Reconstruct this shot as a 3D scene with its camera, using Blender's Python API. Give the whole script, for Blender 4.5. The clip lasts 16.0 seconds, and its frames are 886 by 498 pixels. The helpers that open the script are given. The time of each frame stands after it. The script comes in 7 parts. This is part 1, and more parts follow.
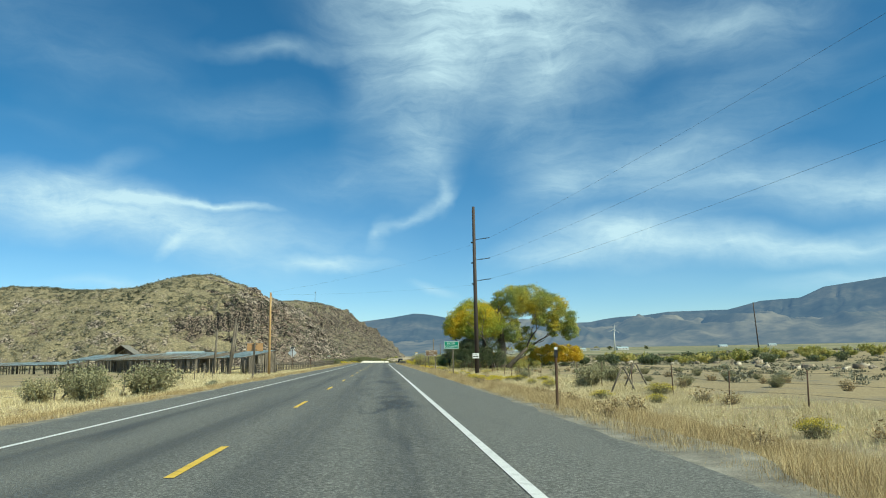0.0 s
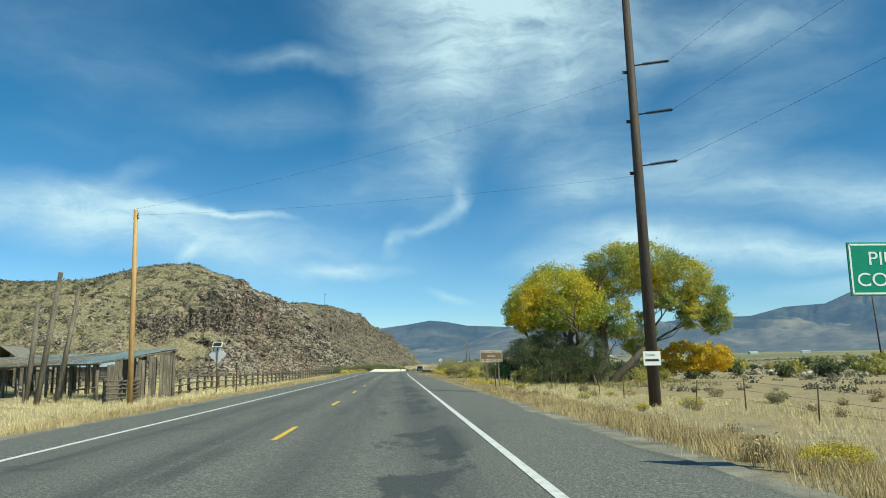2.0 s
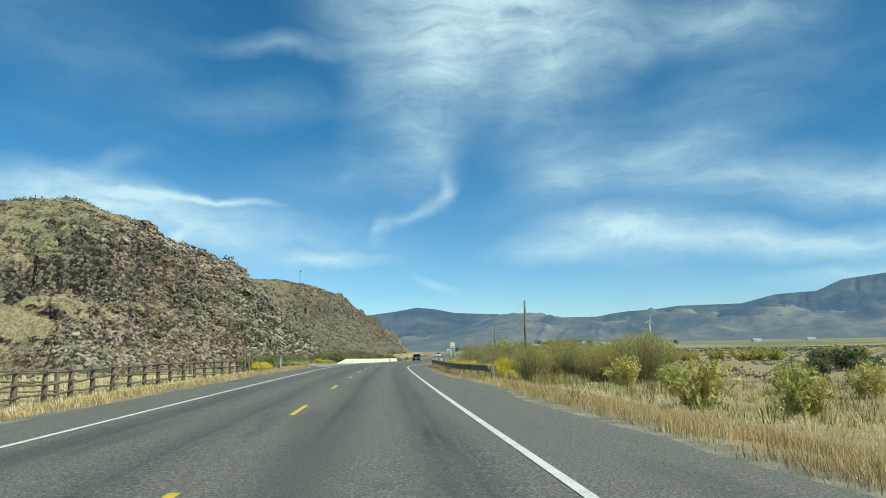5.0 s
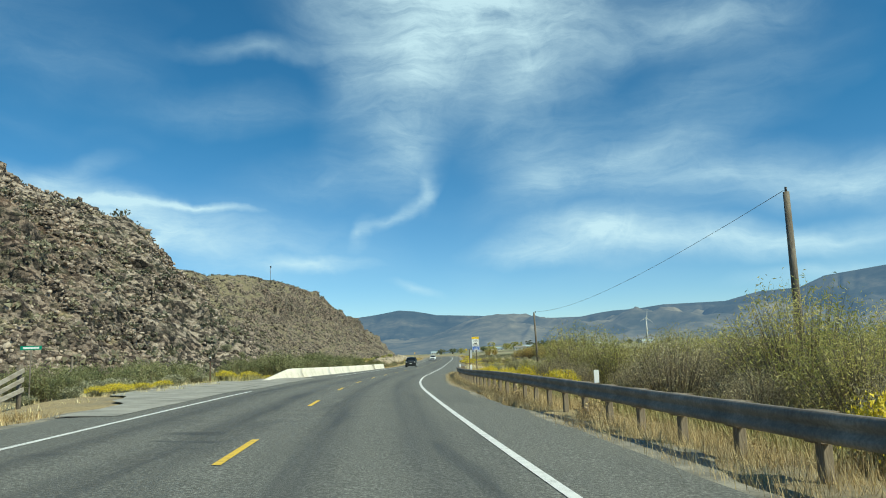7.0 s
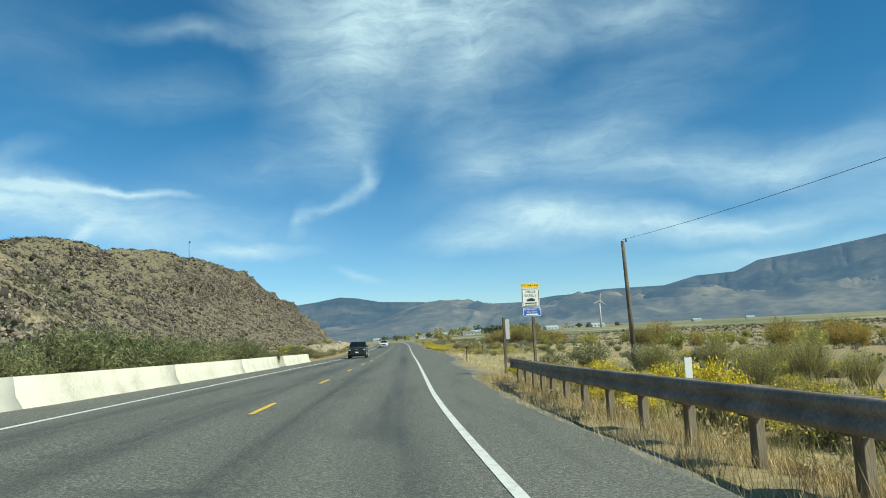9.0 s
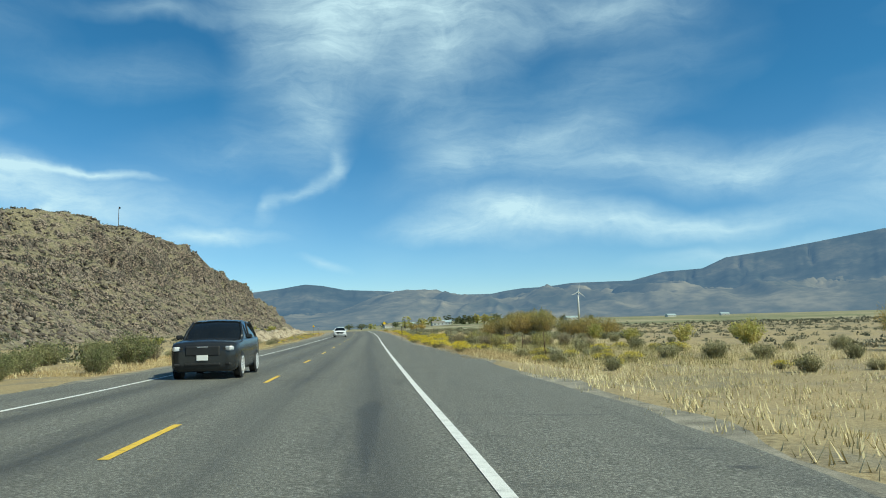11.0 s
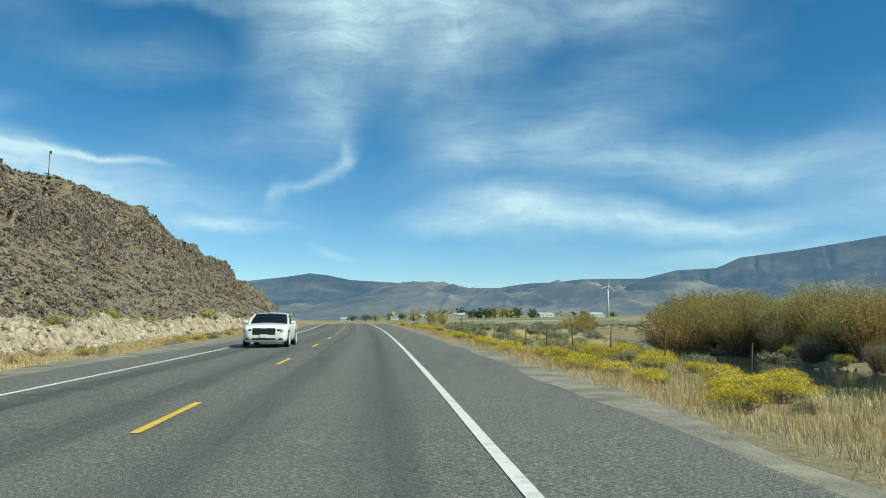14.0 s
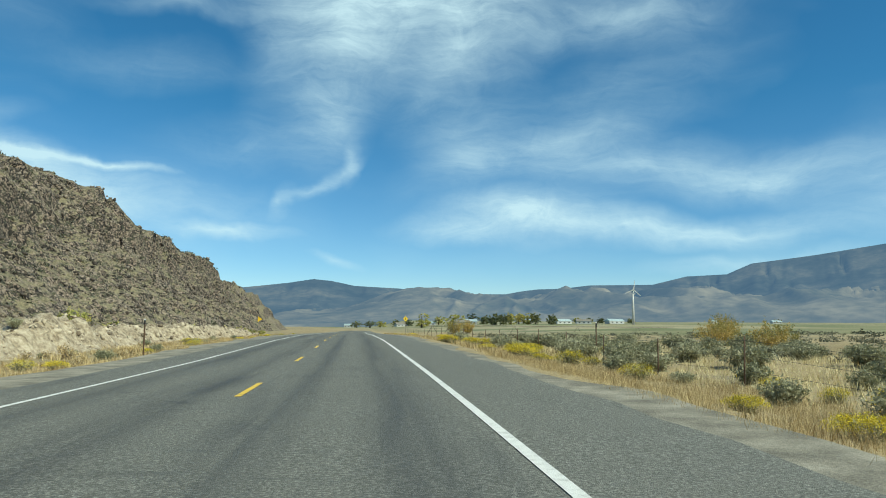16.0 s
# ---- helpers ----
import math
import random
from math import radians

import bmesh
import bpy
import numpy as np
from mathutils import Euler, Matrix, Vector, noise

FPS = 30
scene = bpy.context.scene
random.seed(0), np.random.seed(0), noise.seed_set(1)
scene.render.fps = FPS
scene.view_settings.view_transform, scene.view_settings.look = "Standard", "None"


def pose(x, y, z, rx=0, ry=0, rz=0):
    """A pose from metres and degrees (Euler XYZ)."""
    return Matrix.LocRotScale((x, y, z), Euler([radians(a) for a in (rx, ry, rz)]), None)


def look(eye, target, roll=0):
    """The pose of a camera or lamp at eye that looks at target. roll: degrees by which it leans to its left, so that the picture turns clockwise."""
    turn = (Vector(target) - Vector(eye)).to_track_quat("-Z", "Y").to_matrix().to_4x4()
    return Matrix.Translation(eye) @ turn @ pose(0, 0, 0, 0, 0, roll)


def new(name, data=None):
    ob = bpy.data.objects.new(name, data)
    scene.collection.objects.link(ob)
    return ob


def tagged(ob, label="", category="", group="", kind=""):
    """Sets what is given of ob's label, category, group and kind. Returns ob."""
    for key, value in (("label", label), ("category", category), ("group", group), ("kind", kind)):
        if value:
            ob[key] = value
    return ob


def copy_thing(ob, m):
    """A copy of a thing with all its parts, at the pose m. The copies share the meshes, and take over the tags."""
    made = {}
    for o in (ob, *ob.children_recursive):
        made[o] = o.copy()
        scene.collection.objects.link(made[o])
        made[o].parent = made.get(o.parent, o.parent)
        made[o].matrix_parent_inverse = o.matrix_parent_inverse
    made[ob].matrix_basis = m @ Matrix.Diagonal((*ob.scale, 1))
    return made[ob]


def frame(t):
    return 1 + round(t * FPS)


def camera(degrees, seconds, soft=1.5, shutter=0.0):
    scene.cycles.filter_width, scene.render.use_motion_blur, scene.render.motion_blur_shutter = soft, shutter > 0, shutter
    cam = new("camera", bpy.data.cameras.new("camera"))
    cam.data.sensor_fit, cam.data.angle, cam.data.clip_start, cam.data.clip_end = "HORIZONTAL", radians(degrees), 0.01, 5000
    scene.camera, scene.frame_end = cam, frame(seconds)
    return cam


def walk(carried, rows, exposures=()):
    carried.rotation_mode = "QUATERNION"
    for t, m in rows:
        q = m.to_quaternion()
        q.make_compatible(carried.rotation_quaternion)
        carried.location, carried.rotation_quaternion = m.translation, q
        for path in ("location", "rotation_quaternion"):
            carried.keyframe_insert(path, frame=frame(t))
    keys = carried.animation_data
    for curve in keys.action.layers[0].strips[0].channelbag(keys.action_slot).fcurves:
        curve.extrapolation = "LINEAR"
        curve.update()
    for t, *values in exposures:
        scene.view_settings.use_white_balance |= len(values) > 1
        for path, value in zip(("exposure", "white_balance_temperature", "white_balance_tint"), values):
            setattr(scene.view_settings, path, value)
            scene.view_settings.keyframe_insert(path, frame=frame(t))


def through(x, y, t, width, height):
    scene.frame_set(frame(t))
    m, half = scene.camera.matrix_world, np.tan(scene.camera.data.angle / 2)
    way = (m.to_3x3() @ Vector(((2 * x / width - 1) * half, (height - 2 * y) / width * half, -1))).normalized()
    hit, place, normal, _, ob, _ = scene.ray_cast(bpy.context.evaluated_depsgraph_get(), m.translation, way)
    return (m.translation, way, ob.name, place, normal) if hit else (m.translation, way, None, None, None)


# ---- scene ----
cam = camera(62.08, 16.0, soft=1.0)
PATH = [
    (0.0, (2.437, 1.603, 1.307), (10.461, 100.207, 15.901), -0.829),
    (0.5, (2.431, 15.613, 1.304), (10.033, 114.150, 16.560), -1.047),
    (1.0, (2.353, 29.589, 1.301), (9.449, 128.083, 17.066), -1.265),
    (1.5, (2.271, 43.517, 1.297), (8.627, 142.020, 17.323), -0.952),
    (2.0, (2.192, 57.406, 1.294), (8.187, 155.995, 16.928), -0.861),
    (2.5, (2.176, 71.197, 1.291), (7.739, 169.895, 16.380), -0.769),
    (3.0, (2.121, 84.887, 1.288), (7.596, 183.663, 15.896), -0.917),
    (3.5, (1.984, 98.559, 1.286), (8.025, 197.337, 15.653), -0.605),
    (4.0, (1.861, 112.308, 1.283), (8.535, 211.133, 15.031), -0.740),
    (6.5, (1.600, 181.951, 1.273), (11.411, 280.410, 15.753), -1.182),
    (7.0, (1.803, 195.748, 1.265), (12.199, 294.169, 15.592), -1.841),
    (7.5, (2.142, 209.523, 1.220), (13.526, 307.903, 15.065), -1.858),
    (8.0, (2.617, 223.394, 1.159), (15.770, 321.640, 14.377), -2.159),
    (8.5, (3.366, 237.259, 1.031), (18.783, 335.242, 13.745), -2.390),
    (9.0, (4.462, 251.072, 0.900), (22.679, 348.628, 13.187), -2.603),
    (9.5, (5.893, 264.836, 0.811), (26.646, 361.931, 12.720), -2.568),
    (12.0, (15.088, 334.060, 0.696), (37.215, 431.012, 11.220), -0.848),
    (12.5, (16.810, 348.069, 0.748), (38.348, 445.141, 11.382), -0.410),
    (13.0, (18.523, 362.171, 0.820), (39.905, 459.251, 11.692), 0.121),
    (13.5, (20.106, 376.295, 0.895), (41.660, 473.351, 11.638), 0.361),
    (14.0, (22.074, 390.306, 0.985), (43.711, 487.421, 11.009), 0.351),
    (14.5, (23.814, 404.229, 1.086), (45.596, 501.345, 10.785), 0.392),
    (15.0, (25.369, 418.060, 1.203), (47.189, 515.182, 10.747), 0.251),
    (15.5, (26.856, 432.012, 1.316), (48.386, 529.144, 11.406), 0.319),
    (16.0, (28.628, 445.986, 1.430), (49.626, 543.148, 12.326), 0.455),
]
walk(cam, [(t, look(eye, target, roll)) for t, eye, target, roll in PATH], [(0.0, 0.0, 6380, -4.0), (16.0, 0.0, 6380, -4.0)])

# ---- the line of the road: heading, cross fall and level along its length ----
KNOTS = [-60, 150] + list(range(175, 651, 25)) + [6000]
HEAD = [0, 0.207, -0.232, -0.486, -1.66, -4.694, -7.566, -7.568, -7.17, -7.313, -7.366, -7.575, -7.048, -6.609, -5.613, -5.132, -5.3, -5.733, -6.138, -6.138, -6.138, -6.138, -6.138]
BANK = [0, 0.607, 1.256, 1.815, 1.99, 2.62, 2.657, 2.088, 0.985, -0.089, -0.365, -0.121, -0.459, -0.75, -1.031, -1.011, -0.768, -0.442, 0, 0, 0, 0, 0]
LEVEL = [0, -0.026, -0.005, 0.006, -0.087, -0.29, -0.443, -0.524, -0.612, -0.576, -0.461, -0.291, -0.095, 0.095, 0.322, 0.644, 0.776, 0.72, 0.64, 0.56, 0.5, 0.45, 0.45]
LINE_L, LINE_R, EDGE_L, EDGE_R = -3.52, 3.92, -5.4, 6.45
S0 = np.arange(-120, 5200, 2.0)
HD = np.radians(np.interp(S0, KNOTS, HEAD))
CX = np.concatenate([[0], np.cumsum(-np.sin((HD[1:] + HD[:-1]) / 2) * 2)])
CY = np.concatenate([[0], np.cumsum(np.cos((HD[1:] + HD[:-1]) / 2) * 2)])
CX, CY = CX - np.interp(0, S0, CX), CY - np.interp(0, S0, CY)


def road_xy(s, off):
    h = np.interp(s, S0, HD)
    return np.interp(s, S0, CX) + off * np.cos(h), np.interp(s, S0, CY) + off * np.sin(h)


def road_so(x, y):
    """Distance along the road and offset to its right of a place."""
    s = np.interp(y, CY, S0)
    for _ in range(4):
        h = np.interp(s, S0, HD)
        s = s - (x - np.interp(s, S0, CX)) * np.sin(h) + (y - np.interp(s, S0, CY)) * np.cos(h)
    h = np.interp(s, S0, HD)
    return s, (x - np.interp(s, S0, CX)) * np.cos(h) + (y - np.interp(s, S0, CY)) * np.sin(h)


def road_z(s, off):
    return np.interp(s, KNOTS, LEVEL) - np.radians(np.interp(s, KNOTS, BANK)) * np.clip(off, -7, 7)


def vnoise(x, y, seed=0):
    """Smooth value noise of arrays, -1 to 1."""
    xi, yi = np.floor(x).astype(np.int64), np.floor(y).astype(np.int64)
    fx, fy = x - xi, y - yi
    fx, fy = fx * fx * (3 - 2 * fx), fy * fy * (3 - 2 * fy)

    def h(a, b):
        n = (a * 374761393 + b * 668265263 + seed * 1442695041) & 0xFFFFFFFF
        n = ((n ^ (n >> 13)) * 1274126177) & 0xFFFFFFFF
        return ((n ^ (n >> 16)) & 0xFFFF) / 32767.5 - 1

    a = h(xi, yi) * (1 - fx) + h(xi + 1, yi) * fx
    b = h(xi, yi + 1) * (1 - fx) + h(xi + 1, yi + 1) * fx
    return a * (1 - fy) + b * fy


def fbm(x, y, octaves=4, seed=0, gain=0.5):
    total, amp = 0 * x, 1.0
    for k in range(octaves):
        total = total + amp * vnoise(x * 2 ** k, y * 2 ** k, seed + k)
        amp *= gain
    return total


def step(a, b, v):
    k = np.clip((v - a) / (b - a), 0, 1)
    return k * k * (3 - 2 * k)


def pull_out(s):
    """How much wider the asphalt is at the pull-out on the right."""
    return 1.25 * step(304, 322, s) * (1 - step(352, 370, s))


def side_road(s):
    """How far the gravel mouth of the side road reaches out on the right."""
    return 4.2 * step(126, 131, s) * (1 - step(139, 147, s))


def creek_mid(y):
    return np.interp(y, [404, 425, 441, 466, 490, 520, 560], [39, 45, 51, 60, 67, 75, 84])


def ground_z(x, y):
    x, y = np.asarray(x, float), np.asarray(y, float)
    s, off = road_so(x, y)
    d = np.maximum(np.maximum(off - EDGE_R - pull_out(s) - side_road(s), EDGE_L - off), 0)
    z = road_z(s, off) * (1 - step(20, 120, d)) - 0.13
    z = z + 0.08 * step(0, 0.5, d) - 0.55 * step(0.2, 5, d)
    z = z + (0.1 * fbm(x / 3, y / 3, 3, 5) + 0.25 * fbm(x / 21, y / 21, 3, 9)) * step(2, 12, d)
    # turnout on the left stays level with the asphalt
    z = z + 0.55 * step(0.2, 5, d) * step(212, 226, s) * (1 - step(247, 254, s)) * step(-12.5, -9.8, off) * (off < 0)
    # ditch beyond the guard rail, side road on the right
    z = z - 0.4 * step(0.6, 2.5, off - EDGE_R) * (1 - step(5, 9, off - EDGE_R)) * step(246, 254, s) * (1 - step(276, 284, s))
    # creek bed
    z = z - 1.35 * np.exp(-(np.abs(x - creek_mid(y)) / 3.9) ** 4) * step(404, 414, y) * (1 - step(545, 575, y))
    r = np.hypot(x, y - 200)
    z = z + 0.0095 * np.maximum(0, r - 250) * step(0, 150, off) + 0.004 * np.maximum(0, r - 600)
    # low bench beyond the pasture
    z = z + (2.4 + 0.8 * fbm(x / 30, y / 30, 3, 31)) * step(95, 150, off) * (1 - step(330, 470, y)) * step(60, 160, y)
    return z


# ---- daylight ----
SUN = Vector((0.55, -0.47, 0.70)).normalized()
world = bpy.data.worlds.new("sky")
scene.world = world
world.use_nodes = True


class Nodes:
    """Short hand for a node tree."""

    def __init__(self, tree):
        self.tree = tree
        tree.nodes.clear()

    def add(self, kind, *inputs, **props):
        n = self.tree.nodes.new(kind)
        for k, v in props.items():
            if k == "operation":
                n.operation = v
            elif k == "data_type":
                n.data_type = v
            elif k == "blend_type":
                n.blend_type = v
            elif k == "vector_type":
                n.vector_type = v
            elif k == "gradient_type":
                n.gradient_type = v
            elif k == "noise_dimensions":
                n.noise_dimensions = v
            elif k == "voronoi_dimensions":
                n.voronoi_dimensions = v
            elif k == "distance":
                n.distance = v
            elif k == "uv_map":
                n.uv_map = v
            elif k == "sky_type":
                n.sky_type = v
            elif k == "sun_disc":
                n.sun_disc = v
        for k, v in enumerate(inputs):
            self.put(n, k, v)
        return n

    def put(self, n, key, v):
        if v is None:
            return
        if isinstance(v, bpy.types.NodeSocket):
            self.tree.links.new(v, n.inputs[key])
        else:
            n.inputs[key].default_value = v

    def math(self, op, a, b=None, c=None, clamp=False):
        n = self.add("ShaderNodeMath", a, b, c, operation=op)
        n.use_clamp = clamp
        return n.outputs[0]

    def noise(self, vec, scale, detail=3.0, rough=0.55, warp=0.0):
        n = self.add("ShaderNodeTexNoise")
        self.put(n, "Vector", vec), self.put(n, "Scale", scale), self.put(n, "Detail", detail)
        self.put(n, "Roughness", rough), self.put(n, "Distortion", warp)
        return n.outputs["Fac"]

    def ramp(self, fac, *stops):
        n = self.add("ShaderNodeValToRGB", fac)
        e = n.color_ramp.elements
        while len(e) < len(stops):
            e.new(0.5)
        for q, (p, c) in zip(e, stops):
            q.position, q.color = p, (*c, 1) if len(c) == 3 else c
        return n.outputs[0]

    def mix(self, fac, a, b, blend="MIX"):
        n = self.add("ShaderNodeMix", data_type="RGBA", blend_type=blend)
        self.put(n, 0, fac), self.put(n, 6, a), self.put(n, 7, b)
        return n.outputs[2]

    def mapping(self, vec, loc=(0, 0, 0), rot=(0, 0, 0), scale=(1, 1, 1)):
        return self.add("ShaderNodeMapping", vec, loc, rot, scale).outputs[0]


def build_sky():
    n = Nodes(world.node_tree)
    sky = n.add("ShaderNodeTexSky", sky_type="NISHITA", sun_disc=False)
    sky.sun_elevation, sky.sun_rotation = math.asin(SUN.z), math.atan2(SUN.x, SUN.y)
    sky.altitude, sky.air_density, sky.dust_density, sky.ozone_density = 1900, 1.0, 0.4, 1.6
    height = n.add("ShaderNodeSeparateXYZ", n.add("ShaderNodeTexCoord").outputs["Generated"]).outputs[2]
    thin = n.ramp(height, (0.0, (0.90, 0.95, 1.0)), (0.08, (0.76, 0.92, 1.03)), (0.3, (0.50, 0.84, 0.97)))
    blue = n.add("ShaderNodeHueSaturation", 0.5, 1.08, SKY_GAIN, 1.0, n.mix(1.0, sky.outputs[0], thin, "MULTIPLY")).outputs[0]
    way = n.add("ShaderNodeTexCoord").outputs["Generated"]
    x, y, z = n.add("ShaderNodeSeparateXYZ", way).outputs
    turn = n.math("MULTIPLY", n.math("ARCTAN2", x, y), 57.29578)
    rise = n.math("MULTIPLY", n.math("ARCSINE", z), 57.29578)
    flat = n.add("ShaderNodeCombineXYZ", turn, rise, 0.0).outputs[0]
    # wind-drawn wisps: the field is bent, then stretched along the drift
    bend = n.add("ShaderNodeTexNoise", noise_dimensions="2D")
    n.put(bend, "Vector", flat), n.put(bend, "Scale", 0.11), n.put(bend, "Detail", 5.0)
    shift = n.add("ShaderNodeVectorMath", bend.outputs["Color"], (0.5, 0.5, 0.5), operation="SUBTRACT").outputs[0]
    shift = n.add("ShaderNodeVectorMath", shift, (4.5, 3.2, 0), operation="MULTIPLY").outputs[0]
    bent = n.add("ShaderNodeVectorMath", flat, shift, operation="ADD").outputs[0]
    total = None
    # drifts of cirrus: azimuth, elevation, half length, half width, lean, density
    for az, el, a, b, lean, dense in CIRRUS_HIGH + CIRRUS_WEST + CIRRUS_EAST:
        m = n.add("ShaderNodeMapping", bent, (az, el, 0), (0, 0, radians(lean)), (a, b, 1), vector_type="TEXTURE").outputs[0]
        g = n.add("ShaderNodeTexGradient", m, gradient_type="SPHERICAL").outputs["Fac"]
        g = n.math("MULTIPLY", n.math("POWER", g, 1.4), dense)
        total = g if total is None else n.math("ADD", total, g)
    fine = n.noise(n.mapping(bent, rot=(0, 0, -0.30), scale=(0.12, 0.55, 1)), 1.0, 10.0, 0.7, 0.5)
    tuft = n.noise(n.mapping(bent, rot=(0, 0, 0.7), scale=(0.20, 0.34, 1)), 1.0, 9.0, 0.66, 0.9)
    fine = n.math("ADD", n.math("MULTIPLY", fine, 0.6), n.math("MULTIPLY", tuft, 0.4))
    broad = n.noise(n.mapping(bent, rot=(0, 0, 0.5), scale=(0.05, 0.12, 1)), 1.0, 3.0, 0.5)
    veil = n.math("MULTIPLY", n.math("SUBTRACT", broad, 0.47), 0.45)
    cover = n.math("ADD", total, n.math("MAXIMUM", veil, 0.0))
    cover = n.math("MULTIPLY", cover, n.math("MULTIPLY_ADD", fine, 3.0, -0.5), clamp=True)
    tone = n.mix(n.math("MULTIPLY", cover, 0.85), blue, CLOUD)
    low = n.math("LESS_THAN", z, -0.02)
    tone = n.mix(low, tone, (0.9, 0.8, 0.62, 1))
    back = n.add("ShaderNodeBackground", tone, SKY_STRENGTH)
    n.add("ShaderNodeOutputWorld", back.outputs[0])


SKY_STRENGTH, SKY_GAIN, CLOUD = 0.12, 1.0, (5.9, 7.45, 8.3, 1)
CIRRUS_HIGH = [
    (8, 28, 19, 9.5, -5, 1.0), (3.5, 21.5, 10, 6.5, 52, 0.6), (13, 21, 10, 8, 60, 0.45), (26, 23.3, 12, 2.8, 3, 0.5), (-9, 23.1, 9, 1.2, 3, 0.3), (-10, 18.8, 9, 2.4, 4, 0.2),
    (2.6, 15.6, 5.5, 4.0, 75, 0.35), (3.2, 11.7, 3.2, 0.9, 36, 0.42), (0.9, 10.3, 2.8, 0.7, 36, 0.34), (-0.3, 9.4, 1.8, 0.7, 75, 0.35), (4.2, 13.0, 2.4, 1.1, 85, 0.38), (-3, 13.5, 10, 3, 6, 0.22),
]
CIRRUS_WEST = [
    (-23, 10.7, 15, 3.0, -6, 0.95), (-14, 9.3, 10, 2.8, -20, 0.55), (-17, 11.5, 5, 0.6, -2, 0.9), (-12, 11.1, 4, 0.45, -3, 0.9), (-22, 13.0, 6, 1.4, 20, 0.35), (-15, 8.4, 2.4, 0.6, 25, 0.6),
    (-7, 8.8, 12, 3.2, -8, 0.3), (-4, 7.15, 5.5, 0.85, 0, 0.85), (-20, 5.6, 7, 0.8, 3, 0.3), (-40, 12, 14, 4, -5, 0.6),
]
CIRRUS_EAST = [
    (18.3, 8.5, 10, 2.7, 2, 1.0), (12.8, 7.5, 6, 1.3, -6, 0.5), (26, 7.6, 9, 1.9, -4, 0.8), (34, 7.2, 10, 1.6, 3, 0.65), (35, 5.1, 10, 1.1, 4, 0.55), (28, 12.2, 15, 3.4, -2, 0.5),
    (22, 14.4, 14, 2.4, 12, 0.42), (36, 11.0, 9, 2.3, 2, 0.5), (14, 13.2, 8, 4.4, 30, 0.3), (3.7, 5.3, 2.8, 0.6, -10, 0.4), (25, 18.5, 14, 4, 18, 0.2), (48, 10, 14, 5, 5, 0.6),
]
build_sky()
sun = new("sun", bpy.data.lights.new("sun", "SUN"))
sun.data.energy, sun.data.angle, sun.data.color = 5.0, radians(0.53), (1.0, 0.935, 0.75)
sun.matrix_world = look(SUN * 100, (0, 0, 0))

# ---- materials ----
def mat(name, tones, scale=8.0, rough=0.8, bump=0.3, fine=None, metal=0.0, island=0.0, spread=None, coords="Object", tilt=(1, 1, 1), depth=0.02):
    """A surface whose colour runs over the tones with a noise of that scale, with finer grain on top. island: how far loose pieces differ."""
    m = bpy.data.materials.new(name)
    m.use_nodes = True
    n = Nodes(m.node_tree)
    vec = n.mapping(n.add("ShaderNodeTexCoord").outputs[coords], scale=tilt)
    big = n.noise(vec, scale, 4.0, 0.6)
    small = n.noise(vec, fine or scale * 9, 3.0, 0.65)
    f = n.math("ADD", n.math("MULTIPLY", big, 0.6), n.math("MULTIPLY", small, 0.4))
    if island:
        rnd = n.add("ShaderNodeNewGeometry").outputs["Random Per Island"]
        f = n.math("ADD", f, n.math("MULTIPLY_ADD", rnd, island, -island / 2))
    k = len(tones)
    lo, hi = spread or (0.32, 0.68)
    col = n.ramp(f, *[(lo + (hi - lo) * i / max(1, k - 1), c) for i, c in enumerate(tones)])
    b = n.add("ShaderNodeBsdfPrincipled")
    n.put(b, "Base Color", col), n.put(b, "Roughness", rough), n.put(b, "Metallic", metal)
    if bump:
        bp = n.add("ShaderNodeBump")
        n.put(bp, "Strength", bump), n.put(bp, "Distance", depth), n.put(bp, "Height", small)
        n.put(b, "Normal", bp.outputs[0])
    n.add("ShaderNodeOutputMaterial", b.outputs[0])
    return m


def leaf_mat(name, tones, spread=(0.25, 0.75), through=0.35, patch=0.5):
    """Foliage: thin leaves that let some light through, each of its own tone, with drifts of colour over the crown."""
    m = bpy.data.materials.new(name)
    m.use_nodes = True
    n = Nodes(m.node_tree)
    rnd = n.add("ShaderNodeNewGeometry").outputs["Random Per Island"]
    drift = n.noise(n.add("ShaderNodeTexCoord").outputs["Object"], patch, 2.0)
    own = n.add("ShaderNodeObjectInfo").outputs["Random"]
    f = n.math("ADD", n.math("MULTIPLY", rnd, 0.35), n.math("MULTIPLY_ADD", drift, 1.3, -0.45))
    f = n.math("ADD", f, n.math("MULTIPLY_ADD", own, 0.2, 0.08))
    k = len(tones)
    col = n.ramp(f, *[(spread[0] + (spread[1] - spread[0]) * i / max(1, k - 1), c) for i, c in enumerate(tones)])
    b = n.add("ShaderNodeBsdfPrincipled")
    n.put(b, "Base Color", col), n.put(b, "Roughness", 0.55), n.put(b, "Specular IOR Level", 0.3)
    t = n.add("ShaderNodeBsdfTranslucent", col)
    mixed = n.add("ShaderNodeMixShader", through, b.outputs[0], t.outputs[0])
    n.add("ShaderNodeOutputMaterial", mixed.outputs[0])
    return m


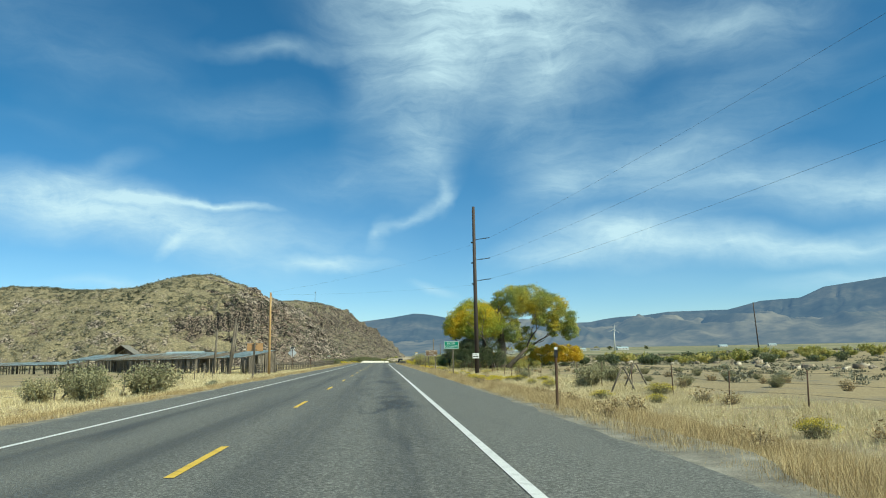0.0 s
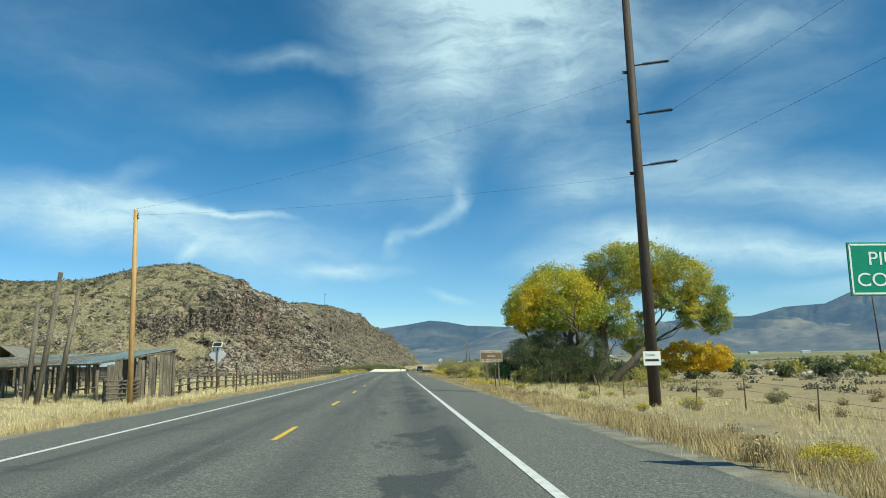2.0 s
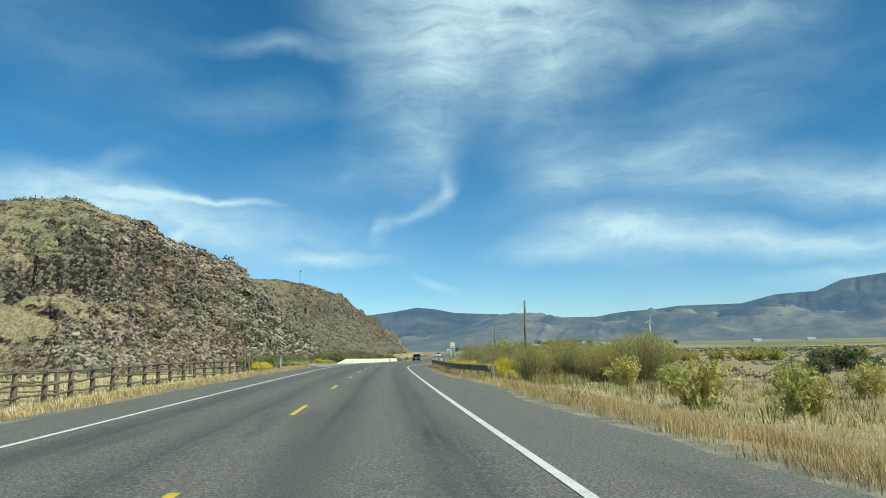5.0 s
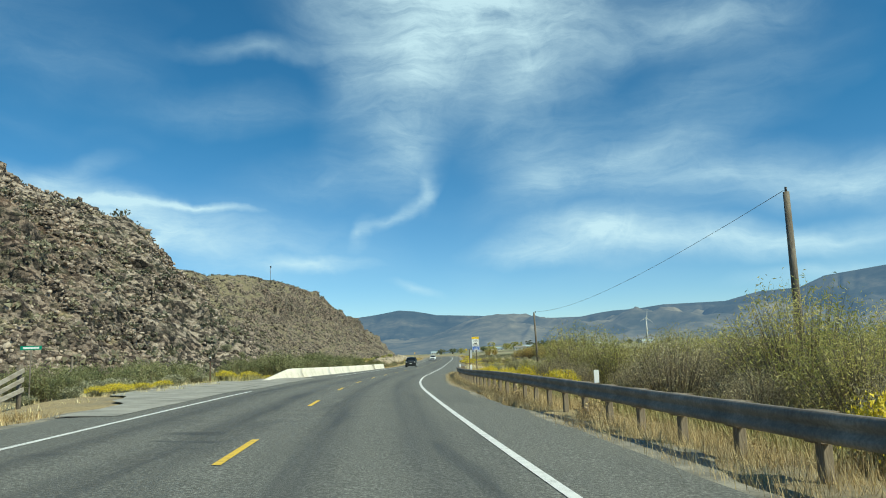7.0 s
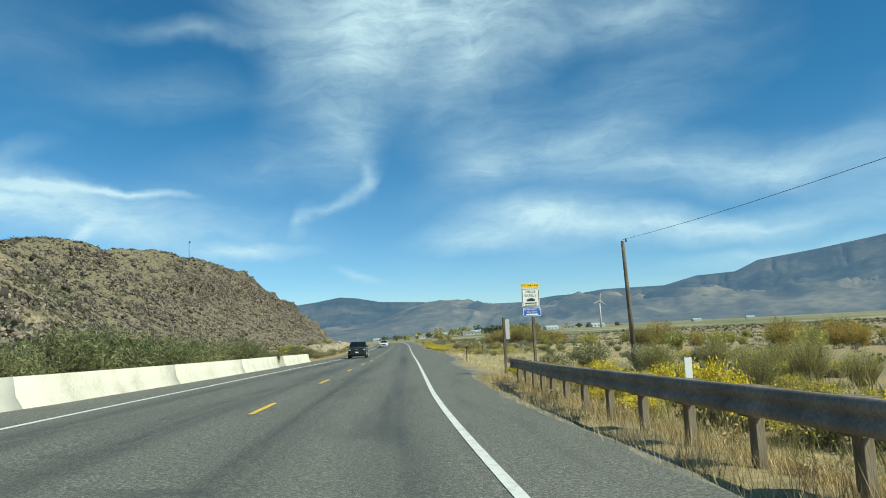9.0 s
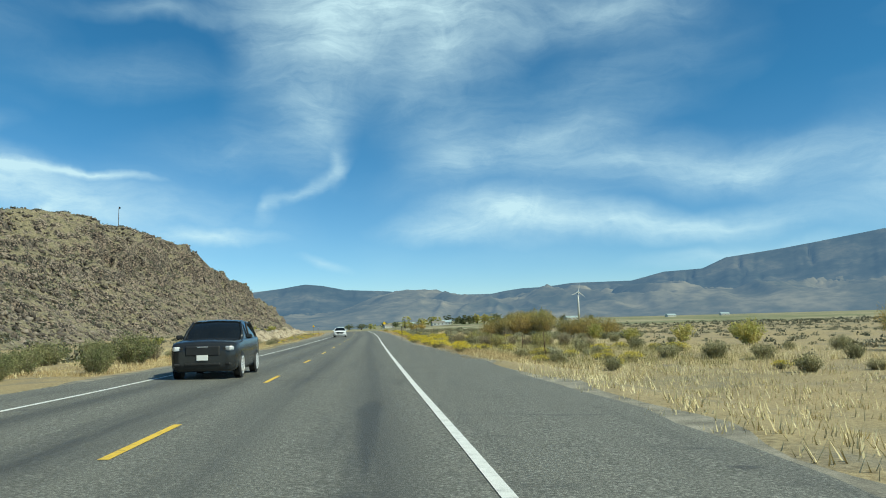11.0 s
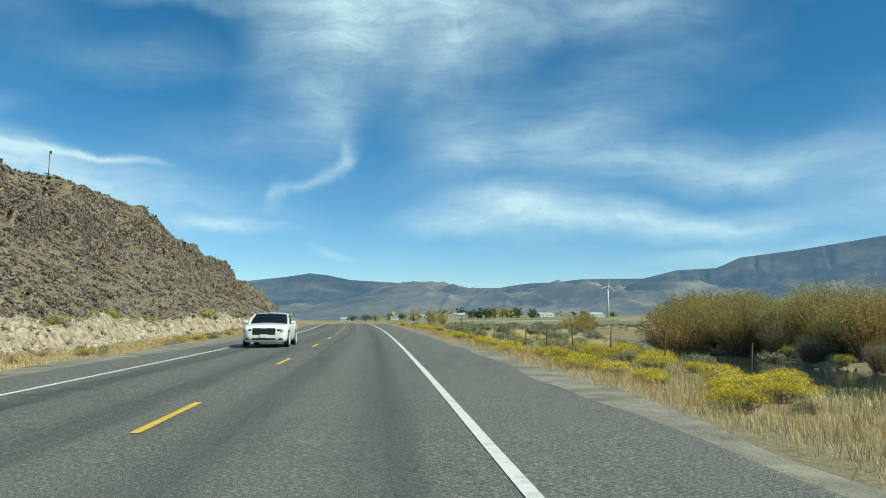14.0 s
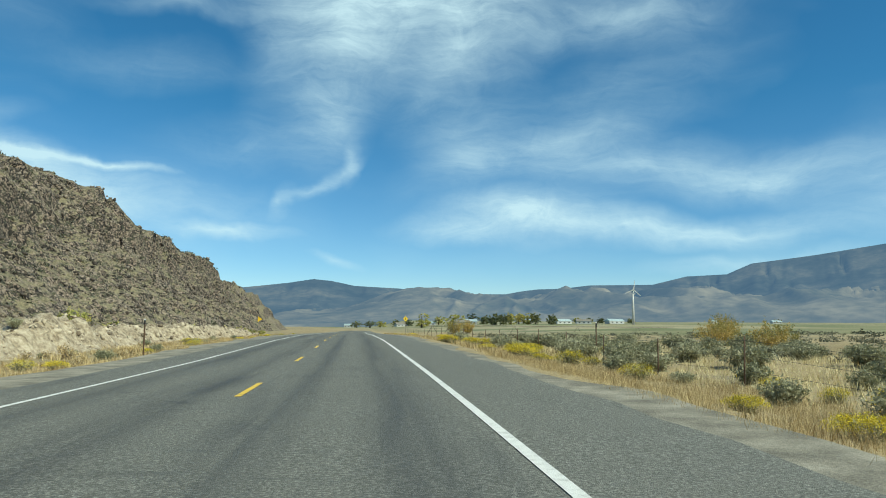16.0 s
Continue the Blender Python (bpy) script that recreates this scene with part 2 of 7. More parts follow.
def asphalt_mat():
    m = bpy.data.materials.new("worn chip-seal asphalt")
    m.use_nodes = True
    n = Nodes(m.node_tree)
    uv = n.add("ShaderNodeUVMap", uv_map="along").outputs[0]
    across, along, _ = n.add("ShaderNodeSeparateXYZ", uv).outputs
    grain = n.noise(n.add("ShaderNodeTexCoord").outputs["Object"], 26.0, 6.0, 0.8)
    stones = n.add("ShaderNodeTexVoronoi", n.add("ShaderNodeTexCoord").outputs["Object"])
    n.put(stones, "Scale", 70.0)
    patch = n.noise(n.mapping(uv, scale=(0.9, 0.10, 1)), 1.0, 5.0, 0.6, 0.4)
    streak = n.noise(n.mapping(uv, scale=(2.2, 0.03, 1)), 1.0, 4.0, 0.6)
    col = n.ramp(grain, (0.34, (0.040, 0.041, 0.035)), (0.5, (0.138, 0.138, 0.120)), (0.66, (0.395, 0.395, 0.345)))
    # smooth, darker wheel tracks where the binder shows
    dark = None
    for c in (-2.75, -0.95, 1.0, 2.85):
        d = n.math("DIVIDE", n.math("SUBTRACT", across, c), 0.5)
        w = n.math("POWER", 2.718, n.math("MULTIPLY", n.math("MULTIPLY", d, d), -1.0))
        dark = w if dark is None else n.math("ADD", dark, w)
    dark = n.math("MULTIPLY", dark, n.math("MULTIPLY_ADD", streak, 3.4, -0.95, clamp=True))
    tar = n.math("MULTIPLY_ADD", patch, 9.0, -5.0, clamp=True)
    blot = n.noise(n.mapping(uv, scale=(0.7, 0.2, 1)), 1.0, 6.0, 0.66, 0.6)
    lane = n.math("MULTIPLY", n.math("MULTIPLY_ADD", n.math("ABSOLUTE", n.math("SUBTRACT", across, 2.55)), -1.6, 1.9, clamp=True), n.math("MULTIPLY", n.math("GREATER_THAN", along, 20.0), n.math("LESS_THAN", along, 128.0)))
    tar = n.math("ADD", n.math("MULTIPLY", tar, 0.4), n.math("MULTIPLY", n.math("MULTIPLY_ADD", blot, 24.0, -12.2, clamp=True), lane), clamp=True)
    # short smears of tar across the lanes
    smear = n.noise(n.mapping(uv, scale=(0.55, 1.5, 1)), 1.0, 4.0, 0.62, 0.5)
    place = n.noise(n.mapping(uv, scale=(0.22, 0.06, 1), loc=(3.1, 7.7, 0)), 1.0, 2.0)
    smear = n.math("MULTIPLY", n.math("MULTIPLY_ADD", smear, 14.0, -8.3, clamp=True), n.math("MULTIPLY_ADD", place, 7.0, -3.5, clamp=True))
    tar = n.math("MAXIMUM", tar, n.math("MULTIPLY", smear, 0.8))
    shade = n.math("ADD", n.math("MULTIPLY", dark, 0.7), tar, clamp=True)
    col = n.mix(n.math("MULTIPLY", shade, 0.8), col, (0.034, 0.033, 0.031, 1))
    light = n.noise(n.mapping(uv, scale=(0.25, 0.02, 1)), 1.0, 3.0)
    col = n.mix(n.math("MULTIPLY_ADD", light, 0.6, -0.2, clamp=True), col, (0.20, 0.198, 0.168, 1))
    b = n.add("ShaderNodeBsdfPrincipled")
    n.put(b, "Base Color", col), n.put(b, "Roughness", n.math("MULTIPLY_ADD", shade, -0.22, 0.86))
    bp = n.add("ShaderNodeBump")
    n.put(bp, "Strength", 0.7), n.put(bp, "Distance", 0.012), n.put(bp, "Height", stones.outputs["Distance"])
    n.put(b, "Normal", bp.outputs[0])
    n.add("ShaderNodeOutputMaterial", b.outputs[0])
    return m


def ground_mat():
    m = bpy.data.materials.new("dry range soil and cropped grass")
    m.use_nodes = True
    n = Nodes(m.node_tree)
    pos = n.add("ShaderNodeTexCoord").outputs["Object"]
    big = n.noise(n.mapping(pos, scale=(0.02, 0.02, 0.02)), 1.0, 5.0, 0.6)
    mid = n.noise(pos, 0.35, 4.0, 0.65)
    small = n.noise(pos, 9.0, 4.0, 0.7)
    straw = n.ramp(small, (0.3, (0.20, 0.145, 0.07)), (0.5, (0.36, 0.278, 0.142)), (0.7, (0.48, 0.385, 0.21)))
    soil = n.ramp(small, (0.3, (0.15, 0.125, 0.08)), (0.7, (0.32, 0.275, 0.195)))
    sage = n.ramp(small, (0.3, (0.10, 0.10, 0.055)), (0.7, (0.26, 0.235, 0.14)))
    col = n.mix(n.math("MULTIPLY_ADD", mid, 5.0, -2.5, clamp=True), straw, soil)
    col = n.mix(n.math("MULTIPLY_ADD", big, 5.0, -2.5, clamp=True), col, sage)
    # irrigated and stubble fields far out on the valley floor
    x, y, _ = n.add("ShaderNodeSeparateXYZ", pos).outputs
    plot = n.add("ShaderNodeTexVoronoi", n.mapping(pos, rot=(0, 0, 0.1), scale=(0.0022, 0.0045, 1)), voronoi_dimensions="2D", distance="CHEBYCHEV")
    n.put(plot, "Randomness", 0.7)
    tone = n.add("ShaderNodeSeparateColor", plot.outputs["Color"]).outputs[0]
    field = n.ramp(tone, (0.2, (0.10, 0.14, 0.05)), (0.45, (0.30, 0.27, 0.15)), (0.6, (0.14, 0.17, 0.07)), (0.85, (0.36, 0.32, 0.2)))
    far = n.math("MULTIPLY", n.math("MULTIPLY_ADD", y, 0.01, -5.5, clamp=True), n.math("MULTIPLY_ADD", x, 0.02, -1.5, clamp=True))
    col = n.mix(n.math("MULTIPLY", far, 0.75), col, field)
    b = n.add("ShaderNodeBsdfPrincipled")
    n.put(b, "Base Color", col), n.put(b, "Roughness", 0.95)
    bp = n.add("ShaderNodeBump")
    n.put(bp, "Strength", 0.6), n.put(bp, "Distance", 0.06), n.put(bp, "Height", small)
    n.put(b, "Normal", bp.outputs[0])
    n.add("ShaderNodeOutputMaterial", b.outputs[0])
    return m


def hill_mat():
    m = bpy.data.materials.new("basalt outcrop and dry slope")
    m.use_nodes = True
    n = Nodes(m.node_tree)
    pos = n.add("ShaderNodeTexCoord").outputs["Object"]
    _, _, up = n.add("ShaderNodeSeparateXYZ", n.add("ShaderNodeNewGeometry").outputs["Normal"]).outputs
    big = n.noise(pos, 0.045, 4.0, 0.6)
    mid = n.noise(pos, 0.25, 5.0, 0.7)
    small = n.noise(pos, 1.7, 6.0, 0.8)
    stone = n.add("ShaderNodeTexVoronoi", n.mapping(pos, scale=(1, 1, 1.3)))
    n.put(stone, "Scale", 1.9), n.put(stone, "Randomness", 1.0)
    own = n.add("ShaderNodeSeparateColor", stone.outputs["Color"]).outputs[0]
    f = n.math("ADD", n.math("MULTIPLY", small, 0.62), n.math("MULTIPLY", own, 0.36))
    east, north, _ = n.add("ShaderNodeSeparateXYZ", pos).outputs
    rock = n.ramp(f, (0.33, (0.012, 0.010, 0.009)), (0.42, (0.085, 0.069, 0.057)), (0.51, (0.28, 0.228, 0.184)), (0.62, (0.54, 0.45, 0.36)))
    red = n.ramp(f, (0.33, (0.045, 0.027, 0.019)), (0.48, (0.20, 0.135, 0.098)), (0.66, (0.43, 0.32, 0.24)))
    cx, cy = n.math("MULTIPLY_ADD", east, 0.05, 2.5), n.math("MULTIPLY_ADD", north, 0.07, -18.8)
    bare = n.math("POWER", 2.718, n.math("MULTIPLY", n.math("ADD", n.math("MULTIPLY", cx, cx), n.math("MULTIPLY", cy, cy)), -1.0))
    rock = n.mix(n.math("ADD", n.math("MULTIPLY_ADD", big, 6.0, -3.1), n.math("MULTIPLY", bare, 0.8), clamp=True), rock, red)
    grass = n.ramp(small, (0.34, (0.075, 0.066, 0.034)), (0.46, (0.195, 0.165, 0.093)), (0.60, (0.37, 0.305, 0.178)))
    # bleached grass covers the gentle western slope and a hollow under the cliffs
    dx, dy = n.math("MULTIPLY_ADD", east, 0.09, 4.5), n.math("MULTIPLY_ADD", north, 0.16, -41.3)
    hollow = n.math("POWER", 2.718, n.math("MULTIPLY", n.math("ADD", n.math("MULTIPLY", dx, dx), n.math("MULTIPLY", dy, dy)), -1.0))
    west = n.math("MULTIPLY_ADD", east, -0.035, -1.55, clamp=True)
    stony = n.math("MULTIPLY", n.math("MULTIPLY_ADD", east, 0.08, 4.2, clamp=True), n.math("MULTIPLY_ADD", north, -0.03, 10.5, clamp=True))
    extra = n.math("ADD", n.math("MULTIPLY", hollow, 1.5), n.math("SUBTRACT", n.math("MULTIPLY", west, 0.6), n.math("MULTIPLY", stony, 0.7)))
    cover = n.math("ADD", n.math("MULTIPLY_ADD", up, 3.0, -2.05), n.math("MULTIPLY_ADD", mid, 6.5, -3.0))
    cover = n.math("ADD", cover, extra, clamp=True)
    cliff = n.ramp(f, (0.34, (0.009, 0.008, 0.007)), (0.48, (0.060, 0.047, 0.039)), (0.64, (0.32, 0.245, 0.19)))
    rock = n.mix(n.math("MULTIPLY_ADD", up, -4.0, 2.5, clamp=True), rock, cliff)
    far = n.math("MULTIPLY_ADD", north, 0.011, -4.1, clamp=True)
    rock = n.mix(n.math("MULTIPLY", far, 0.7), rock, cliff)
    grass = n.mix(n.math("MULTIPLY", far, 0.55), grass, n.ramp(small, (0.36, (0.05, 0.048, 0.03)), (0.60, (0.23, 0.20, 0.125))))
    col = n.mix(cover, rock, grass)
    tuft = n.add("ShaderNodeTexVoronoi", n.mapping(pos, scale=(1, 1, 0.6)))
    n.put(tuft, "Scale", 0.55), n.put(tuft, "Randomness", 1.0)
    dot = n.math("MULTIPLY_ADD", tuft.outputs["Distance"], -6.0, 2.6, clamp=True)
    scrub = n.math("MULTIPLY_ADD", n.noise(pos, 0.55, 5.0, 0.75), 9.0, -4.7, clamp=True)
    scrub = n.math("MAXIMUM", scrub, n.math("MULTIPLY", dot, n.math("MULTIPLY_ADD", big, 5.0, -1.7, clamp=True)))
    col = n.mix(n.math("MULTIPLY", scrub, 0.45), col, n.ramp(small, (0.35, (0.045, 0.050, 0.032)), (0.62, (0.19, 0.185, 0.125))))
    b = n.add("ShaderNodeBsdfPrincipled")
    n.put(b, "Base Color", col), n.put(b, "Roughness", 0.92)
    bp = n.add("ShaderNodeBump")
    n.put(bp, "Strength", n.math("MULTIPLY_ADD", cover, -0.8, 1.0)), n.put(bp, "Distance", 0.6)
    n.put(bp, "Height", n.math("SUBTRACT", small, n.math("MULTIPLY", stone.outputs["Distance"], 0.5)))
    n.put(b, "Normal", bp.outputs[0])
    n.add("ShaderNodeOutputMaterial", b.outputs[0])
    return m


def mountain_mat(name, tones, scale):
    """Distant slopes: scrub and pale soil, with the blue haze of the air between painted on as a faint glow."""
    m = bpy.data.materials.new(name)
    m.use_nodes = True
    n = Nodes(m.node_tree)
    pos = n.add("ShaderNodeTexCoord").outputs["Object"]
    big = n.noise(pos, scale, 4.0, 0.6)
    mid = n.noise(pos, scale * 6, 5.0, 0.65)
    f = n.math("ADD", n.math("MULTIPLY", big, 0.7), n.math("MULTIPLY", mid, 0.3))
    b = n.add("ShaderNodeBsdfPrincipled")
    n.put(b, "Base Color", n.ramp(f, *tones)), n.put(b, "Roughness", 1.0), n.put(b, "Specular IOR Level", 0.0)
    n.put(b, "Emission Color", (0.25, 0.46, 0.78, 1)), n.put(b, "Emission Strength", HAZE_GLOW)
    n.add("ShaderNodeOutputMaterial", b.outputs[0])
    return m


# strength of the blue emission that stands in for distance haze on the slopes
HAZE_GLOW = 0.27
ASPHALT, GROUND, HILL = asphalt_mat(), ground_mat(), hill_mat()
RANGE = mountain_mat("wooded grey range with painted blue haze", [(0.38, (0.018, 0.024, 0.020)), (0.52, (0.045, 0.048, 0.038)), (0.64, (0.10, 0.09, 0.064))], 0.004)
FOOTHILL = mountain_mat("tan eroded foothills with painted blue haze", [(0.40, (0.045, 0.046, 0.030)), (0.52, (0.10, 0.088, 0.056)), (0.64, (0.19, 0.158, 0.10))], 0.004)
WHITE_LINE = mat("worn white road paint", [(0.45, 0.45, 0.43), (0.74, 0.74, 0.71), (0.8, 0.8, 0.77)], 6, 0.7, 0.3, 60)
YELLOW_LINE = mat("worn yellow road paint", [(0.42, 0.28, 0.06), (0.75, 0.50, 0.06), (0.8, 0.55, 0.08)], 6, 0.7, 0.3, 60)
GRAVEL = mat("grey roadside gravel", [(0.09, 0.082, 0.065), (0.25, 0.23, 0.18), (0.44, 0.40, 0.32)], 1.2, 0.95, 0.8, 30)
CONCRETE = mat("sun-bleached concrete", [(0.50, 0.45, 0.36), (0.70, 0.655, 0.55), (0.76, 0.72, 0.62)], 0.7, 0.85, 0.35, 14)
STEEL = mat("weathered dull brown-grey steel", [(0.10, 0.083, 0.066), (0.19, 0.162, 0.13), (0.34, 0.30, 0.245)], 1.3, 0.72, 0.15, 20)
WOOD_GREY = mat("weathered grey timber", [(0.045, 0.037, 0.028), (0.15, 0.125, 0.095), (0.30, 0.26, 0.20)], 3.5, 0.9, 0.5, 30, tilt=(1, 1, 0.18))
WOOD_PALE = mat("sun-bleached grey boards", [(0.18, 0.155, 0.12), (0.36, 0.32, 0.26), (0.50, 0.46, 0.39)], 3.5, 0.9, 0.4, 30, tilt=(0.18, 1, 1))
WOOD_DARK = mat("creosoted dark pole timber", [(0.022, 0.017, 0.014), (0.06, 0.043, 0.034), (0.10, 0.075, 0.06)], 3.0, 0.75, 0.5, 25, tilt=(1, 1, 0.12))
POST_WOOD = mat("weathered brown guard rail timber", [(0.07, 0.054, 0.038), (0.19, 0.15, 0.105), (0.32, 0.265, 0.19)], 3.5, 0.9, 0.5, 30, tilt=(1, 1, 0.18))
WOOD_GOLD = mat("yellowed pine pole timber", [(0.30, 0.17, 0.06), (0.48, 0.29, 0.115), (0.60, 0.40, 0.19)], 3.0, 0.7, 0.4, 25, tilt=(1, 1, 0.12))
PLY = mat("faded orange plywood", [(0.34, 0.18, 0.075), (0.46, 0.265, 0.12), (0.54, 0.34, 0.17)], 1.6, 0.85, 0.3, 18, tilt=(0.3, 1, 1))
TIN = mat("weathered pale sheet metal roofing", [(0.26, 0.34, 0.355), (0.43, 0.53, 0.545), (0.56, 0.63, 0.625)], 0.5, 0.45, 0.15, 6, metal=0.1)
SHINGLE = mat("grey weathered shingles", [(0.12, 0.11, 0.095), (0.23, 0.21, 0.175), (0.32, 0.30, 0.25)], 1.0, 0.9, 0.5, 12)
GREEN_SIGN = mat("green sign sheeting", [(0.0, 0.20, 0.115), (0.0, 0.25, 0.145)], 2, 0.4, 0)
BROWN_SIGN = mat("faded brown sign sheeting", [(0.12, 0.07, 0.035), (0.19, 0.115, 0.06)], 2, 0.6, 0.1)
WHITE_SIGN = mat("white sign sheeting", [(0.72, 0.73, 0.72), (0.82, 0.82, 0.8)], 2, 0.45, 0)
YELLOW_SIGN = mat("yellow sign sheeting", [(0.75, 0.50, 0.02), (0.85, 0.58, 0.03)], 2, 0.45, 0)
BLUE_SIGN = mat("blue sign sheeting", [(0.01, 0.09, 0.42), (0.015, 0.12, 0.5)], 2, 0.45, 0)
BLACK = mat("black paint", [(0.012, 0.012, 0.012), (0.025, 0.025, 0.025)], 5, 0.5, 0)
ALU = mat("bare aluminium", [(0.62, 0.63, 0.64), (0.74, 0.75, 0.76)], 4, 0.45, 0, metal=0.4)
RUST = mat("rusty brown steel", [(0.06, 0.035, 0.022), (0.15, 0.085, 0.05)], 12, 0.85, 0.3)
WIRE = mat("dark stranded wire", [(0.03, 0.03, 0.032), (0.05, 0.05, 0.05)], 5, 0.5, 0)
BARK = mat("furrowed grey bark", [(0.04, 0.034, 0.027), (0.11, 0.092, 0.072), (0.19, 0.165, 0.135)], 2.5, 0.95, 1.0, 14, tilt=(1, 1, 0.3), depth=0.06)
TWIG = mat("dry grey-brown twigs", [(0.13, 0.105, 0.07), (0.30, 0.25, 0.18)], 6, 0.9, 0, island=0.2)
DRY_GRASS = mat("golden dry roadside grass", [(0.26, 0.18, 0.08), (0.47, 0.35, 0.165), (0.66, 0.53, 0.29)], 0.4, 0.8, 0, 3, island=0.35)
PALE_GRASS = mat("pale straw pasture grass", [(0.48, 0.385, 0.195), (0.68, 0.575, 0.32), (0.78, 0.69, 0.43)], 0.3, 0.8, 0, 3, island=0.3)
PALE_BANK = mat("pale crumbly bank earth", [(0.17, 0.13, 0.085), (0.40, 0.33, 0.23), (0.58, 0.50, 0.37)], 1.6, 0.95, 1.0, 5, depth=0.2, spread=(0.38, 0.62))
REED = mat("olive and straw creek grass", [(0.16, 0.16, 0.05), (0.32, 0.29, 0.11), (0.48, 0.42, 0.2)], 0.4, 0.8, 0, 3, island=0.35)
ROCK = mat("dark basalt boulders", [(0.06, 0.047, 0.039), (0.235, 0.188, 0.152), (0.46, 0.38, 0.305)], 0.12, 0.9, 0.6, 5, island=0.45, depth=0.1)
DARK_ROCK = mat("dark weathered basalt blocks", [(0.035, 0.029, 0.025), (0.12, 0.098, 0.08), (0.27, 0.225, 0.18)], 0.12, 0.9, 0.6, 5, island=0.4, depth=0.1)
PALE_ROCK = mat("pale quarried rubble", [(0.17, 0.13, 0.09), (0.40, 0.33, 0.235), (0.58, 0.50, 0.38)], 0.8, 0.9, 0.5, 6, island=0.5)
COTTONWOOD = leaf_mat("turning cottonwood leaves", [(0.20, 0.27, 0.10), (0.38, 0.43, 0.14), (0.66, 0.58, 0.10), (0.92, 0.66, 0.06)], (0.36, 0.93), 0.45, 0.22)
GOLDWOOD = leaf_mat("golden cottonwood leaves", [(0.20, 0.28, 0.06), (0.42, 0.46, 0.09), (0.70, 0.61, 0.07), (0.92, 0.64, 0.05)], (0.19, 0.74), 0.45, 0.22)
YELLOW_LEAF = leaf_mat("yellow autumn leaves", [(0.289, 0.263, 0.037), (0.604, 0.450, 0.037), (0.761, 0.525, 0.050)])
OLIVE_LEAF = leaf_mat("dark grey-green leaves", [(0.06, 0.085, 0.04), (0.125, 0.155, 0.075), (0.23, 0.25, 0.13)])
OLIVE_SAGE = leaf_mat("olive and yellow-grey brush leaves", [(0.17, 0.17, 0.085), (0.30, 0.285, 0.15), (0.46, 0.42, 0.24)], through=0.2)
STRAW_LEAF = leaf_mat("dry tan willow twigs and leaves", [(0.20, 0.17, 0.09), (0.42, 0.36, 0.19), (0.58, 0.50, 0.30)], through=0.35)
WILLOW_LEAF = leaf_mat("olive willow leaves", [(0.20, 0.22, 0.06), (0.42, 0.41, 0.12), (0.66, 0.57, 0.21)], (0.22, 0.72), 0.45, 0.45)
GREEN_LEAF = leaf_mat("green brush leaves", [(0.085, 0.11, 0.042), (0.185, 0.20, 0.085), (0.34, 0.33, 0.16)])
AUTUMN_LEAF = leaf_mat("russet autumn willow leaves", [(0.20, 0.20, 0.065), (0.40, 0.33, 0.10), (0.64, 0.44, 0.14)], through=0.45)
SAGE_LEAF = leaf_mat("silvery sagebrush leaves", [(0.20, 0.205, 0.115), (0.35, 0.345, 0.215), (0.50, 0.475, 0.32)], through=0.3)
FLOWER = leaf_mat("yellow rabbitbrush flowers", [(0.42, 0.35, 0.04), (0.72, 0.57, 0.045), (0.84, 0.69, 0.08)], through=0.2)
HILL_SCRUB = leaf_mat("grey-green hillside scrub", [(0.065, 0.072, 0.048), (0.145, 0.148, 0.102), (0.27, 0.25, 0.165)], through=0.2, patch=0.05)


# ---- mesh tools ----
def mesh_of(name, verts, faces, material, smooth=False, slots=None):
    """A mesh from arrays of places and of equally long faces (one array, or a list of arrays), with no checks."""
    me = bpy.data.meshes.new(name)
    faces = faces if isinstance(faces, list) else [faces]
    verts = np.asarray(verts, np.float32)
    me.vertices.add(len(verts))
    me.vertices.foreach_set("co", verts.ravel())
    flat = np.concatenate([np.asarray(f, np.int32).ravel() for f in faces])
    sizes = np.concatenate([np.full(len(f), f.shape[1], np.int32) for f in faces])
    me.loops.add(len(flat))
    me.loops.foreach_set("vertex_index", flat)
    me.polygons.add(len(sizes))
    me.polygons.foreach_set("loop_start", np.concatenate([[0], np.cumsum(sizes)[:-1]]).astype(np.int32))
    me.polygons.foreach_set("loop_total", sizes)
    if smooth:
        me.polygons.foreach_set("use_smooth", np.ones(len(sizes), bool))
    for m in material if isinstance(material, (list, tuple)) else [material]:
        me.materials.append(m)
    if slots is not None:
        me.polygons.foreach_set("material_index", np.asarray(slots, np.int32))
    me.update(calc_edges=True)
    return me


def grid_mesh(name, X, Y, Z, material, smooth=True):
    r, c = X.shape
    i = np.arange(r * c).reshape(r, c)
    f = np.stack([i[:-1, :-1], i[:-1, 1:], i[1:, 1:], i[1:, :-1]], -1).reshape(-1, 4)
    return mesh_of(name, np.stack([X, Y, Z], -1).reshape(-1, 3), f, material, smooth)


def part(name, bm, material, parent, label="", at=None):
    """Links a bmesh or a mesh as one object under a thing or a part."""
    if isinstance(bm, bmesh.types.BMesh):
        me = bpy.data.meshes.new(name)
        bm.to_mesh(me)
        bm.free()
        me.materials.append(material)
    else:
        me = bm
    ob = new(name, me)
    if at is not None:
        ob.matrix_basis = at
    ob.parent = parent
    return tagged(ob, label)


def thing(name, at, label, category, group="", kind=""):
    ob = new(name)
    ob.empty_display_size = 0.2
    ob.matrix_basis = at if isinstance(at, Matrix) else Matrix.Translation(at)
    return tagged(ob, label, category, group, kind)


def on_ground(x, y, sink=0.02, turn=0.0):
    return pose(x, y, float(ground_z(x, y)) - sink, 0, 0, turn)


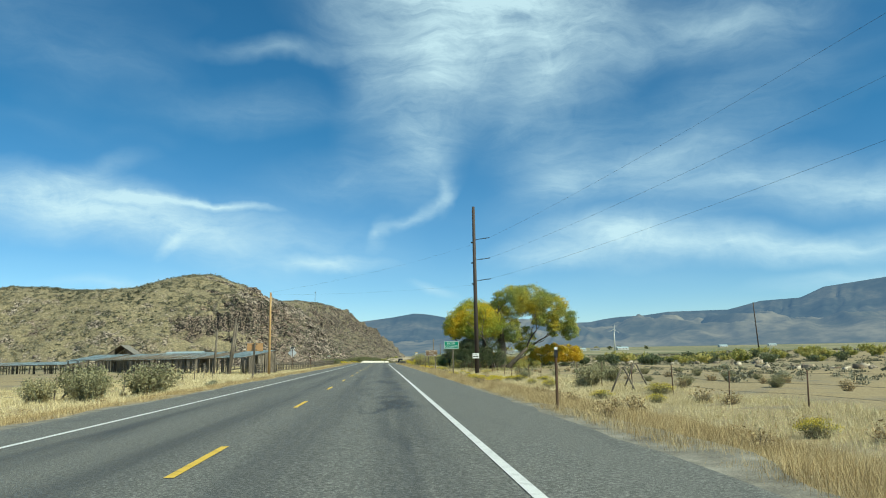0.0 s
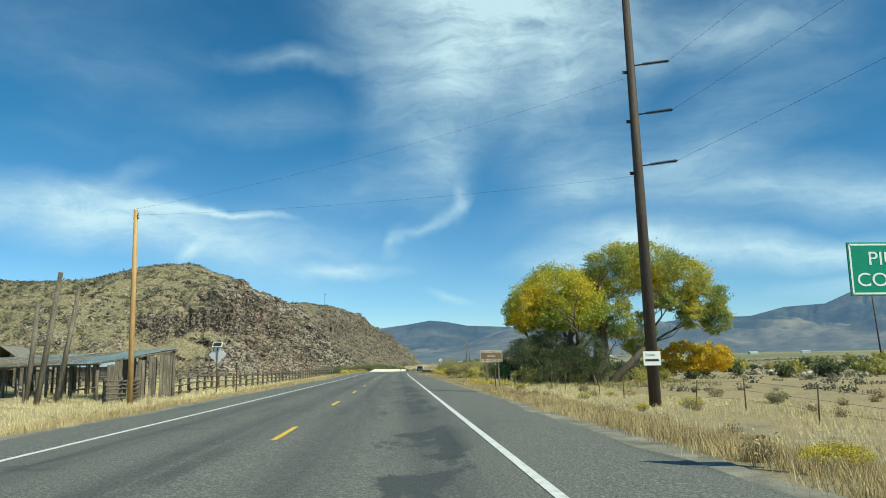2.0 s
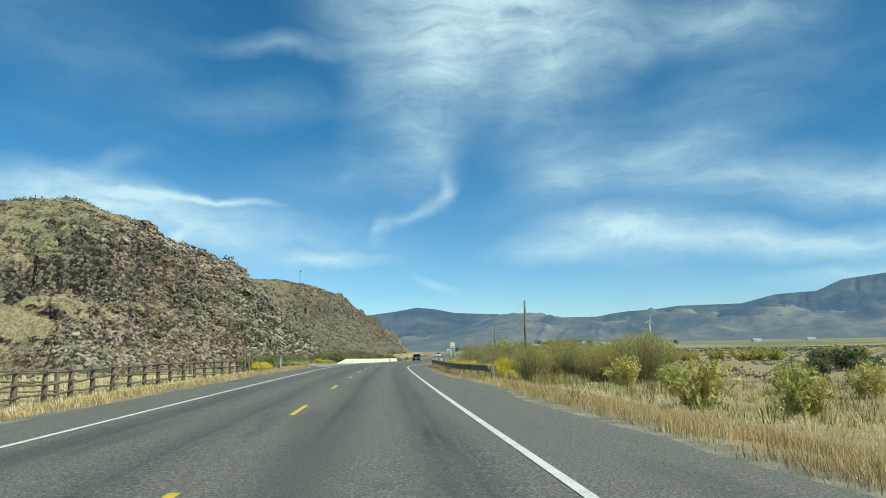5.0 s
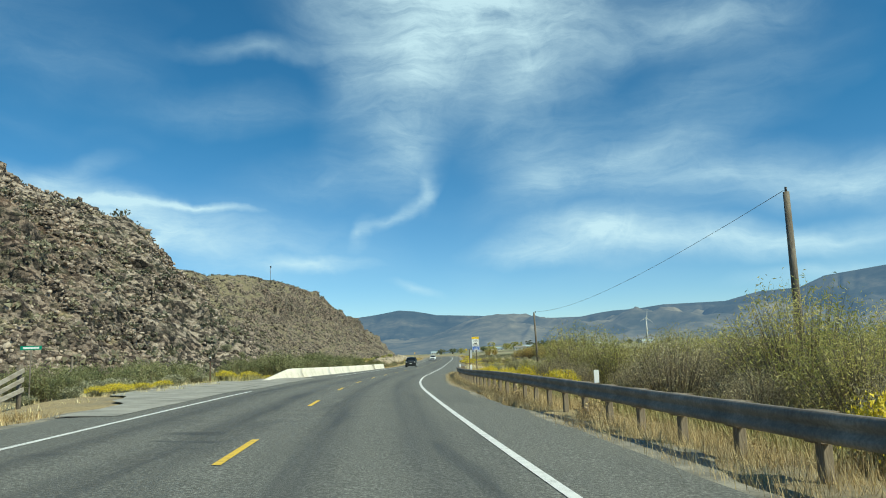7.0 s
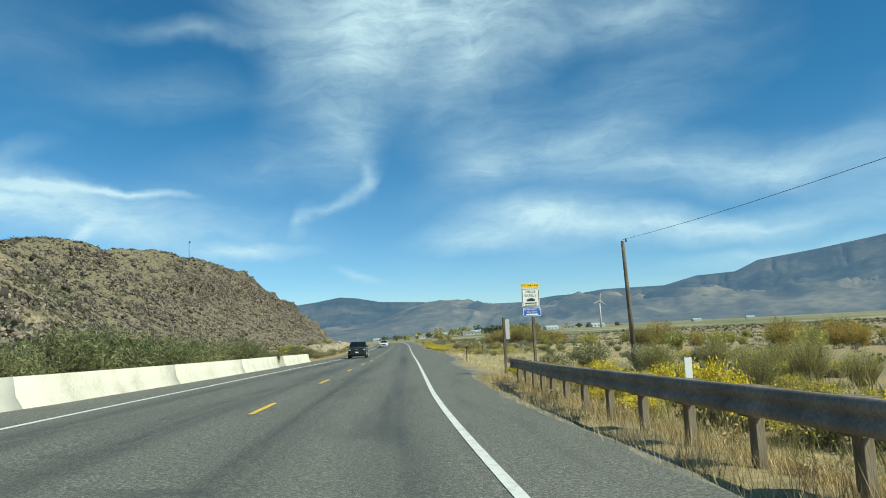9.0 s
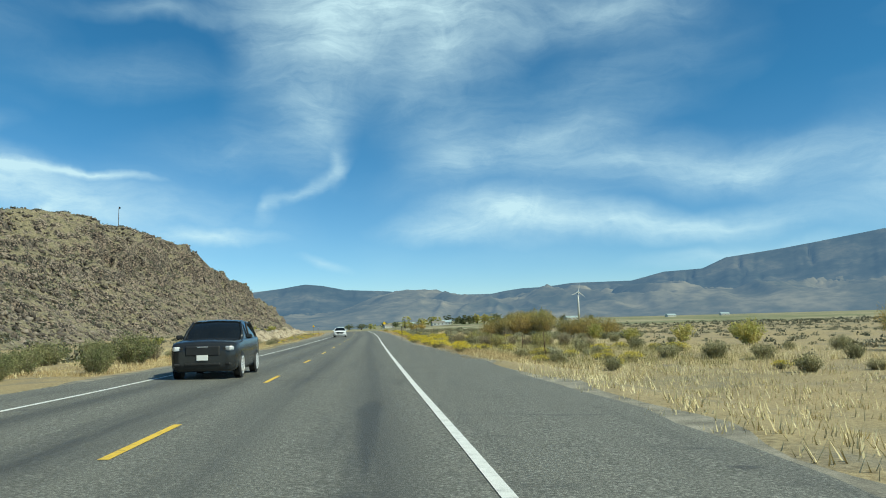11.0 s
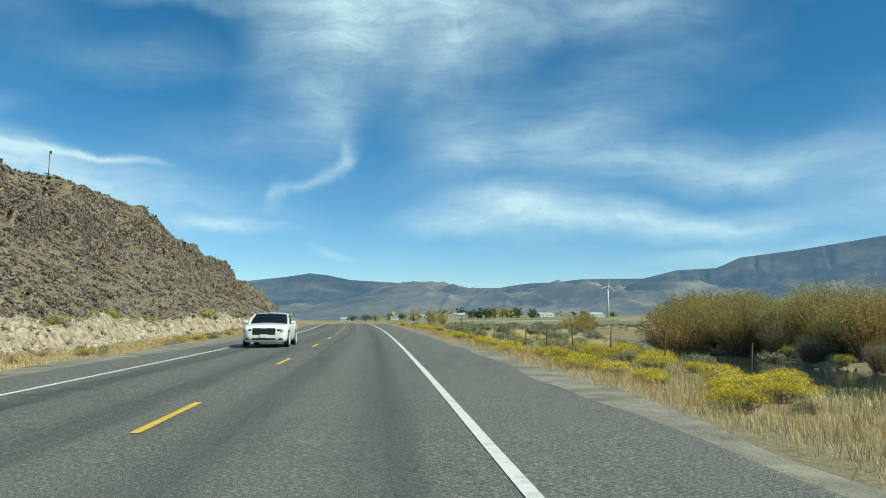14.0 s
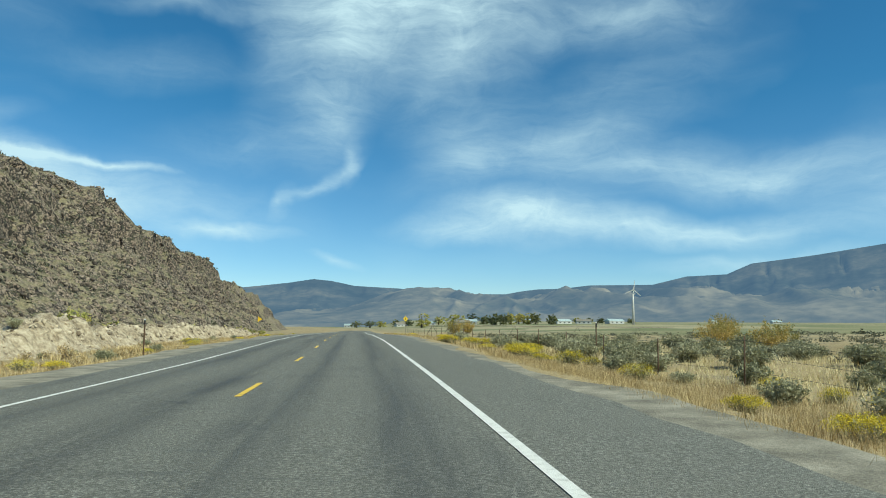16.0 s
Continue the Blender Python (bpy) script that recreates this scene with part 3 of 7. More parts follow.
def box(bm, c, size, m=None, bevel=0.0):
    """A block at c, with softened edges."""
    made = bmesh.ops.create_cube(bm, size=1.0)["verts"]
    bmesh.ops.scale(bm, vec=size, verts=made)
    if bevel:
        edges = list({e for v in made for e in v.link_edges})
        made = bmesh.ops.bevel(bm, geom=edges, offset=bevel, segments=1, affect="EDGES")["verts"]
    mm = Matrix.Translation(c) @ (m or Matrix())
    bmesh.ops.transform(bm, matrix=mm, verts=made)
    return bm


def tube(bm, pts, radii, sides=8, caps=True):
    """A tapered round bar along a line of places."""
    pts = [Vector(p) for p in pts]
    rings = []
    for k, p in enumerate(pts):
        d = (pts[min(k + 1, len(pts) - 1)] - pts[max(k - 1, 0)]).normalized()
        a = d.orthogonal().normalized() if abs(d.z) > 0.95 else d.cross(Vector((0, 0, 1))).normalized()
        b = d.cross(a)
        r = radii[k] if isinstance(radii, (list, tuple)) else radii
        rings.append([bm.verts.new(p + (a * math.cos(t) + b * math.sin(t)) * r) for t in (2 * math.pi * j / sides for j in range(sides))])
    for u, v in zip(rings, rings[1:]):
        for j in range(sides):
            f = bm.faces.new((u[j], u[(j + 1) % sides], v[(j + 1) % sides], v[j]))
            f.smooth = True
    if caps:
        bm.faces.new(rings[0][::-1]), bm.faces.new(rings[-1])
    return bm


def blades(rng, base, height, width, lean, droop=0.35, thin=False):
    """Bent grass blades or stems: base places and one height each."""
    n = len(base)
    a = rng.uniform(0, 2 * np.pi, n)
    d = np.stack([np.cos(a), np.sin(a), 0 * a], -1)
    side = np.stack([-np.sin(a), np.cos(a), 0 * a], -1)
    l = (lean * rng.uniform(0.2, 1.0, n) * height)[:, None]
    h = np.stack([0 * a, 0 * a, height], -1)
    w = (width * rng.uniform(0.6, 1.3, n))[:, None] * side
    mid = base + h * 0.55 + d * l * droop
    if thin:
        v = np.stack([base - w, base + w, base + h + d * l], 1).reshape(-1, 3)
        return v, np.arange(n)[:, None] * 3 + np.array([[0, 1, 2]])
    v = np.stack([base - w, base + w, mid + w * 0.75, mid - w * 0.75, base + h + d * l], 1).reshape(-1, 3)
    i = np.arange(n)[:, None] * 5
    return v, [i + np.array([[0, 1, 2, 3]]), i + np.array([[3, 2, 4]])]


def leaves(rng, at, size, long=1.5, upright=0.0, thin=False):
    """Small folded leaves at the places given."""
    n = len(at)
    u = rng.normal(size=(n, 3))
    u[:, 2] += upright
    u /= np.linalg.norm(u, axis=1)[:, None]
    w = np.cross(u, rng.normal(size=(n, 3)))
    w /= np.linalg.norm(w, axis=1)[:, None]
    s = (size * rng.uniform(0.6, 1.4, n))[:, None]
    if thin:
        v = np.stack([at - u * s * long, at + w * s * 1.3, at + u * s * long - w * s * 0.6], 1).reshape(-1, 3)
        return v, np.arange(n)[:, None] * 3 + np.array([[0, 1, 2]])
    v = np.stack([at - u * s * long, at + w * s, at + u * s * long, at - w * s], 1).reshape(-1, 3)
    i = np.arange(n)[:, None] * 4
    return v, i + np.array([[0, 1, 2, 3]])


def lumps(rng, at, size, flat=0.75):
    """Rough stones: small faceted blocks of uneven shape."""
    base = np.array([(a, b, c) for c in (-1, 1) for b in (-1, 1) for a in (-1, 1)]) * 0.75
    tri = np.array([(0, 2, 3), (0, 3, 1), (4, 5, 7), (4, 7, 6), (0, 1, 5), (0, 5, 4), (2, 6, 7), (2, 7, 3), (0, 4, 6), (0, 6, 2), (1, 3, 7), (1, 7, 5)])
    n, k = len(at), len(base)
    stretch = rng.uniform(0.6, 1.35, (n, 1, 3)) * np.array([1, 1, flat])
    v = (base[None] + rng.uniform(-0.42, 0.42, (n, k, 3))) * stretch
    t = rng.uniform(-0.6, 0.6, n)
    c, s = np.cos(t)[:, None], np.sin(t)[:, None]
    v = np.stack([v[..., 0] * c - v[..., 2] * s, v[..., 1], v[..., 0] * s + v[..., 2] * c], -1)
    t = rng.uniform(0, 6.28, n)
    c, s = np.cos(t)[:, None], np.sin(t)[:, None]
    v = np.stack([v[..., 0] * c - v[..., 1] * s, v[..., 0] * s + v[..., 1] * c, v[..., 2]], -1)
    v = v * np.asarray(size)[:, None, None] + at[:, None]
    return v.reshape(-1, 3), (np.arange(n)[:, None, None] * k + tri[None]).reshape(-1, 3)


def word_mesh(text, height, material, name="word"):
    """One raised word in the built-in face."""
    cu = bpy.data.curves.new(name, "FONT")
    cu.body, cu.size, cu.align_x, cu.align_y, cu.extrude = text, height * 1.38, "LEFT", "CENTER", 0.002
    tmp = bpy.data.objects.new(name, cu)
    scene.collection.objects.link(tmp)
    me = bpy.data.meshes.new_from_object(tmp.evaluated_get(bpy.context.evaluated_depsgraph_get()))
    bpy.data.objects.remove(tmp)
    me.materials.clear()
    me.materials.append(material)
    return me


def lettering(text, height, material, parent, x, y, z, stretch=1.0):
    """A line of raised words, each a part, upright, facing -y, centred on x."""
    words = [word_mesh(w, height, material) for w in text.split()]
    ends = [max(v.co.x for v in m.vertices) * stretch for m in words]
    gap = height * 0.55
    left = x - (sum(ends) + gap * (len(words) - 1)) / 2
    for m, e in zip(words, ends):
        part("word", m, material, parent, at=pose(left, y, z, 90, 0, 0) @ Matrix.Diagonal((stretch, 1, 1, 1)))
        left += e + gap

# ---- ground, road, hill and mountains ----
def spread(*runs):
    """Values from runs of (start, end, step)."""
    return np.unique(np.concatenate([np.arange(a, b, c) for a, b, c in runs]))


far_s = 700 * 1.09 ** np.arange(0, 23)
far_o = 70 * 1.16 ** np.arange(0, 28)
GS = np.concatenate([np.arange(-100, 700, 2.0), far_s])
GO = np.concatenate([-far_o[::-1], spread((-69, -24, 3), (-24, -4.6, 0.6), (-4.6, 5.6, 2.5), (5.6, 20, 0.6), (20, 69, 2.5)), far_o])
SS, OO = np.meshgrid(GS, GO, indexing="ij")
GX, GY = road_xy(SS, OO)
ground = new("ground", grid_mesh("ground", GX, GY, ground_z(GX, GY), GROUND))
tagged(ground, "dry valley floor of straw grass, soil and sage", "ground", kind="structure")

RS = np.concatenate([np.arange(-100, 700, 2.0), far_s])
wob = lambda s, k: 0.16 * vnoise(s / 1.7, 0 * s + k, 41) + 0.2 * vnoise(s / 9.0, 0 * s + k, 43)
RO = np.array([EDGE_L, -4.6, LINE_L, -1.8, 0, 2.0, LINE_R, 5.0, EDGE_R])
SS, OO = np.meshgrid(RS, RO, indexing="ij")
OO = np.where((OO == EDGE_R), EDGE_R - 0.7 * step(178, 190, SS) * (1 - step(280, 290, SS)) + pull_out(SS), OO)
OO = OO + np.where(OO == EDGE_L, wob(SS, 3), 0) + np.where(OO > 5.5, wob(SS, 7), 0)
RX, RY = road_xy(SS, OO)
RZ = road_z(SS, OO) - np.where((OO < -5) | (OO > 6), 0.03, 0) + np.where(SS > 690, 0.1, 0)
me = grid_mesh("road", RX, RY, RZ, ASPHALT)
uv = me.uv_layers.new(name="along")
vi = np.empty(len(me.loops), np.int32)
me.loops.foreach_get("vertex_index", vi)
uv.data.foreach_set("uv", np.stack([OO.ravel()[vi], SS.ravel()[vi]], -1).astype(np.float32).ravel())
road = tagged(new("road", me), "worn grey two-lane asphalt highway with dark tar patches", "road", kind="structure")


def strip(name, s, left, right, lift, material, parent, label=""):
    """A flat band of paint or gravel that follows the road."""
    SSs, K = np.meshgrid(s, [0.0, 1.0], indexing="ij")
    O = left[:, None] * (1 - K) + right[:, None] * K if isinstance(left, np.ndarray) else left + (right - left) * K
    X, Y = road_xy(SSs, O)
    return part(name, grid_mesh(name, X, Y, road_z(SSs, O) + lift, material), material, parent, label)


ls = np.arange(-100, 1500, 2.0)
strip("edge_line", ls, LINE_R - 0.07 + 0 * ls, LINE_R + 0.07 + 0 * ls, 0.008, WHITE_LINE, road, "white painted edge line")
a, b = ls[ls <= 228], ls[ls >= 260]
for run in (a, b):
    strip("edge_line", run, LINE_L - 0.06 + 0 * run, LINE_L + 0.06 + 0 * run, 0.008, WHITE_LINE, road, "white painted edge line")
for k in range(-5, 60):
    s = np.linspace(10.49 + 12.192 * k, 10.49 + 12.192 * k + 3.05, 4)
    strip("centre_dash", s, -0.06 + 0 * s, 0.06 + 0 * s, 0.008, YELLOW_LINE, road, "yellow painted centre dash")

# loose gravel along both edges of the asphalt
gs = np.arange(-100, 700, 1.0)
gravel = tagged(new("gravel_shoulder"), "strip of loose grey gravel beside the asphalt", "gravel", kind="structure")
wide = pull_out(gs) + side_road(gs)
strip("gravel_strip", gs, EDGE_R - 0.35 + pull_out(gs) - 0.6 * step(178, 190, gs) * (1 - step(280, 290, gs)), EDGE_R + 0.6 + wide - 0.9 * step(178, 190, gs) * (1 - step(280, 290, gs)) + 0.5 * vnoise(gs / 3.0, 0 * gs, 51) + 0.5 * vnoise(gs / 17, 0 * gs, 52), -0.045, GRAVEL, gravel)
strip("gravel_strip", gs, EDGE_L - 0.35 + 0.4 * vnoise(gs / 3, 0 * gs, 53) - 1.3 * step(395, 420, gs), EDGE_L + 0.3 + 0 * gs, -0.045, GRAVEL, gravel)

ap = np.arange(214, 252.6, 0.5)
apron_w = 3.9 * step(216, 231, ap) * (1 - 0.8 * step(246.5, 251, ap)) + 0.3 * vnoise(ap / 1.6, 0 * ap, 57)
APRON = mat("pale worn gravel and asphalt apron", [(0.17, 0.165, 0.145), (0.32, 0.31, 0.27), (0.46, 0.44, 0.385)], 0.8, 0.95, 0.6, 26)
strip("gravel_apron", ap, EDGE_L - np.maximum(apron_w, 0.1), LINE_L - 0.5 + 0.25 * vnoise(ap / 4, 0 * ap, 58), 0.012, APRON, gravel, "pale gravel turnout worn into the asphalt edge")

TOE = [(-420, 330), (-220, 270), (-140, 252), (-90, 244), (-60, 249), (-42, 251), (-31, 259), (-23, 268), (-16, 279), (-10, 289), (-11, 304), (-17, 324), (-27, 346), (-32, 370), (-27, 396), (-24, 412),
       (-29, 470), (-28, 541), (-22, 580), (-16, 610), (-5, 650), (6, 706), (13, 760), (18, 820), (29, 900), (33, 990), (-20, 1090), (-420, 1200)]


def toe_distance(x, y):
    """How far a place lies inside the foot of the hill (negative outside)."""
    best, inside = np.full(np.shape(x), 1e9), np.zeros(np.shape(x), bool)
    for (ax, ay), (bx, by) in zip(TOE, TOE[1:]):
        k = np.clip(((x - ax) * (bx - ax) + (y - ay) * (by - ay)) / ((bx - ax) ** 2 + (by - ay) ** 2), 0, 1)
        best = np.minimum(best, np.hypot(x - ax - k * (bx - ax), y - ay - k * (by - ay)))
        hit = ((ay > y) != (by > y)) & (x < (bx - ax) * (y - ay) / (by - ay + 1e-9) + ax)
        inside ^= hit
    return np.where(inside, best, -best)


def hill_z(x, y):
    x, y = np.asarray(x, float), np.asarray(y, float)
    d = toe_distance(x, y) + 1.6 * fbm(x / 14, y / 14, 3, 11)
    crest = np.interp(y, [230, 270, 300, 340, 380, 420, 470, 540, 600, 640, 675, 720, 780, 850, 950, 1080],
                      [23, 27, 28.5, 27.0, 26, 27, 34, 43, 47, 50, 52.5, 48.5, 36, 27, 20, 6])
    crest = crest + 9.2 * np.exp(-((x + 66) / 20) ** 2 - ((y - 305) / 30) ** 2) + 3.0 * step(-100, -160, x) + 0.05 * np.clip(-x - 100, 0, 200) * step(330, 430, y) + 1.2 * fbm(x / 25, y / 25, 3, 19)
    slope = np.interp(y, [240, 300, 420, 560, 700], [0.84, 0.76, 0.72, 0.8, 0.92]) * (1 + 0.22 * fbm(x / 32, y / 32, 2, 23))
    d0 = np.maximum(d, 0)
    z = np.where(y < 385, 1.2 * d0 / (1 + d0 / 85) * (1 + 0.1 * fbm(x / 32, y / 32, 2, 23)), slope * d0)
    # ledges of basalt
    ledge = np.clip(0.55 + 0.9 * fbm(x / 26, y / 26, 2, 29), 0, 1) * step(0.2, 0.5, z / crest)
    band = 6.5 + 1.2 * vnoise(x / 40, y / 40, 37)
    k = z / band
    ledge = 0.75 * ledge * (0.25 + 0.75 * step(385, 440, y))
    z = z * (1 - ledge) + ledge * band * (np.floor(k) + step(0.2, 0.62, k - np.floor(k)))
    # two cliffs of bare basalt on the near end
    for cx, cy, cz, wide in ((-57, 267, 15.0, 13), (-42, 270, 14.5, 9)):
        local = np.exp(-((x - cx) / wide) ** 4 - ((y - cy) / 16) ** 4) * np.clip(0.75 + 1.3 * fbm(x / 6, y / 9, 3, 97), 0, 1)
        lip = cz + 3.5 * fbm(x / 8, y / 8, 3, 95)
        z = z + 12.0 * local * (step(lip - 1.3, lip + 1.3, z) - step(lip - 9, lip + 9, z))
    # rim of dark cliff on the higher part
    rim = step(560, 620, y) * (1 - step(800, 860, y)) * np.clip(0.75 + 0.8 * fbm(x / 30, y / 30, 2, 91), 0, 1)
    at = z / crest + 0.10 * fbm(x / 11, y / 11, 3, 93)
    z = z * (1 - rim) + rim * crest * (z / crest + 0.17 * step(0.54, 0.62, at) * (1 - step(0.62, 1.0, at)))
    crag = step(0.05, 0.2, fbm(x / 9, y / 9, 3, 141)) * (0.5 + 0.5 * vnoise(x / 23, y / 23, 143))
    z = z + 3.4 * crag * step(0.4, 0.6, z / crest) * (1 - step(0.9, 1.0, z / crest)) * (0.35 + 0.65 * step(420, 560, y))
    k = np.clip(0.5 + 0.5 * (crest - z) / 6.0, 0, 1)
    z = z * k + crest * (1 - k) - 6.0 * k * (1 - k) * 0.5
    rough = step(1, 6, d)
    rough = rough * (1 - 0.6 * step(-50, -62, x) * (1 - step(380, 440, y)))
    broken = step(-58, -46, x) * (1 - step(335, 365, y)) * step(0.02, 0.1, z / crest)
    z = z + rough * broken * (1.2 * np.round(2.4 * fbm(x / 2.6, y / 2.6, 2, 151)) / 2.4)
    z = z + rough * (0.8 * fbm(x / 6, y / 6, 3, 61) + 0.42 * fbm(x / 1.5, y / 1.5, 2, 67) * (1 - 0.6 * step(0.85, 1.0, z / crest)))
    return np.where(d > 0, z, d * 0.5) + ground_z(x, y) * (1 - step(0, 60, d)) - 0.3


HXS = np.concatenate([np.arange(-420, -150, 7.0), np.arange(-150, -70, 2.2), np.arange(-70, 36, 0.75)])
HYS = np.concatenate([np.arange(236, 350, 0.75), np.arange(350, 440, 1.3), np.arange(440, 860, 1.8), np.arange(860, 1220, 10.0)])
HX, HY = np.meshgrid(HXS, HYS, indexing="ij")
HZ = hill_z(HX, HY)
jx, jy = 0.8 * fbm(HX / 3.1, HZ / 2.3 + HY / 5, 2, 71), 0.9 * fbm(HY / 3.1, HZ / 2.3 + HX / 5, 2, 73)
near = step(2, 6, toe_distance(HX, HY))
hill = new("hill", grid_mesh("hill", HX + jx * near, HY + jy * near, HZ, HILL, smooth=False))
soft = ((HX < -56) & (HY < 420))[:-1, :-1]
hill.data.polygons.foreach_set("use_smooth", soft.ravel())
tagged(hill, "steep volcanic hill of dark basalt ledges and dry grass", "hill", kind="structure")


def bank_rise(s, o):
    """Height of the quarried bank over the ground, along and across the road."""
    mid = -17.3 + 0.7 * vnoise(s / 26, 0 * s, 3)
    up = 1.7 * np.exp(-(np.maximum(o - mid, 0) / 1.2) ** 2) * np.exp(-(np.minimum(o - mid, 0) / 4.5) ** 2) * step(404, 418, s) * (1 - step(560, 605, s))
    rough = step(0.1, 0.6, up)
    return up * (1 + 0.3 * fbm(s / 5, o / 5, 3, 77)) + rough * (0.45 * fbm(s / 0.9, o / 0.9, 3, 79) - 0.35 * np.abs(fbm(s / 2.6, o / 2.6, 2, 81)))


BS, BO = np.meshgrid(np.arange(404, 606, 0.5), np.arange(-24.5, -12.4, 0.3), indexing="ij")
BX, BY = road_xy(BS, BO)
bank_ob = new("gravel_bank", grid_mesh("gravel_bank", BX, BY, ground_z(BX, BY) - 0.12 + bank_rise(BS, BO), PALE_BANK, smooth=False))
tagged(bank_ob, "pale quarried bank of earth and rubble at the hill foot", "bank", kind="structure")


def surface_z(x, y):
    """The ground, the hill or the bank, whichever is on top."""
    x, y = np.asarray(x, float), np.asarray(y, float)
    s, o = road_so(x, y)
    on = (o > -24.4) & (o < -12.5) & (s > 404) & (s < 605)
    g = ground_z(x, y)
    return np.maximum(np.maximum(g, hill_z(x, y)), np.where(on, g - 0.12 + bank_rise(s, o), -99))


def mountains():
    az = np.radians(np.arange(-40, 64, 0.11))
    r = np.concatenate([np.arange(2450, 3600, 28), np.arange(3600, 4600, 75.0)])
    A, R = np.meshgrid(az, r, indexing="ij")
    D = np.degrees(A)
    el = np.interp(D, [-62, -20, -2.6, 0.5, 2.3, 3.6, 5.3, 8.5, 12, 16.4, 17.6, 18.8, 20.5, 22.5, 26.9, 29.2, 31.9, 33.5, 37.3, 43.4, 50, 78],
                   [3.0, 2.8, 3.0, 3.4, 3.72, 3.6, 3.25, 3.1, 2.72, 2.72, 2.95, 3.1, 3.15, 3.4, 3.42, 4.0, 4.12, 4.85, 5.3, 6.2, 6.6, 6.0])
    crest = 4250 * np.tan(np.radians(el)) + 1.3
    foot = 0.0095 * (R - 250) * step(-6, 6, D) + 0.004 * (R - 600) - 8
    t = np.clip((R - 2500) / 1750, 0, 1)
    warp = 1.4 * fbm(D / 4, R / 700, 2, 3)
    gully = np.minimum(1, 1.7 * np.sqrt(0.01 + fbm(D / 2.3 + warp, R / 420, 4, 5, 0.45) ** 2))
    back = crest * (0.25 * t + 0.75 * t ** 2.2) * (0.90 + 0.10 * np.where(t > 0.97, 1, gully))
    # foothills: a field of ridges and hollows that rises from the valley floor
    X, Y = 15 + R * np.sin(A), 230 + R * np.cos(A)
    bx, by = 130 * fbm(X / 500, Y / 500, 2, 57), 130 * fbm(X / 500, Y / 500, 2, 59)
    ridge = 1 - np.minimum(1, 1.5 * np.abs(fbm((X + bx) / 330, (Y + by) / 520, 2, 61, 0.4)))
    rill = 1 - np.minimum(1, 1.5 * np.abs(fbm((X + bx) / 110, (Y + by) / 190, 2, 63, 0.4)))
    rise_ = np.clip((R - 2540) / 820, 0, 1)
    rise_ = rise_ * (2 - rise_) * (1 - 0.25 * step(3450, 4100, R))
    front = 158 * (0.42 + 0.58 * step(3, 11, D)) * rise_ * (0.48 + 0.34 * ridge + 0.18 * rill)
    front = np.minimum(front + foot, 0.97 * crest)
    Z = np.maximum(foot, np.maximum(back, front))
    Z = np.where(R > 4250, crest * (1 - (R - 4250) / 900), Z)
    Z = np.where(R < 2451, -30, Z)
    low = (front >= back)[:-1, :-1] & (R < 4100)[:-1, :-1]
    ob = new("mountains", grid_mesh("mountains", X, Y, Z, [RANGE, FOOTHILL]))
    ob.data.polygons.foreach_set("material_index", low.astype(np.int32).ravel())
    tagged(ob, "long hazy blue mountain range with eroded tan foothills", "mountain", kind="structure")


mountains()

# ---- poles and wires ----
def pole(name, x, y, top, r, lean, material, label, category="utility pole", group=""):
    z = float(ground_z(x, y))
    ob = thing(name, (x, y, z), label, category, group)
    h = top - z
    bm = bmesh.new()
    tube(bm, [(0, 0, -0.4), (lean[0] * 0.5, lean[1] * 0.5, h * 0.5), (*lean, h)], [r, r * 0.86, r * 0.68], 10)
    part("shaft", bm, material, ob)
    return ob


def wire(a, b, sag, r=0.012, name="power_line", group="overhead wires"):
    """A slack wire between two places."""
    a, b = Vector(a), Vector(b)
    bm = bmesh.new()
    pts = [a.lerp(b, k / 14) - Vector((0, 0, sag * 4 * (k / 14) * (1 - k / 14))) for k in range(15)]
    tube(bm, pts, r, 4, False)
    ob = part(name, bm, WIRE, None)
    return tagged(ob, "thin dark overhead wire sagging between timber poles", "wire", group)


def insulator_arm(parent, z, y0, length=2.0, side=1):
    """A long ribbed insulator that stands out from a pole and tilts up."""
    bm = bmesh.new()
    tube(bm, [(side * 0.12, y0, z), (side * length, y0, z + 0.28)], 0.035, 6)
    for k in range(12):
        p = 0.35 + 0.65 * k / 12
        x, zz = side * length * p, z + 0.28 * p
        tube(bm, [(x - 0.012, y0, zz), (x + 0.012, y0, zz + 0.004)], 0.085, 8)
    part("insulator", bm, BLACK, parent, "dark ribbed insulator arm")


tall = pole("utility_pole", 13.55, 90.2, 19.9, 0.27, (0.05, 1.1), WOOD_DARK, "tall dark creosoted timber power pole beside the highway", group="power line poles")
for h, y0 in ((16.35, 0.9), (13.8, 0.78), (11.2, 0.64)):
    insulator_arm(tall, h, y0)
    bm = bmesh.new()
    box(bm, (-0.22, y0, h - 0.35), (0.3, 0.05, 0.16), None, 0.015)
    part("bracket", bm, BLACK, tall)
notice = thing("notice_sign", (13.35, 89.72, 1.02), "white notice sheet with dark print on a timber pole", "sign")
bm = bmesh.new()
box(bm, (0, 0.02, 0.45), (0.78, 0.012, 0.62), None, 0.004)
part("panel", bm, WHITE_SIGN, notice)
lettering("Fence", 0.11, BLACK, notice, -0.08, 0.008, 0.6, 1.15)
for w, h, z, x in ((0.62, 0.1, 0.37, 0.0),):
    bm = bmesh.new()
    box(bm, (x, 0.01, z), (w, 0.006, h))
    part("print_bar", bm, BLACK, notice)
back_pole = pole("utility_pole", 27.0, -24.0, 20.2, 0.25, (0, 0), WOOD_DARK, "tall dark creosoted timber power pole in pasture", group="power line poles")
TZ = float(ground_z(13.55, 90.2))
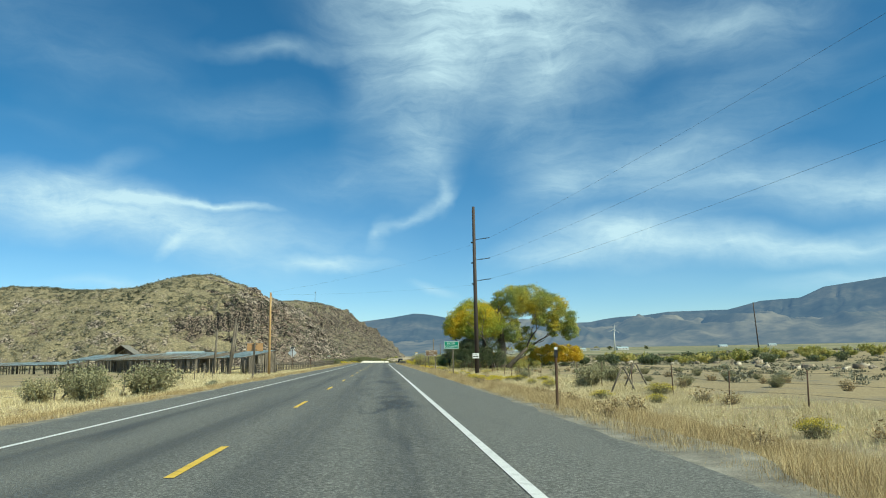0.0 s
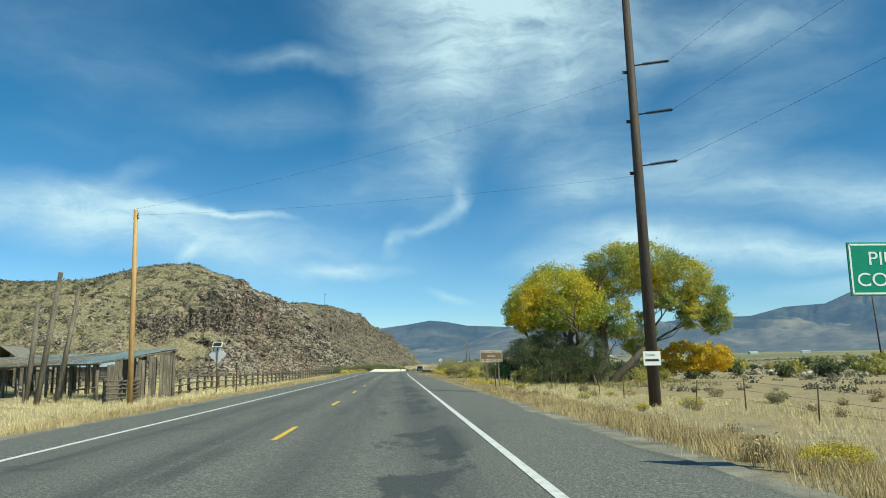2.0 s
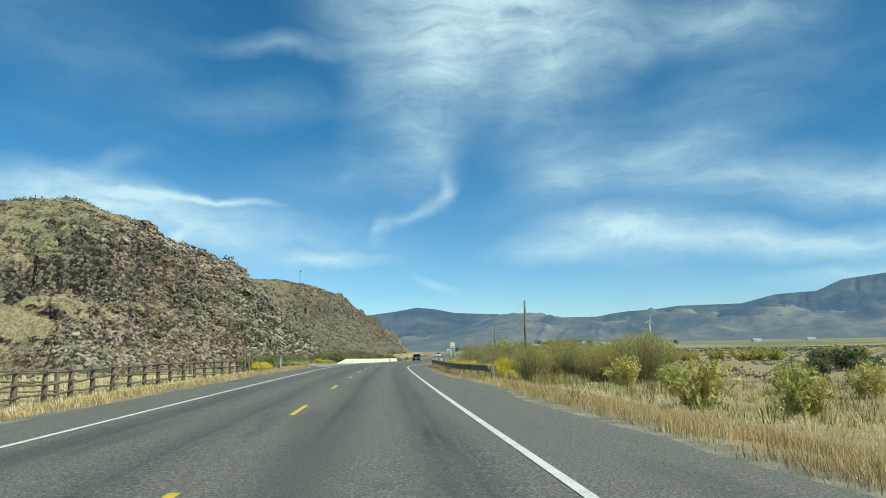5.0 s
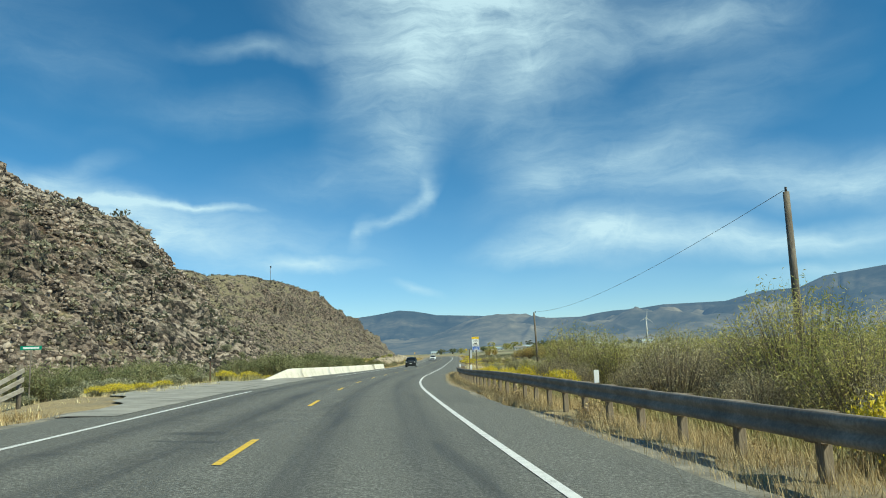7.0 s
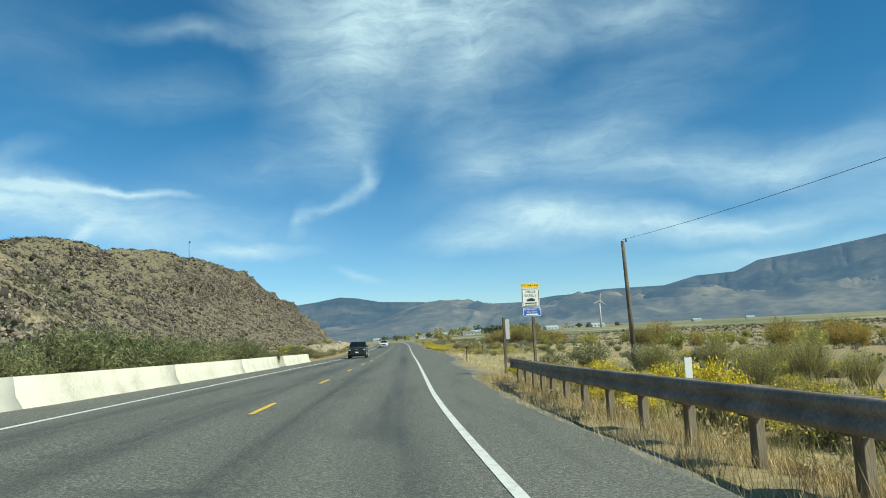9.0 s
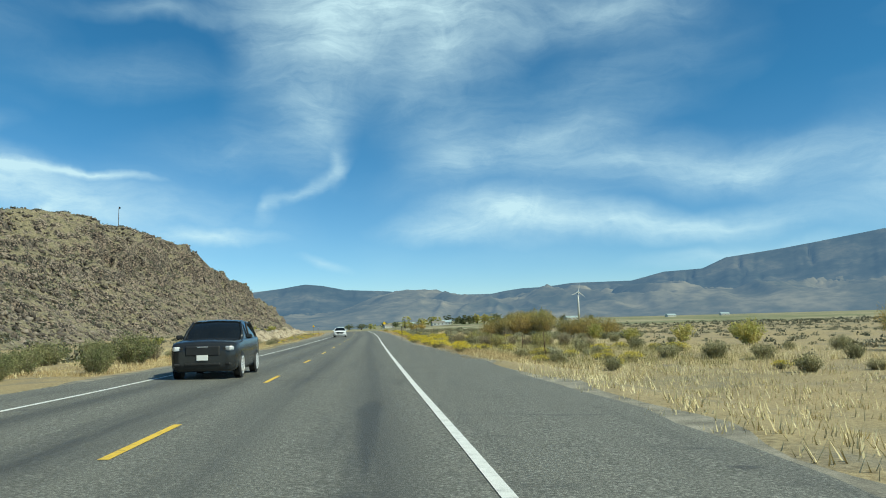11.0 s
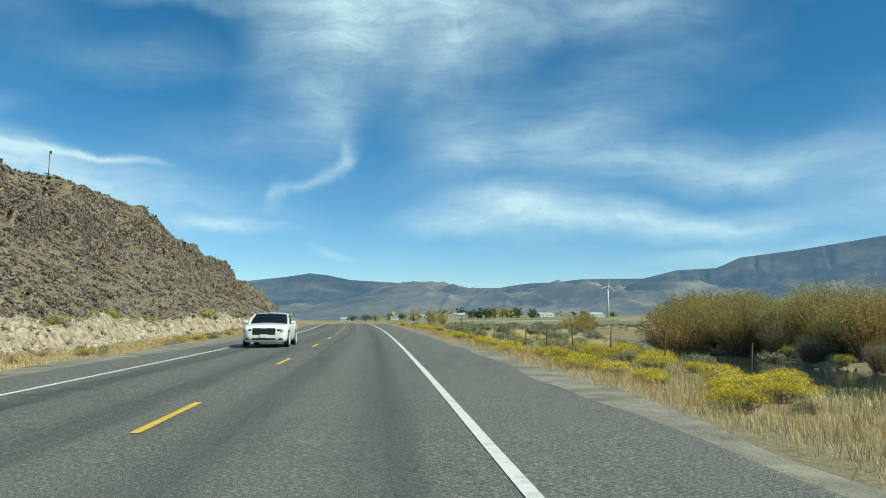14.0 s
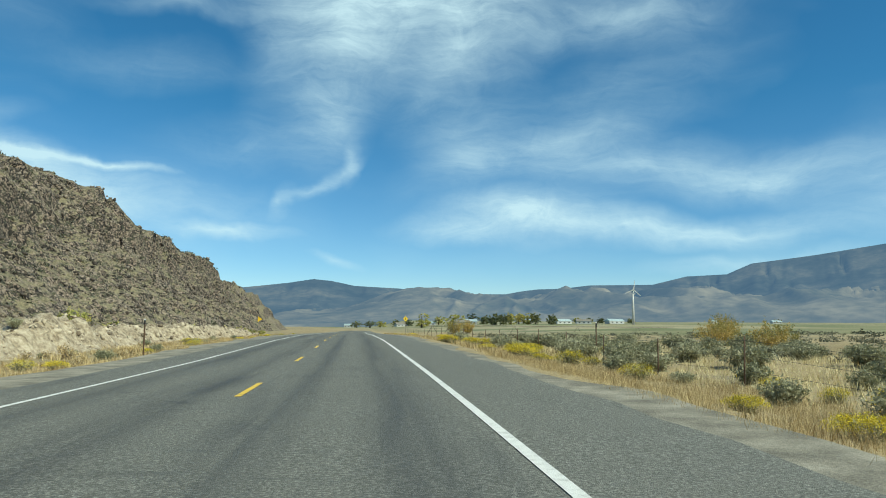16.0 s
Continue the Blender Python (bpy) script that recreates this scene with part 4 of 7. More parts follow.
for h, y0 in ((16.35, 0.9), (13.8, 0.78), (11.2, 0.64)):
    insulator_arm(back_pole, h, 0.0)
    wire((15.5, 90.2 + y0, TZ + h + 0.28), (29.0, -24.0, h + 0.1), 1.3, 0.0065)
gold = pole("utility_pole", -12.25, 98.6, 9.9, 0.16, (0.2, -1.1), WOOD_GOLD, "yellowed pine utility pole beside the corral", group="service line poles")
bm = bmesh.new()
tube(bm, [(0.28, -1.08, 10.1), (0.28, -1.08, 10.35)], 0.05, 8)
box(bm, (0.22, -1.08, 10.05), (0.3, 0.06, 0.06), None, 0.01)
part("insulator", bm, BLACK, gold)
wire((13.35, 91.0, TZ + 15.7), (-12.3, 97.5, 9.9), 0.5, 0.004)
wire((13.35, 90.8, TZ + 10.7), (-12.3, 97.5, 9.6), 0.3, 0.004)
p2 = pole("utility_pole", 17.0, 220.5, 6.75, 0.16, (0.0, 0.0), WOOD_GREY, "grey timber utility pole among willows", group="service line poles")
p3 = pole("utility_pole", 24.9, 295.6, 6.75, 0.16, (-0.25, 0.0), WOOD_GREY, "grey timber utility pole in sagebrush", group="service line poles")
for p in (p2, p3):
    bm = bmesh.new()
    h = 6.75 - p.location.z
    tube(bm, [(0, 0, h - 0.05), (0, 0, h + 0.18)], 0.045, 8)
    part("insulator", bm, BLACK, p)
wire((17.0, 220.5, 6.85), (24.65, 295.6, 6.85), 1.1, 0.011)
for x, y, top in ((134.9, 255.0, 19.3), (255, 345, 17.5), (420, 460, 22)):
    pole("utility_pole", x, y, top, 0.24, (-1.0, 0.0), WOOD_DARK, "dark timber power pole far out on the valley floor", group="power line poles")


# ---- signs ----
def post(parent, x, z0, z1, material=WOOD_GREY, w=0.1, name="post", y=0.06, lean=0.0):
    bm = bmesh.new()
    box(bm, (x, y, (z0 + z1) / 2), (w, w, z1 - z0), Euler((0, lean, 0)).to_matrix().to_4x4(), 0.008)
    return part(name, bm, material, parent)


def panel(parent, x, z, w, h, material, name="panel", y=0.0, border=None, label=""):
    bm = bmesh.new()
    box(bm, (x, y, z), (w, 0.02, h), None, 0.004)
    p = part(name, bm, material, parent, label)
    if border:
        bm = bmesh.new()
        e, t = 0.03, 0.022
        for cx, cz, sx, sz in ((0, h / 2 - e, w - 2 * e, t), (0, e - h / 2, w - 2 * e, t), (w / 2 - e, 0, t, h - 2 * e), (e - w / 2, 0, t, h - 2 * e)):
            box(bm, (x + cx, y - 0.0125, z + cz), (sx, 0.004, sz))
        part("border", bm, border, parent)
    return p


def letters(parent, text, height, material, x, z, y=-0.013, stretch=1.0):
    lettering(text, height, material, parent, x, y, z, stretch)


def sign_at(name, x, y, label, turn=0.0, category="road sign"):
    return thing(name, pose(x, y, float(ground_z(x, y)), 0, 0, turn), label, category)


s1 = sign_at("county_sign", 8.3, 66.0, "green county name sign on a single timber post")
b0 = s1.location.z
post(s1, 0.12, -0.3, 2.72 - b0, WOOD_GREY, 0.1)
panel(s1, 0, 2.38 - b0, 1.28, 0.66, GREEN_SIGN, border=WHITE_SIGN)
letters(s1, "PIUTE", 0.17, WHITE_SIGN, -0.06, 2.5 - b0, stretch=1.12)
letters(s1, "COUNTY", 0.17, WHITE_SIGN, 0.0, 2.24 - b0, stretch=1.12)

s2 = sign_at("forest_access_sign", 10.0, 120.3, "faded brown forest access sign on two timber posts", 4)
b0 = s2.location.z
for x in (-0.42, 0.62):
    post(s2, x, -0.3, 2.2 - b0, WOOD_GREY, 0.11, lean=-0.03)
panel(s2, 0, 2.04 - b0, 1.9, 0.98, BROWN_SIGN, border=WHITE_SIGN)
letters(s2, "NATIONAL FOREST", 0.145, WHITE_SIGN, 0.0, 2.37 - b0, stretch=1.06)
letters(s2, "ACCESS", 0.14, WHITE_SIGN, 0.0, 2.04 - b0, stretch=1.06)
letters(s2, "BIRCH CREEK", 0.14, WHITE_SIGN, 0.14, 1.71 - b0, stretch=1.1)
bm = bmesh.new()
v = [bm.verts.new((-0.78 + x, -0.014, 1.71 - b0 + z)) for x, z in ((-0.1, 0), (0.02, 0.075), (0.02, 0.025), (0.12, 0.025), (0.12, -0.025), (0.02, -0.025), (0.02, -0.075))]
bm.faces.new(v)
part("arrow", bm, WHITE_SIGN, s2)

s3 = sign_at("safety_sign", 14.7, 284.2, "yellow, white and blue highway safety sign on a post", 6)
b0 = s3.location.z
post(s3, 0.08, -0.3, 2.4 - b0, WOOD_GREY, 0.1)
panel(s3, 0, 3.13 - b0, 0.74, 0.24, YELLOW_SIGN)
letters(s3, "IT'S THE LAW", 0.085, BLACK, 0, 3.13 - b0, stretch=0.95)
panel(s3, 0, 2.58 - b0, 0.74, 0.84, WHITE_SIGN, border=BLACK)
letters(s3, "DRIVE", 0.115, BLACK, 0, 2.84 - b0)
letters(s3, "SAFELY", 0.115, BLACK, 0, 2.67 - b0)
bm = bmesh.new()
box(bm, (0, -0.013, 2.46 - b0), (0.34, 0.006, 0.1), None, 0.002)
box(bm, (0.02, -0.013, 2.52 - b0), (0.18, 0.006, 0.06), None, 0.002)
part("pictogram", bm, BLACK, s3)
letters(s3, "BUCKLE-UP", 0.07, BLACK, 0, 2.235 - b0)
for z, w in ((2.33, 0.5),):
    bm = bmesh.new()
    box(bm, (0, -0.013, z - b0), (w, 0.005, 0.045))
    part("print_bar", bm, BLACK, s3)
panel(s3, 0.03, 1.93 - b0, 0.78, 0.42, BLUE_SIGN, border=WHITE_SIGN)
letters(s3, "IN MEMORY OF", 0.075, WHITE_SIGN, 0.03, 2.04 - b0)
letters(s3, "TROOPER", 0.075, WHITE_SIGN, 0.03, 1.93 - b0)
bm = bmesh.new()
box(bm, (0.03, -0.013, 1.82 - b0), (0.5, 0.005, 0.07))
part("print_bar", bm, WHITE_SIGN, s3)

s3.scale = (1.2, 1, 1.03)

s4 = sign_at("sign_back", -8.6, 66.5, "back of a plywood county sign, faded orange, on a leaning post")
b0 = s4.location.z
post(s4, -0.1, -0.3, 2.8 - b0, WOOD_GREY, 0.14, y=-0.09, lean=0.05)
for x in (-0.36, 0.34):
    panel(s4, x, 2.42 - b0, 0.66, 0.66, PLY, name="plywood_board")
for z in (2.2, 2.65):
    bm = bmesh.new()
    box(bm, (-0.05, -0.03, z - b0), (0.5, 0.03, 0.06), None, 0.006)
    part("batten", bm, WOOD_GREY, s4)

s5 = sign_at("warning_sign_back", -10.95, 112.1, "bare aluminium back of a diamond warning sign with flasher", 0)
b0 = s5.location.z
bm = bmesh.new()
tube(bm, [(0, -0.06, -0.3), (0, -0.06, 2.95 - b0)], 0.04, 8)
part("post", bm, RUST, s5)
bm = bmesh.new()
box(bm, (0, 0, 2.3 - b0), (0.93, 0.012, 0.93), Euler((0, radians(45), 0)).to_matrix().to_4x4(), 0.004)
part("diamond_panel", bm, ALU, s5)
for x in (-1, 1):
    for z in (-0.32, 0, 0.32):
        bm = bmesh.new()
        w = 0.62 - abs(z)
        tube(bm, [(x * w, -0.03, 2.3 - b0 + z), (x * w, 0.03, 2.3 - b0 + z)], 0.035, 8)
        part("flasher_light", bm, BLACK, s5)
bm = bmesh.new()
box(bm, (0, -0.1, 3.02 - b0), (0.68, 0.44, 0.03), Euler((radians(48), 0, 0)).to_matrix().to_4x4(), 0.006)
part("solar_panel_frame", bm, WHITE_SIGN, s5)
bm = bmesh.new()
box(bm, (0, -0.115, 3.033 - b0), (0.58, 0.35, 0.02), Euler((radians(48), 0, 0)).to_matrix().to_4x4())
part("solar_cell", bm, BLACK, s5)

s6 = sign_at("street_sign", -14.6, 234.0, "small green street name sign on a thin post", 8)
b0 = s6.location.z
post(s6, 0, -0.3, 2.2 - b0, STEEL, 0.06, y=0.0)
panel(s6, 0, 2.28 - b0, 0.95, 0.2, GREEN_SIGN, y=-0.02)
bm = bmesh.new()
box(bm, (0, -0.033, 2.28 - b0), (0.72, 0.005, 0.09))
part("print_bar", bm, WHITE_SIGN, s6)

s7 = sign_at("chevron_sign", 25.1, 566, "yellow curve chevron sign on a post at the hill foot", 60)
b0 = s7.location.z
post(s7, 0, -0.3, 2.8 - b0, STEEL, 0.07)
bm = bmesh.new()
bm.faces.new([bm.verts.new(p) for p in ((-0.55, -0.01, 3.3 - b0), (-0.55, -0.01, 2.4 - b0), (0.75, -0.01, 2.85 - b0))])
bmesh.ops.solidify(bm, geom=bm.faces[:], thickness=0.012)
part("pennant_panel", bm, YELLOW_SIGN, s7)
s8 = sign_at("curve_sign", 62.5, 652, "yellow diamond warning sign beside the highway", 5)
b0 = s8.location.z
post(s8, 0, -0.3, 3.6 - b0, STEEL, 0.09)
bm = bmesh.new()
box(bm, (0, 0, 4.4 - b0), (1.05, 0.014, 1.05), Euler((0, radians(45), 0)).to_matrix().to_4x4(), 0.004)
part("diamond_panel", bm, YELLOW_SIGN, s8)
bm = bmesh.new()
box(bm, (0, -0.012, 4.3 - b0), (0.13, 0.005, 0.6))
box(bm, (0.1, -0.012, 4.62 - b0), (0.34, 0.005, 0.13))
part("arrow", bm, BLACK, s8)

s9 = sign_at("sign_back", 14.6, 288.9, "tall narrow aluminium sign back on a timber post", -4)
b0 = s9.location.z
post(s9, -0.02, -0.3, 1.95 - b0, WOOD_GREY, 0.13, y=-0.1)
panel(s9, 0.12, 1.32 - b0, 0.34, 1.05, ALU)


def delineator(x, y, height, label, dark=True):
    ob = thing("delineator_post", on_ground(x, y), label, "marker post", "roadside marker posts")
    bm = bmesh.new()
    for sx in (-1, 1):
        box(bm, (sx * 0.022, 0.012, height / 2 - 0.1), (0.03, 0.006, height + 0.2), Euler((0, 0, sx * 0.5)).to_matrix().to_4x4())
    box(bm, (0, 0, height / 2 - 0.1), (0.035, 0.008, height + 0.2))
    part("channel_post", bm, RUST if dark else STEEL, ob)
    bm = bmesh.new()
    box(bm, (0, -0.016, height - 0.13), (0.09, 0.014, 0.2), None, 0.004)
    part("backplate", bm, BLACK, ob)
    bm = bmesh.new()
    box(bm, (0, -0.018, height - 0.0), (0.085, 0.012, 0.07), None, 0.004)
    part("reflector", bm, WHITE_SIGN, ob, "white reflector")
    return ob


for x, y, h in ((6.95, 20.9, 1.62), (8.0, 102.4, 1.6), (11.4, 196.0, 1.5), (16.6, 308.0, 1.3), (45.5, 484.0, 1.9), (21.9, 485.3, 1.9), (-7.3, 101.6, 1.85), (-11.5, 217.2, 1.5), (-8.0, 243.5, 1.6), (25.3, 387.4, 1.7)):
    delineator(x, y, h, "brown steel marker post with white reflector beside asphalt")


# ---- fences ----
def wire_fence(line, spacing, name, label, height=1.15, material=RUST, wires=3, r=0.028, rng=random.Random(5)):
    """Posts along a line of places with strands of wire between."""
    pts = [Vector((x, y)) for x, y in line]
    ob = thing(name, (pts[0].x, pts[0].y, float(ground_z(*pts[0]))), label, "fence")
    o = ob.location.copy()
    heads = []
    for a, b in zip(pts, pts[1:]):
        k = max(1, round((b - a).length / spacing))
        heads += [a.lerp(b, j / k) for j in range(k)]
    tops = []
    for p in heads + [pts[-1]]:
        z = float(ground_z(p.x, p.y))
        h = height * rng.uniform(0.88, 1.12)
        bm = bmesh.new()
        lx, ly = rng.uniform(-0.09, 0.09), rng.uniform(-0.09, 0.09)
        tube(bm, [(0, 0, -0.3), (lx, ly, h)], [r, r * 0.85], 6)
        part("post", bm, material, ob, at=Matrix.Translation(Vector((p.x, p.y, z)) - o))
        tops.append((Vector((p.x + lx * 0.6, p.y + ly * 0.6, z)) - o, h))
    for w in range(wires):
        bm = bmesh.new()
        tube(bm, [p + Vector((0, 0, h * (0.35 + 0.28 * w))) for p, h in tops], 0.005, 3, False)
        part("wire_strand", bm, WIRE, ob)
    return ob


wire_fence([(15.2, -6), (15.6, 24), (14.8, 60), (15.3, 90), (15.6, 128)], 5.2, "wire_fence", "sagging wire stock fence on thin rusty posts", 1.25)
wire_fence([road_xy(s, 13.6) for s in (352, 400, 450, 500, 560, 620)], 6.5, "wire_fence", "wire stock fence on thin steel posts in brush", 1.4)
wire_fence([(-13.5, 8), (-13.8, 40), (-15.5, 70), (-17.5, 98)], 6.0, "wire_fence", "old wire stock fence on weathered posts in pale grass", 1.25, WOOD_GREY, 3, 0.05)
for x, y in ((16.5, 42.5), (14.4, 38.3)):
    ob = thing("fence_brace", on_ground(x, y), "crossed timber brace propping an old wire fence", "fence brace")
    for a in (-1, 1):
        bm = bmesh.new()
        tube(bm, [(a * 0.7, 0, -0.15), (a * 0.04, 0, 1.25)], 0.045, 7)
        part("pole_leg", bm, WOOD_GREY, ob)
for x, y in ((-13.4, 42.0),):
    ob = thing("fence_brace", on_ground(x, y), "crossed timber brace propping an old wire fence", "fence brace")
    for a, t in ((-1.1, 1.15), (0.05, 1.5), (0.8, 1.0)):
        bm = bmesh.new()
        tube(bm, [(a, 0, -0.15), (0.05, 0, t)], 0.05, 7)
        part("pole_leg", bm, WOOD_GREY, ob)


wing = thing("loading_wing", on_ground(-9.6, 221.6, 0.02, 96), "sloping board wing of an old stock chute", "fence")
for x, h in ((0.0, 1.45), (-2.7, 1.25), (-5.2, 0.7)):
    bm = bmesh.new()
    tube(bm, [(x, 0, -0.4), (x + 0.03, 0.02, h)], 0.08, 8)
    part("post", bm, WOOD_GREY, wing)
for z0, z1 in ((1.25, 0.30), (0.95, 0.08), (0.62, -0.02)):
    bm = bmesh.new()
    box(bm, (-2.7, -0.1, (z0 + z1) / 2), (5.6, 0.035, 0.15), Euler((0, -math.atan2(z0 - z1, 5.4), 0)).to_matrix().to_4x4(), 0.006)
    part("board", bm, WOOD_PALE, wing, "sun-bleached grey board")


def rail_fence(line, spacing, label, height=1.35, rails=4, seed=3):
    rng = random.Random(seed)
    pts = [Vector((x, y)) for x, y in line]
    ob = thing("rail_fence", (pts[0].x, pts[0].y, float(ground_z(*pts[0]))), label, "fence", "corral fences")
    o = ob.location.copy()
    heads = []
    for a, b in zip(pts, pts[1:]):
        k = max(1, round((b - a).length / spacing))
        heads += [a.lerp(b, j / k) for j in range(k)]
    heads.append(pts[-1])
    feet = [Vector((p.x, p.y, float(ground_z(p.x, p.y)))) - o for p in heads]
    for f in feet:
        bm = bmesh.new()
        h = height * rng.uniform(0.94, 1.14)
        lx = rng.uniform(-0.05, 0.05)
        tube(bm, [(0, 0, -0.3), (lx * 0.5, 0.02, h * 0.5), (lx, 0, h)], [0.125, 0.115, 0.105], 7)
        part("post", bm, WOOD_GREY, ob, at=Matrix.Translation(f))
    for a, b in zip(feet, feet[1:]):
        for k in range(rails):
            z = height * (0.24 + 0.68 * k / max(1, rails - 1))
            bm = bmesh.new()
            p, q = a + Vector((0.12, 0, z + rng.uniform(-0.05, 0.05))), b + Vector((0.12, 0, z + rng.uniform(-0.05, 0.05)))
            d = (q - p).normalized() * 0.18
            tube(bm, [p - d, p.lerp(q, 0.5) - Vector((0, 0, rng.uniform(0, 0.06))), q + d], [0.055, 0.05, 0.045], 6)
            part("rail", bm, WOOD_GREY, ob)
    return ob


rail_fence([(-13.3, 109), (-13.9, 125), (-13.2, 140), (-12.6, 165), (-12.3, 190), (-11.7, 212)], 2.6, "weathered grey log rail corral fence in pale grass", rails=3)
rail_fence([(-14.2, 100.2), (-14.0, 104.5)], 1.9, "dark weathered log gate section at the shed end", 1.45, 5, 7)
rail_fence([(-30, 128), (-29, 150), (-24, 172), (-13.5, 176)], 3.0, "weathered grey log rail fence across a pen", 1.3, 3, 9)
rail_fence([(-24, 207), (-13, 209)], 2.8, "weathered grey log rail fence across a pen", 1.3, 3, 11)
# leaning braced fence near the side lane
ob = thing("broken_fence", on_ground(-14.3, 237.0), "collapsed grey board fence panel leaning in brush", "fence")
for k in range(4):
    bm = bmesh.new()
    box(bm, (0, 0.05 * k, 0.35 + 0.2 * k), (0.05, 3.4, 0.13), Euler((0.34, 0, 0.1)).to_matrix().to_4x4(), 0.01)
    part("board", bm, WOOD_GREY, ob)
for y in (-1.5, 0.2, 1.7):
    bm = bmesh.new()
    tube(bm, [(0.1, y, -0.3), (0.1, y, 1.3 + 0.15 * y)], 0.07, 7)
    part("post", bm, WOOD_GREY, ob)
for x, y, h in ((-13.9, 226.6, 1.4), (-15.2, 235.7, 1.6), (-15.5, 241.4, 2.3), (-14.0, 243.5, 1.7), (-14.2, 240.5, 1.5), (-11.9, 215.4, 1.7), (-12.6, 221.0, 1.4)):
    ob = thing("fence_post", on_ground(x, y), "single weathered grey fence post in brush", "fence post", "loose fence posts")
    bm = bmesh.new()
    tube(bm, [(0, 0, -0.3), (0.04, 0.02, h)], [0.085, 0.07], 7)
    part("shaft", bm, WOOD_GREY, ob)

# ---- old corral sheds ----
def old_post(x, y, h, lean):
    ob = thing("old_post", on_ground(x, y), "tall weathered corral post leaning beside the shed", "timber post", "tall corral posts")
    bm = bmesh.new()
    tube(bm, [(0, 0, -0.3), (lean * 0.5, 0.1, h / 2), (lean, 0, h)], [0.17, 0.16, 0.13], 8)
    part("shaft", bm, WOOD_GREY, ob)


old_post(-20.5, 104.4, 6.1, 0.35), old_post(-17.6, 99.5, 7.4, 0.9), old_post(-18.2, 103.2, 6.9, 1.0)


def lean_to(ax, ay, bx, by, depth, front, rear, label, seed, bays, metal=TIN):
    """A long open-fronted shed: posts, rails, a sloping sheet roof and board walls."""
    rng = random.Random(seed)
    z = min(float(ground_z(ax, ay)), float(ground_z(bx, by)))
    d = Vector((bx - ax, by - ay, 0))
    length = d.length
    turn = math.degrees(math.atan2(d.y, d.x))
    ob = thing("corral_shed", pose(ax, ay, z, 0, 0, turn), label, "shed", "corral sheds")
    # local x runs along the front, local y to the front, -y to the rear
    for k in range(bays + 1):
        x = length * k / bays
        for y, h in ((0.0, front), (-depth, rear)):
            bm = bmesh.new()
            tube(bm, [(x + rng.uniform(-0.2, 0.2), y, -0.5), (x + rng.uniform(-0.1, 0.1), y, h)], [0.12, 0.1], 7)
            part("post", bm, WOOD_GREY, ob)
        bm = bmesh.new()
        tube(bm, [(x, 0.35, front - 0.02), (x, -depth - 0.3, rear - 0.02)], 0.07, 6)
        part("rafter", bm, WOOD_GREY, ob)
        if k < bays:
            if rng.random() < 0.5:
                bm = bmesh.new()
                xx = x + length / bays * rng.uniform(0.2, 0.7)
                tube(bm, [(xx - rng.uniform(0.3, 1.4), 0.3, -0.2), (xx + 0.3, 0.05, front * rng.uniform(0.6, 0.95))], 0.07, 6)
                part("brace", bm, WOOD_GREY, ob)
            for t in (0.2, 0.4, 0.6, 0.8):
                bm = bmesh.new()
                xx = x + length / bays * t
                tube(bm, [(xx, 0.38, front - 0.03), (xx, -depth, rear - 0.03)], 0.05, 6)
                part("rafter", bm, WOOD_GREY, ob)
            if rng.random() < 0.75:
                bm = bmesh.new()
                tube(bm, [(x, 0.1, rng.uniform(0.5, 1.1)), (x + length / bays, 0.1, rng.uniform(0.4, 1.2))], 0.055, 6)
                part("rail", bm, WOOD_GREY, ob)
    for y, h in ((0.0, front), (-depth, rear)):
        bm = bmesh.new()
        tube(bm, [(-0.3, y, h), (length / 2, y, h - 0.12), (length + 0.3, y, h)], 0.09, 7)
        part("beam", bm, WOOD_GREY, ob)
    n = int(length / 2.2)
    slope = math.atan2(rear - front, depth)
    for k in range(n):
        w = length / n
        if rng.random() < 0.05:
            continue
        bm = bmesh.new()
        lift = 0.08 + 0.015 * (k % 2) - 0.1 * math.sin(math.pi * (k + 0.5) / n)
        seg = 10
        top = [bm.verts.new((k * w - 0.05 + (w + 0.1) * j / seg, 0.45 + rng.uniform(-0.08, 0.08) * (j == 0), front + lift - 0.45 * math.tan(slope) + 0.018 * (j % 2))) for j in range(seg + 1)]
        bot = [bm.verts.new((k * w - 0.05 + (w + 0.1) * j / seg, -depth - 0.4, rear + lift + 0.4 * math.tan(slope) + 0.018 * (j % 2))) for j in range(seg + 1)]
        for j in range(seg):
            bm.faces.new((top[j], top[j + 1], bot[j + 1], bot[j]))
        bmesh.ops.solidify(bm, geom=bm.faces[:], thickness=0.01)
        part("roof_sheet", bm, metal, ob)
    x, bw = 0.0, 0.24
    while x < length:
        if rng.random() < 0.45:
            bm = bmesh.new()
            h = rear - rng.uniform(0.05, 0.5)
            box(bm, (x, -depth - 0.08, h / 2 - 0.1), (bw - 0.02, 0.03, h + 0.2), Euler((0, rng.uniform(-0.02, 0.02), 0)).to_matrix().to_4x4())
            part("wall_board", bm, WOOD_GREY, ob)
        x += bw * 1.2
    k = int(depth / bw)
    for j in range(k):
        if j in (6, 7, 12) or rng.random() < 0.15:
            continue
        bm = bmesh.new()
        y = -depth * (j + 0.5) / k
        h = front + (rear - front) * (j + 0.5) / k - rng.uniform(0.03, 0.3)
        box(bm, (-0.1, y, h / 2 - 0.1), (0.03, bw - 0.015, h + 0.2))
        part("wall_board", bm, WOOD_GREY, ob)
    return ob


lean_to(-16.4, 104.7, -54, 140, 5.0, 2.35, 3.2, "long sagging corral shed of grey boards with sheet metal roof", 2, 14)
lean_to(-55, 141.5, -100, 158, 5.0, 1.7, 2.2, "low grey corral shed with sheet metal roof", 4, 12)


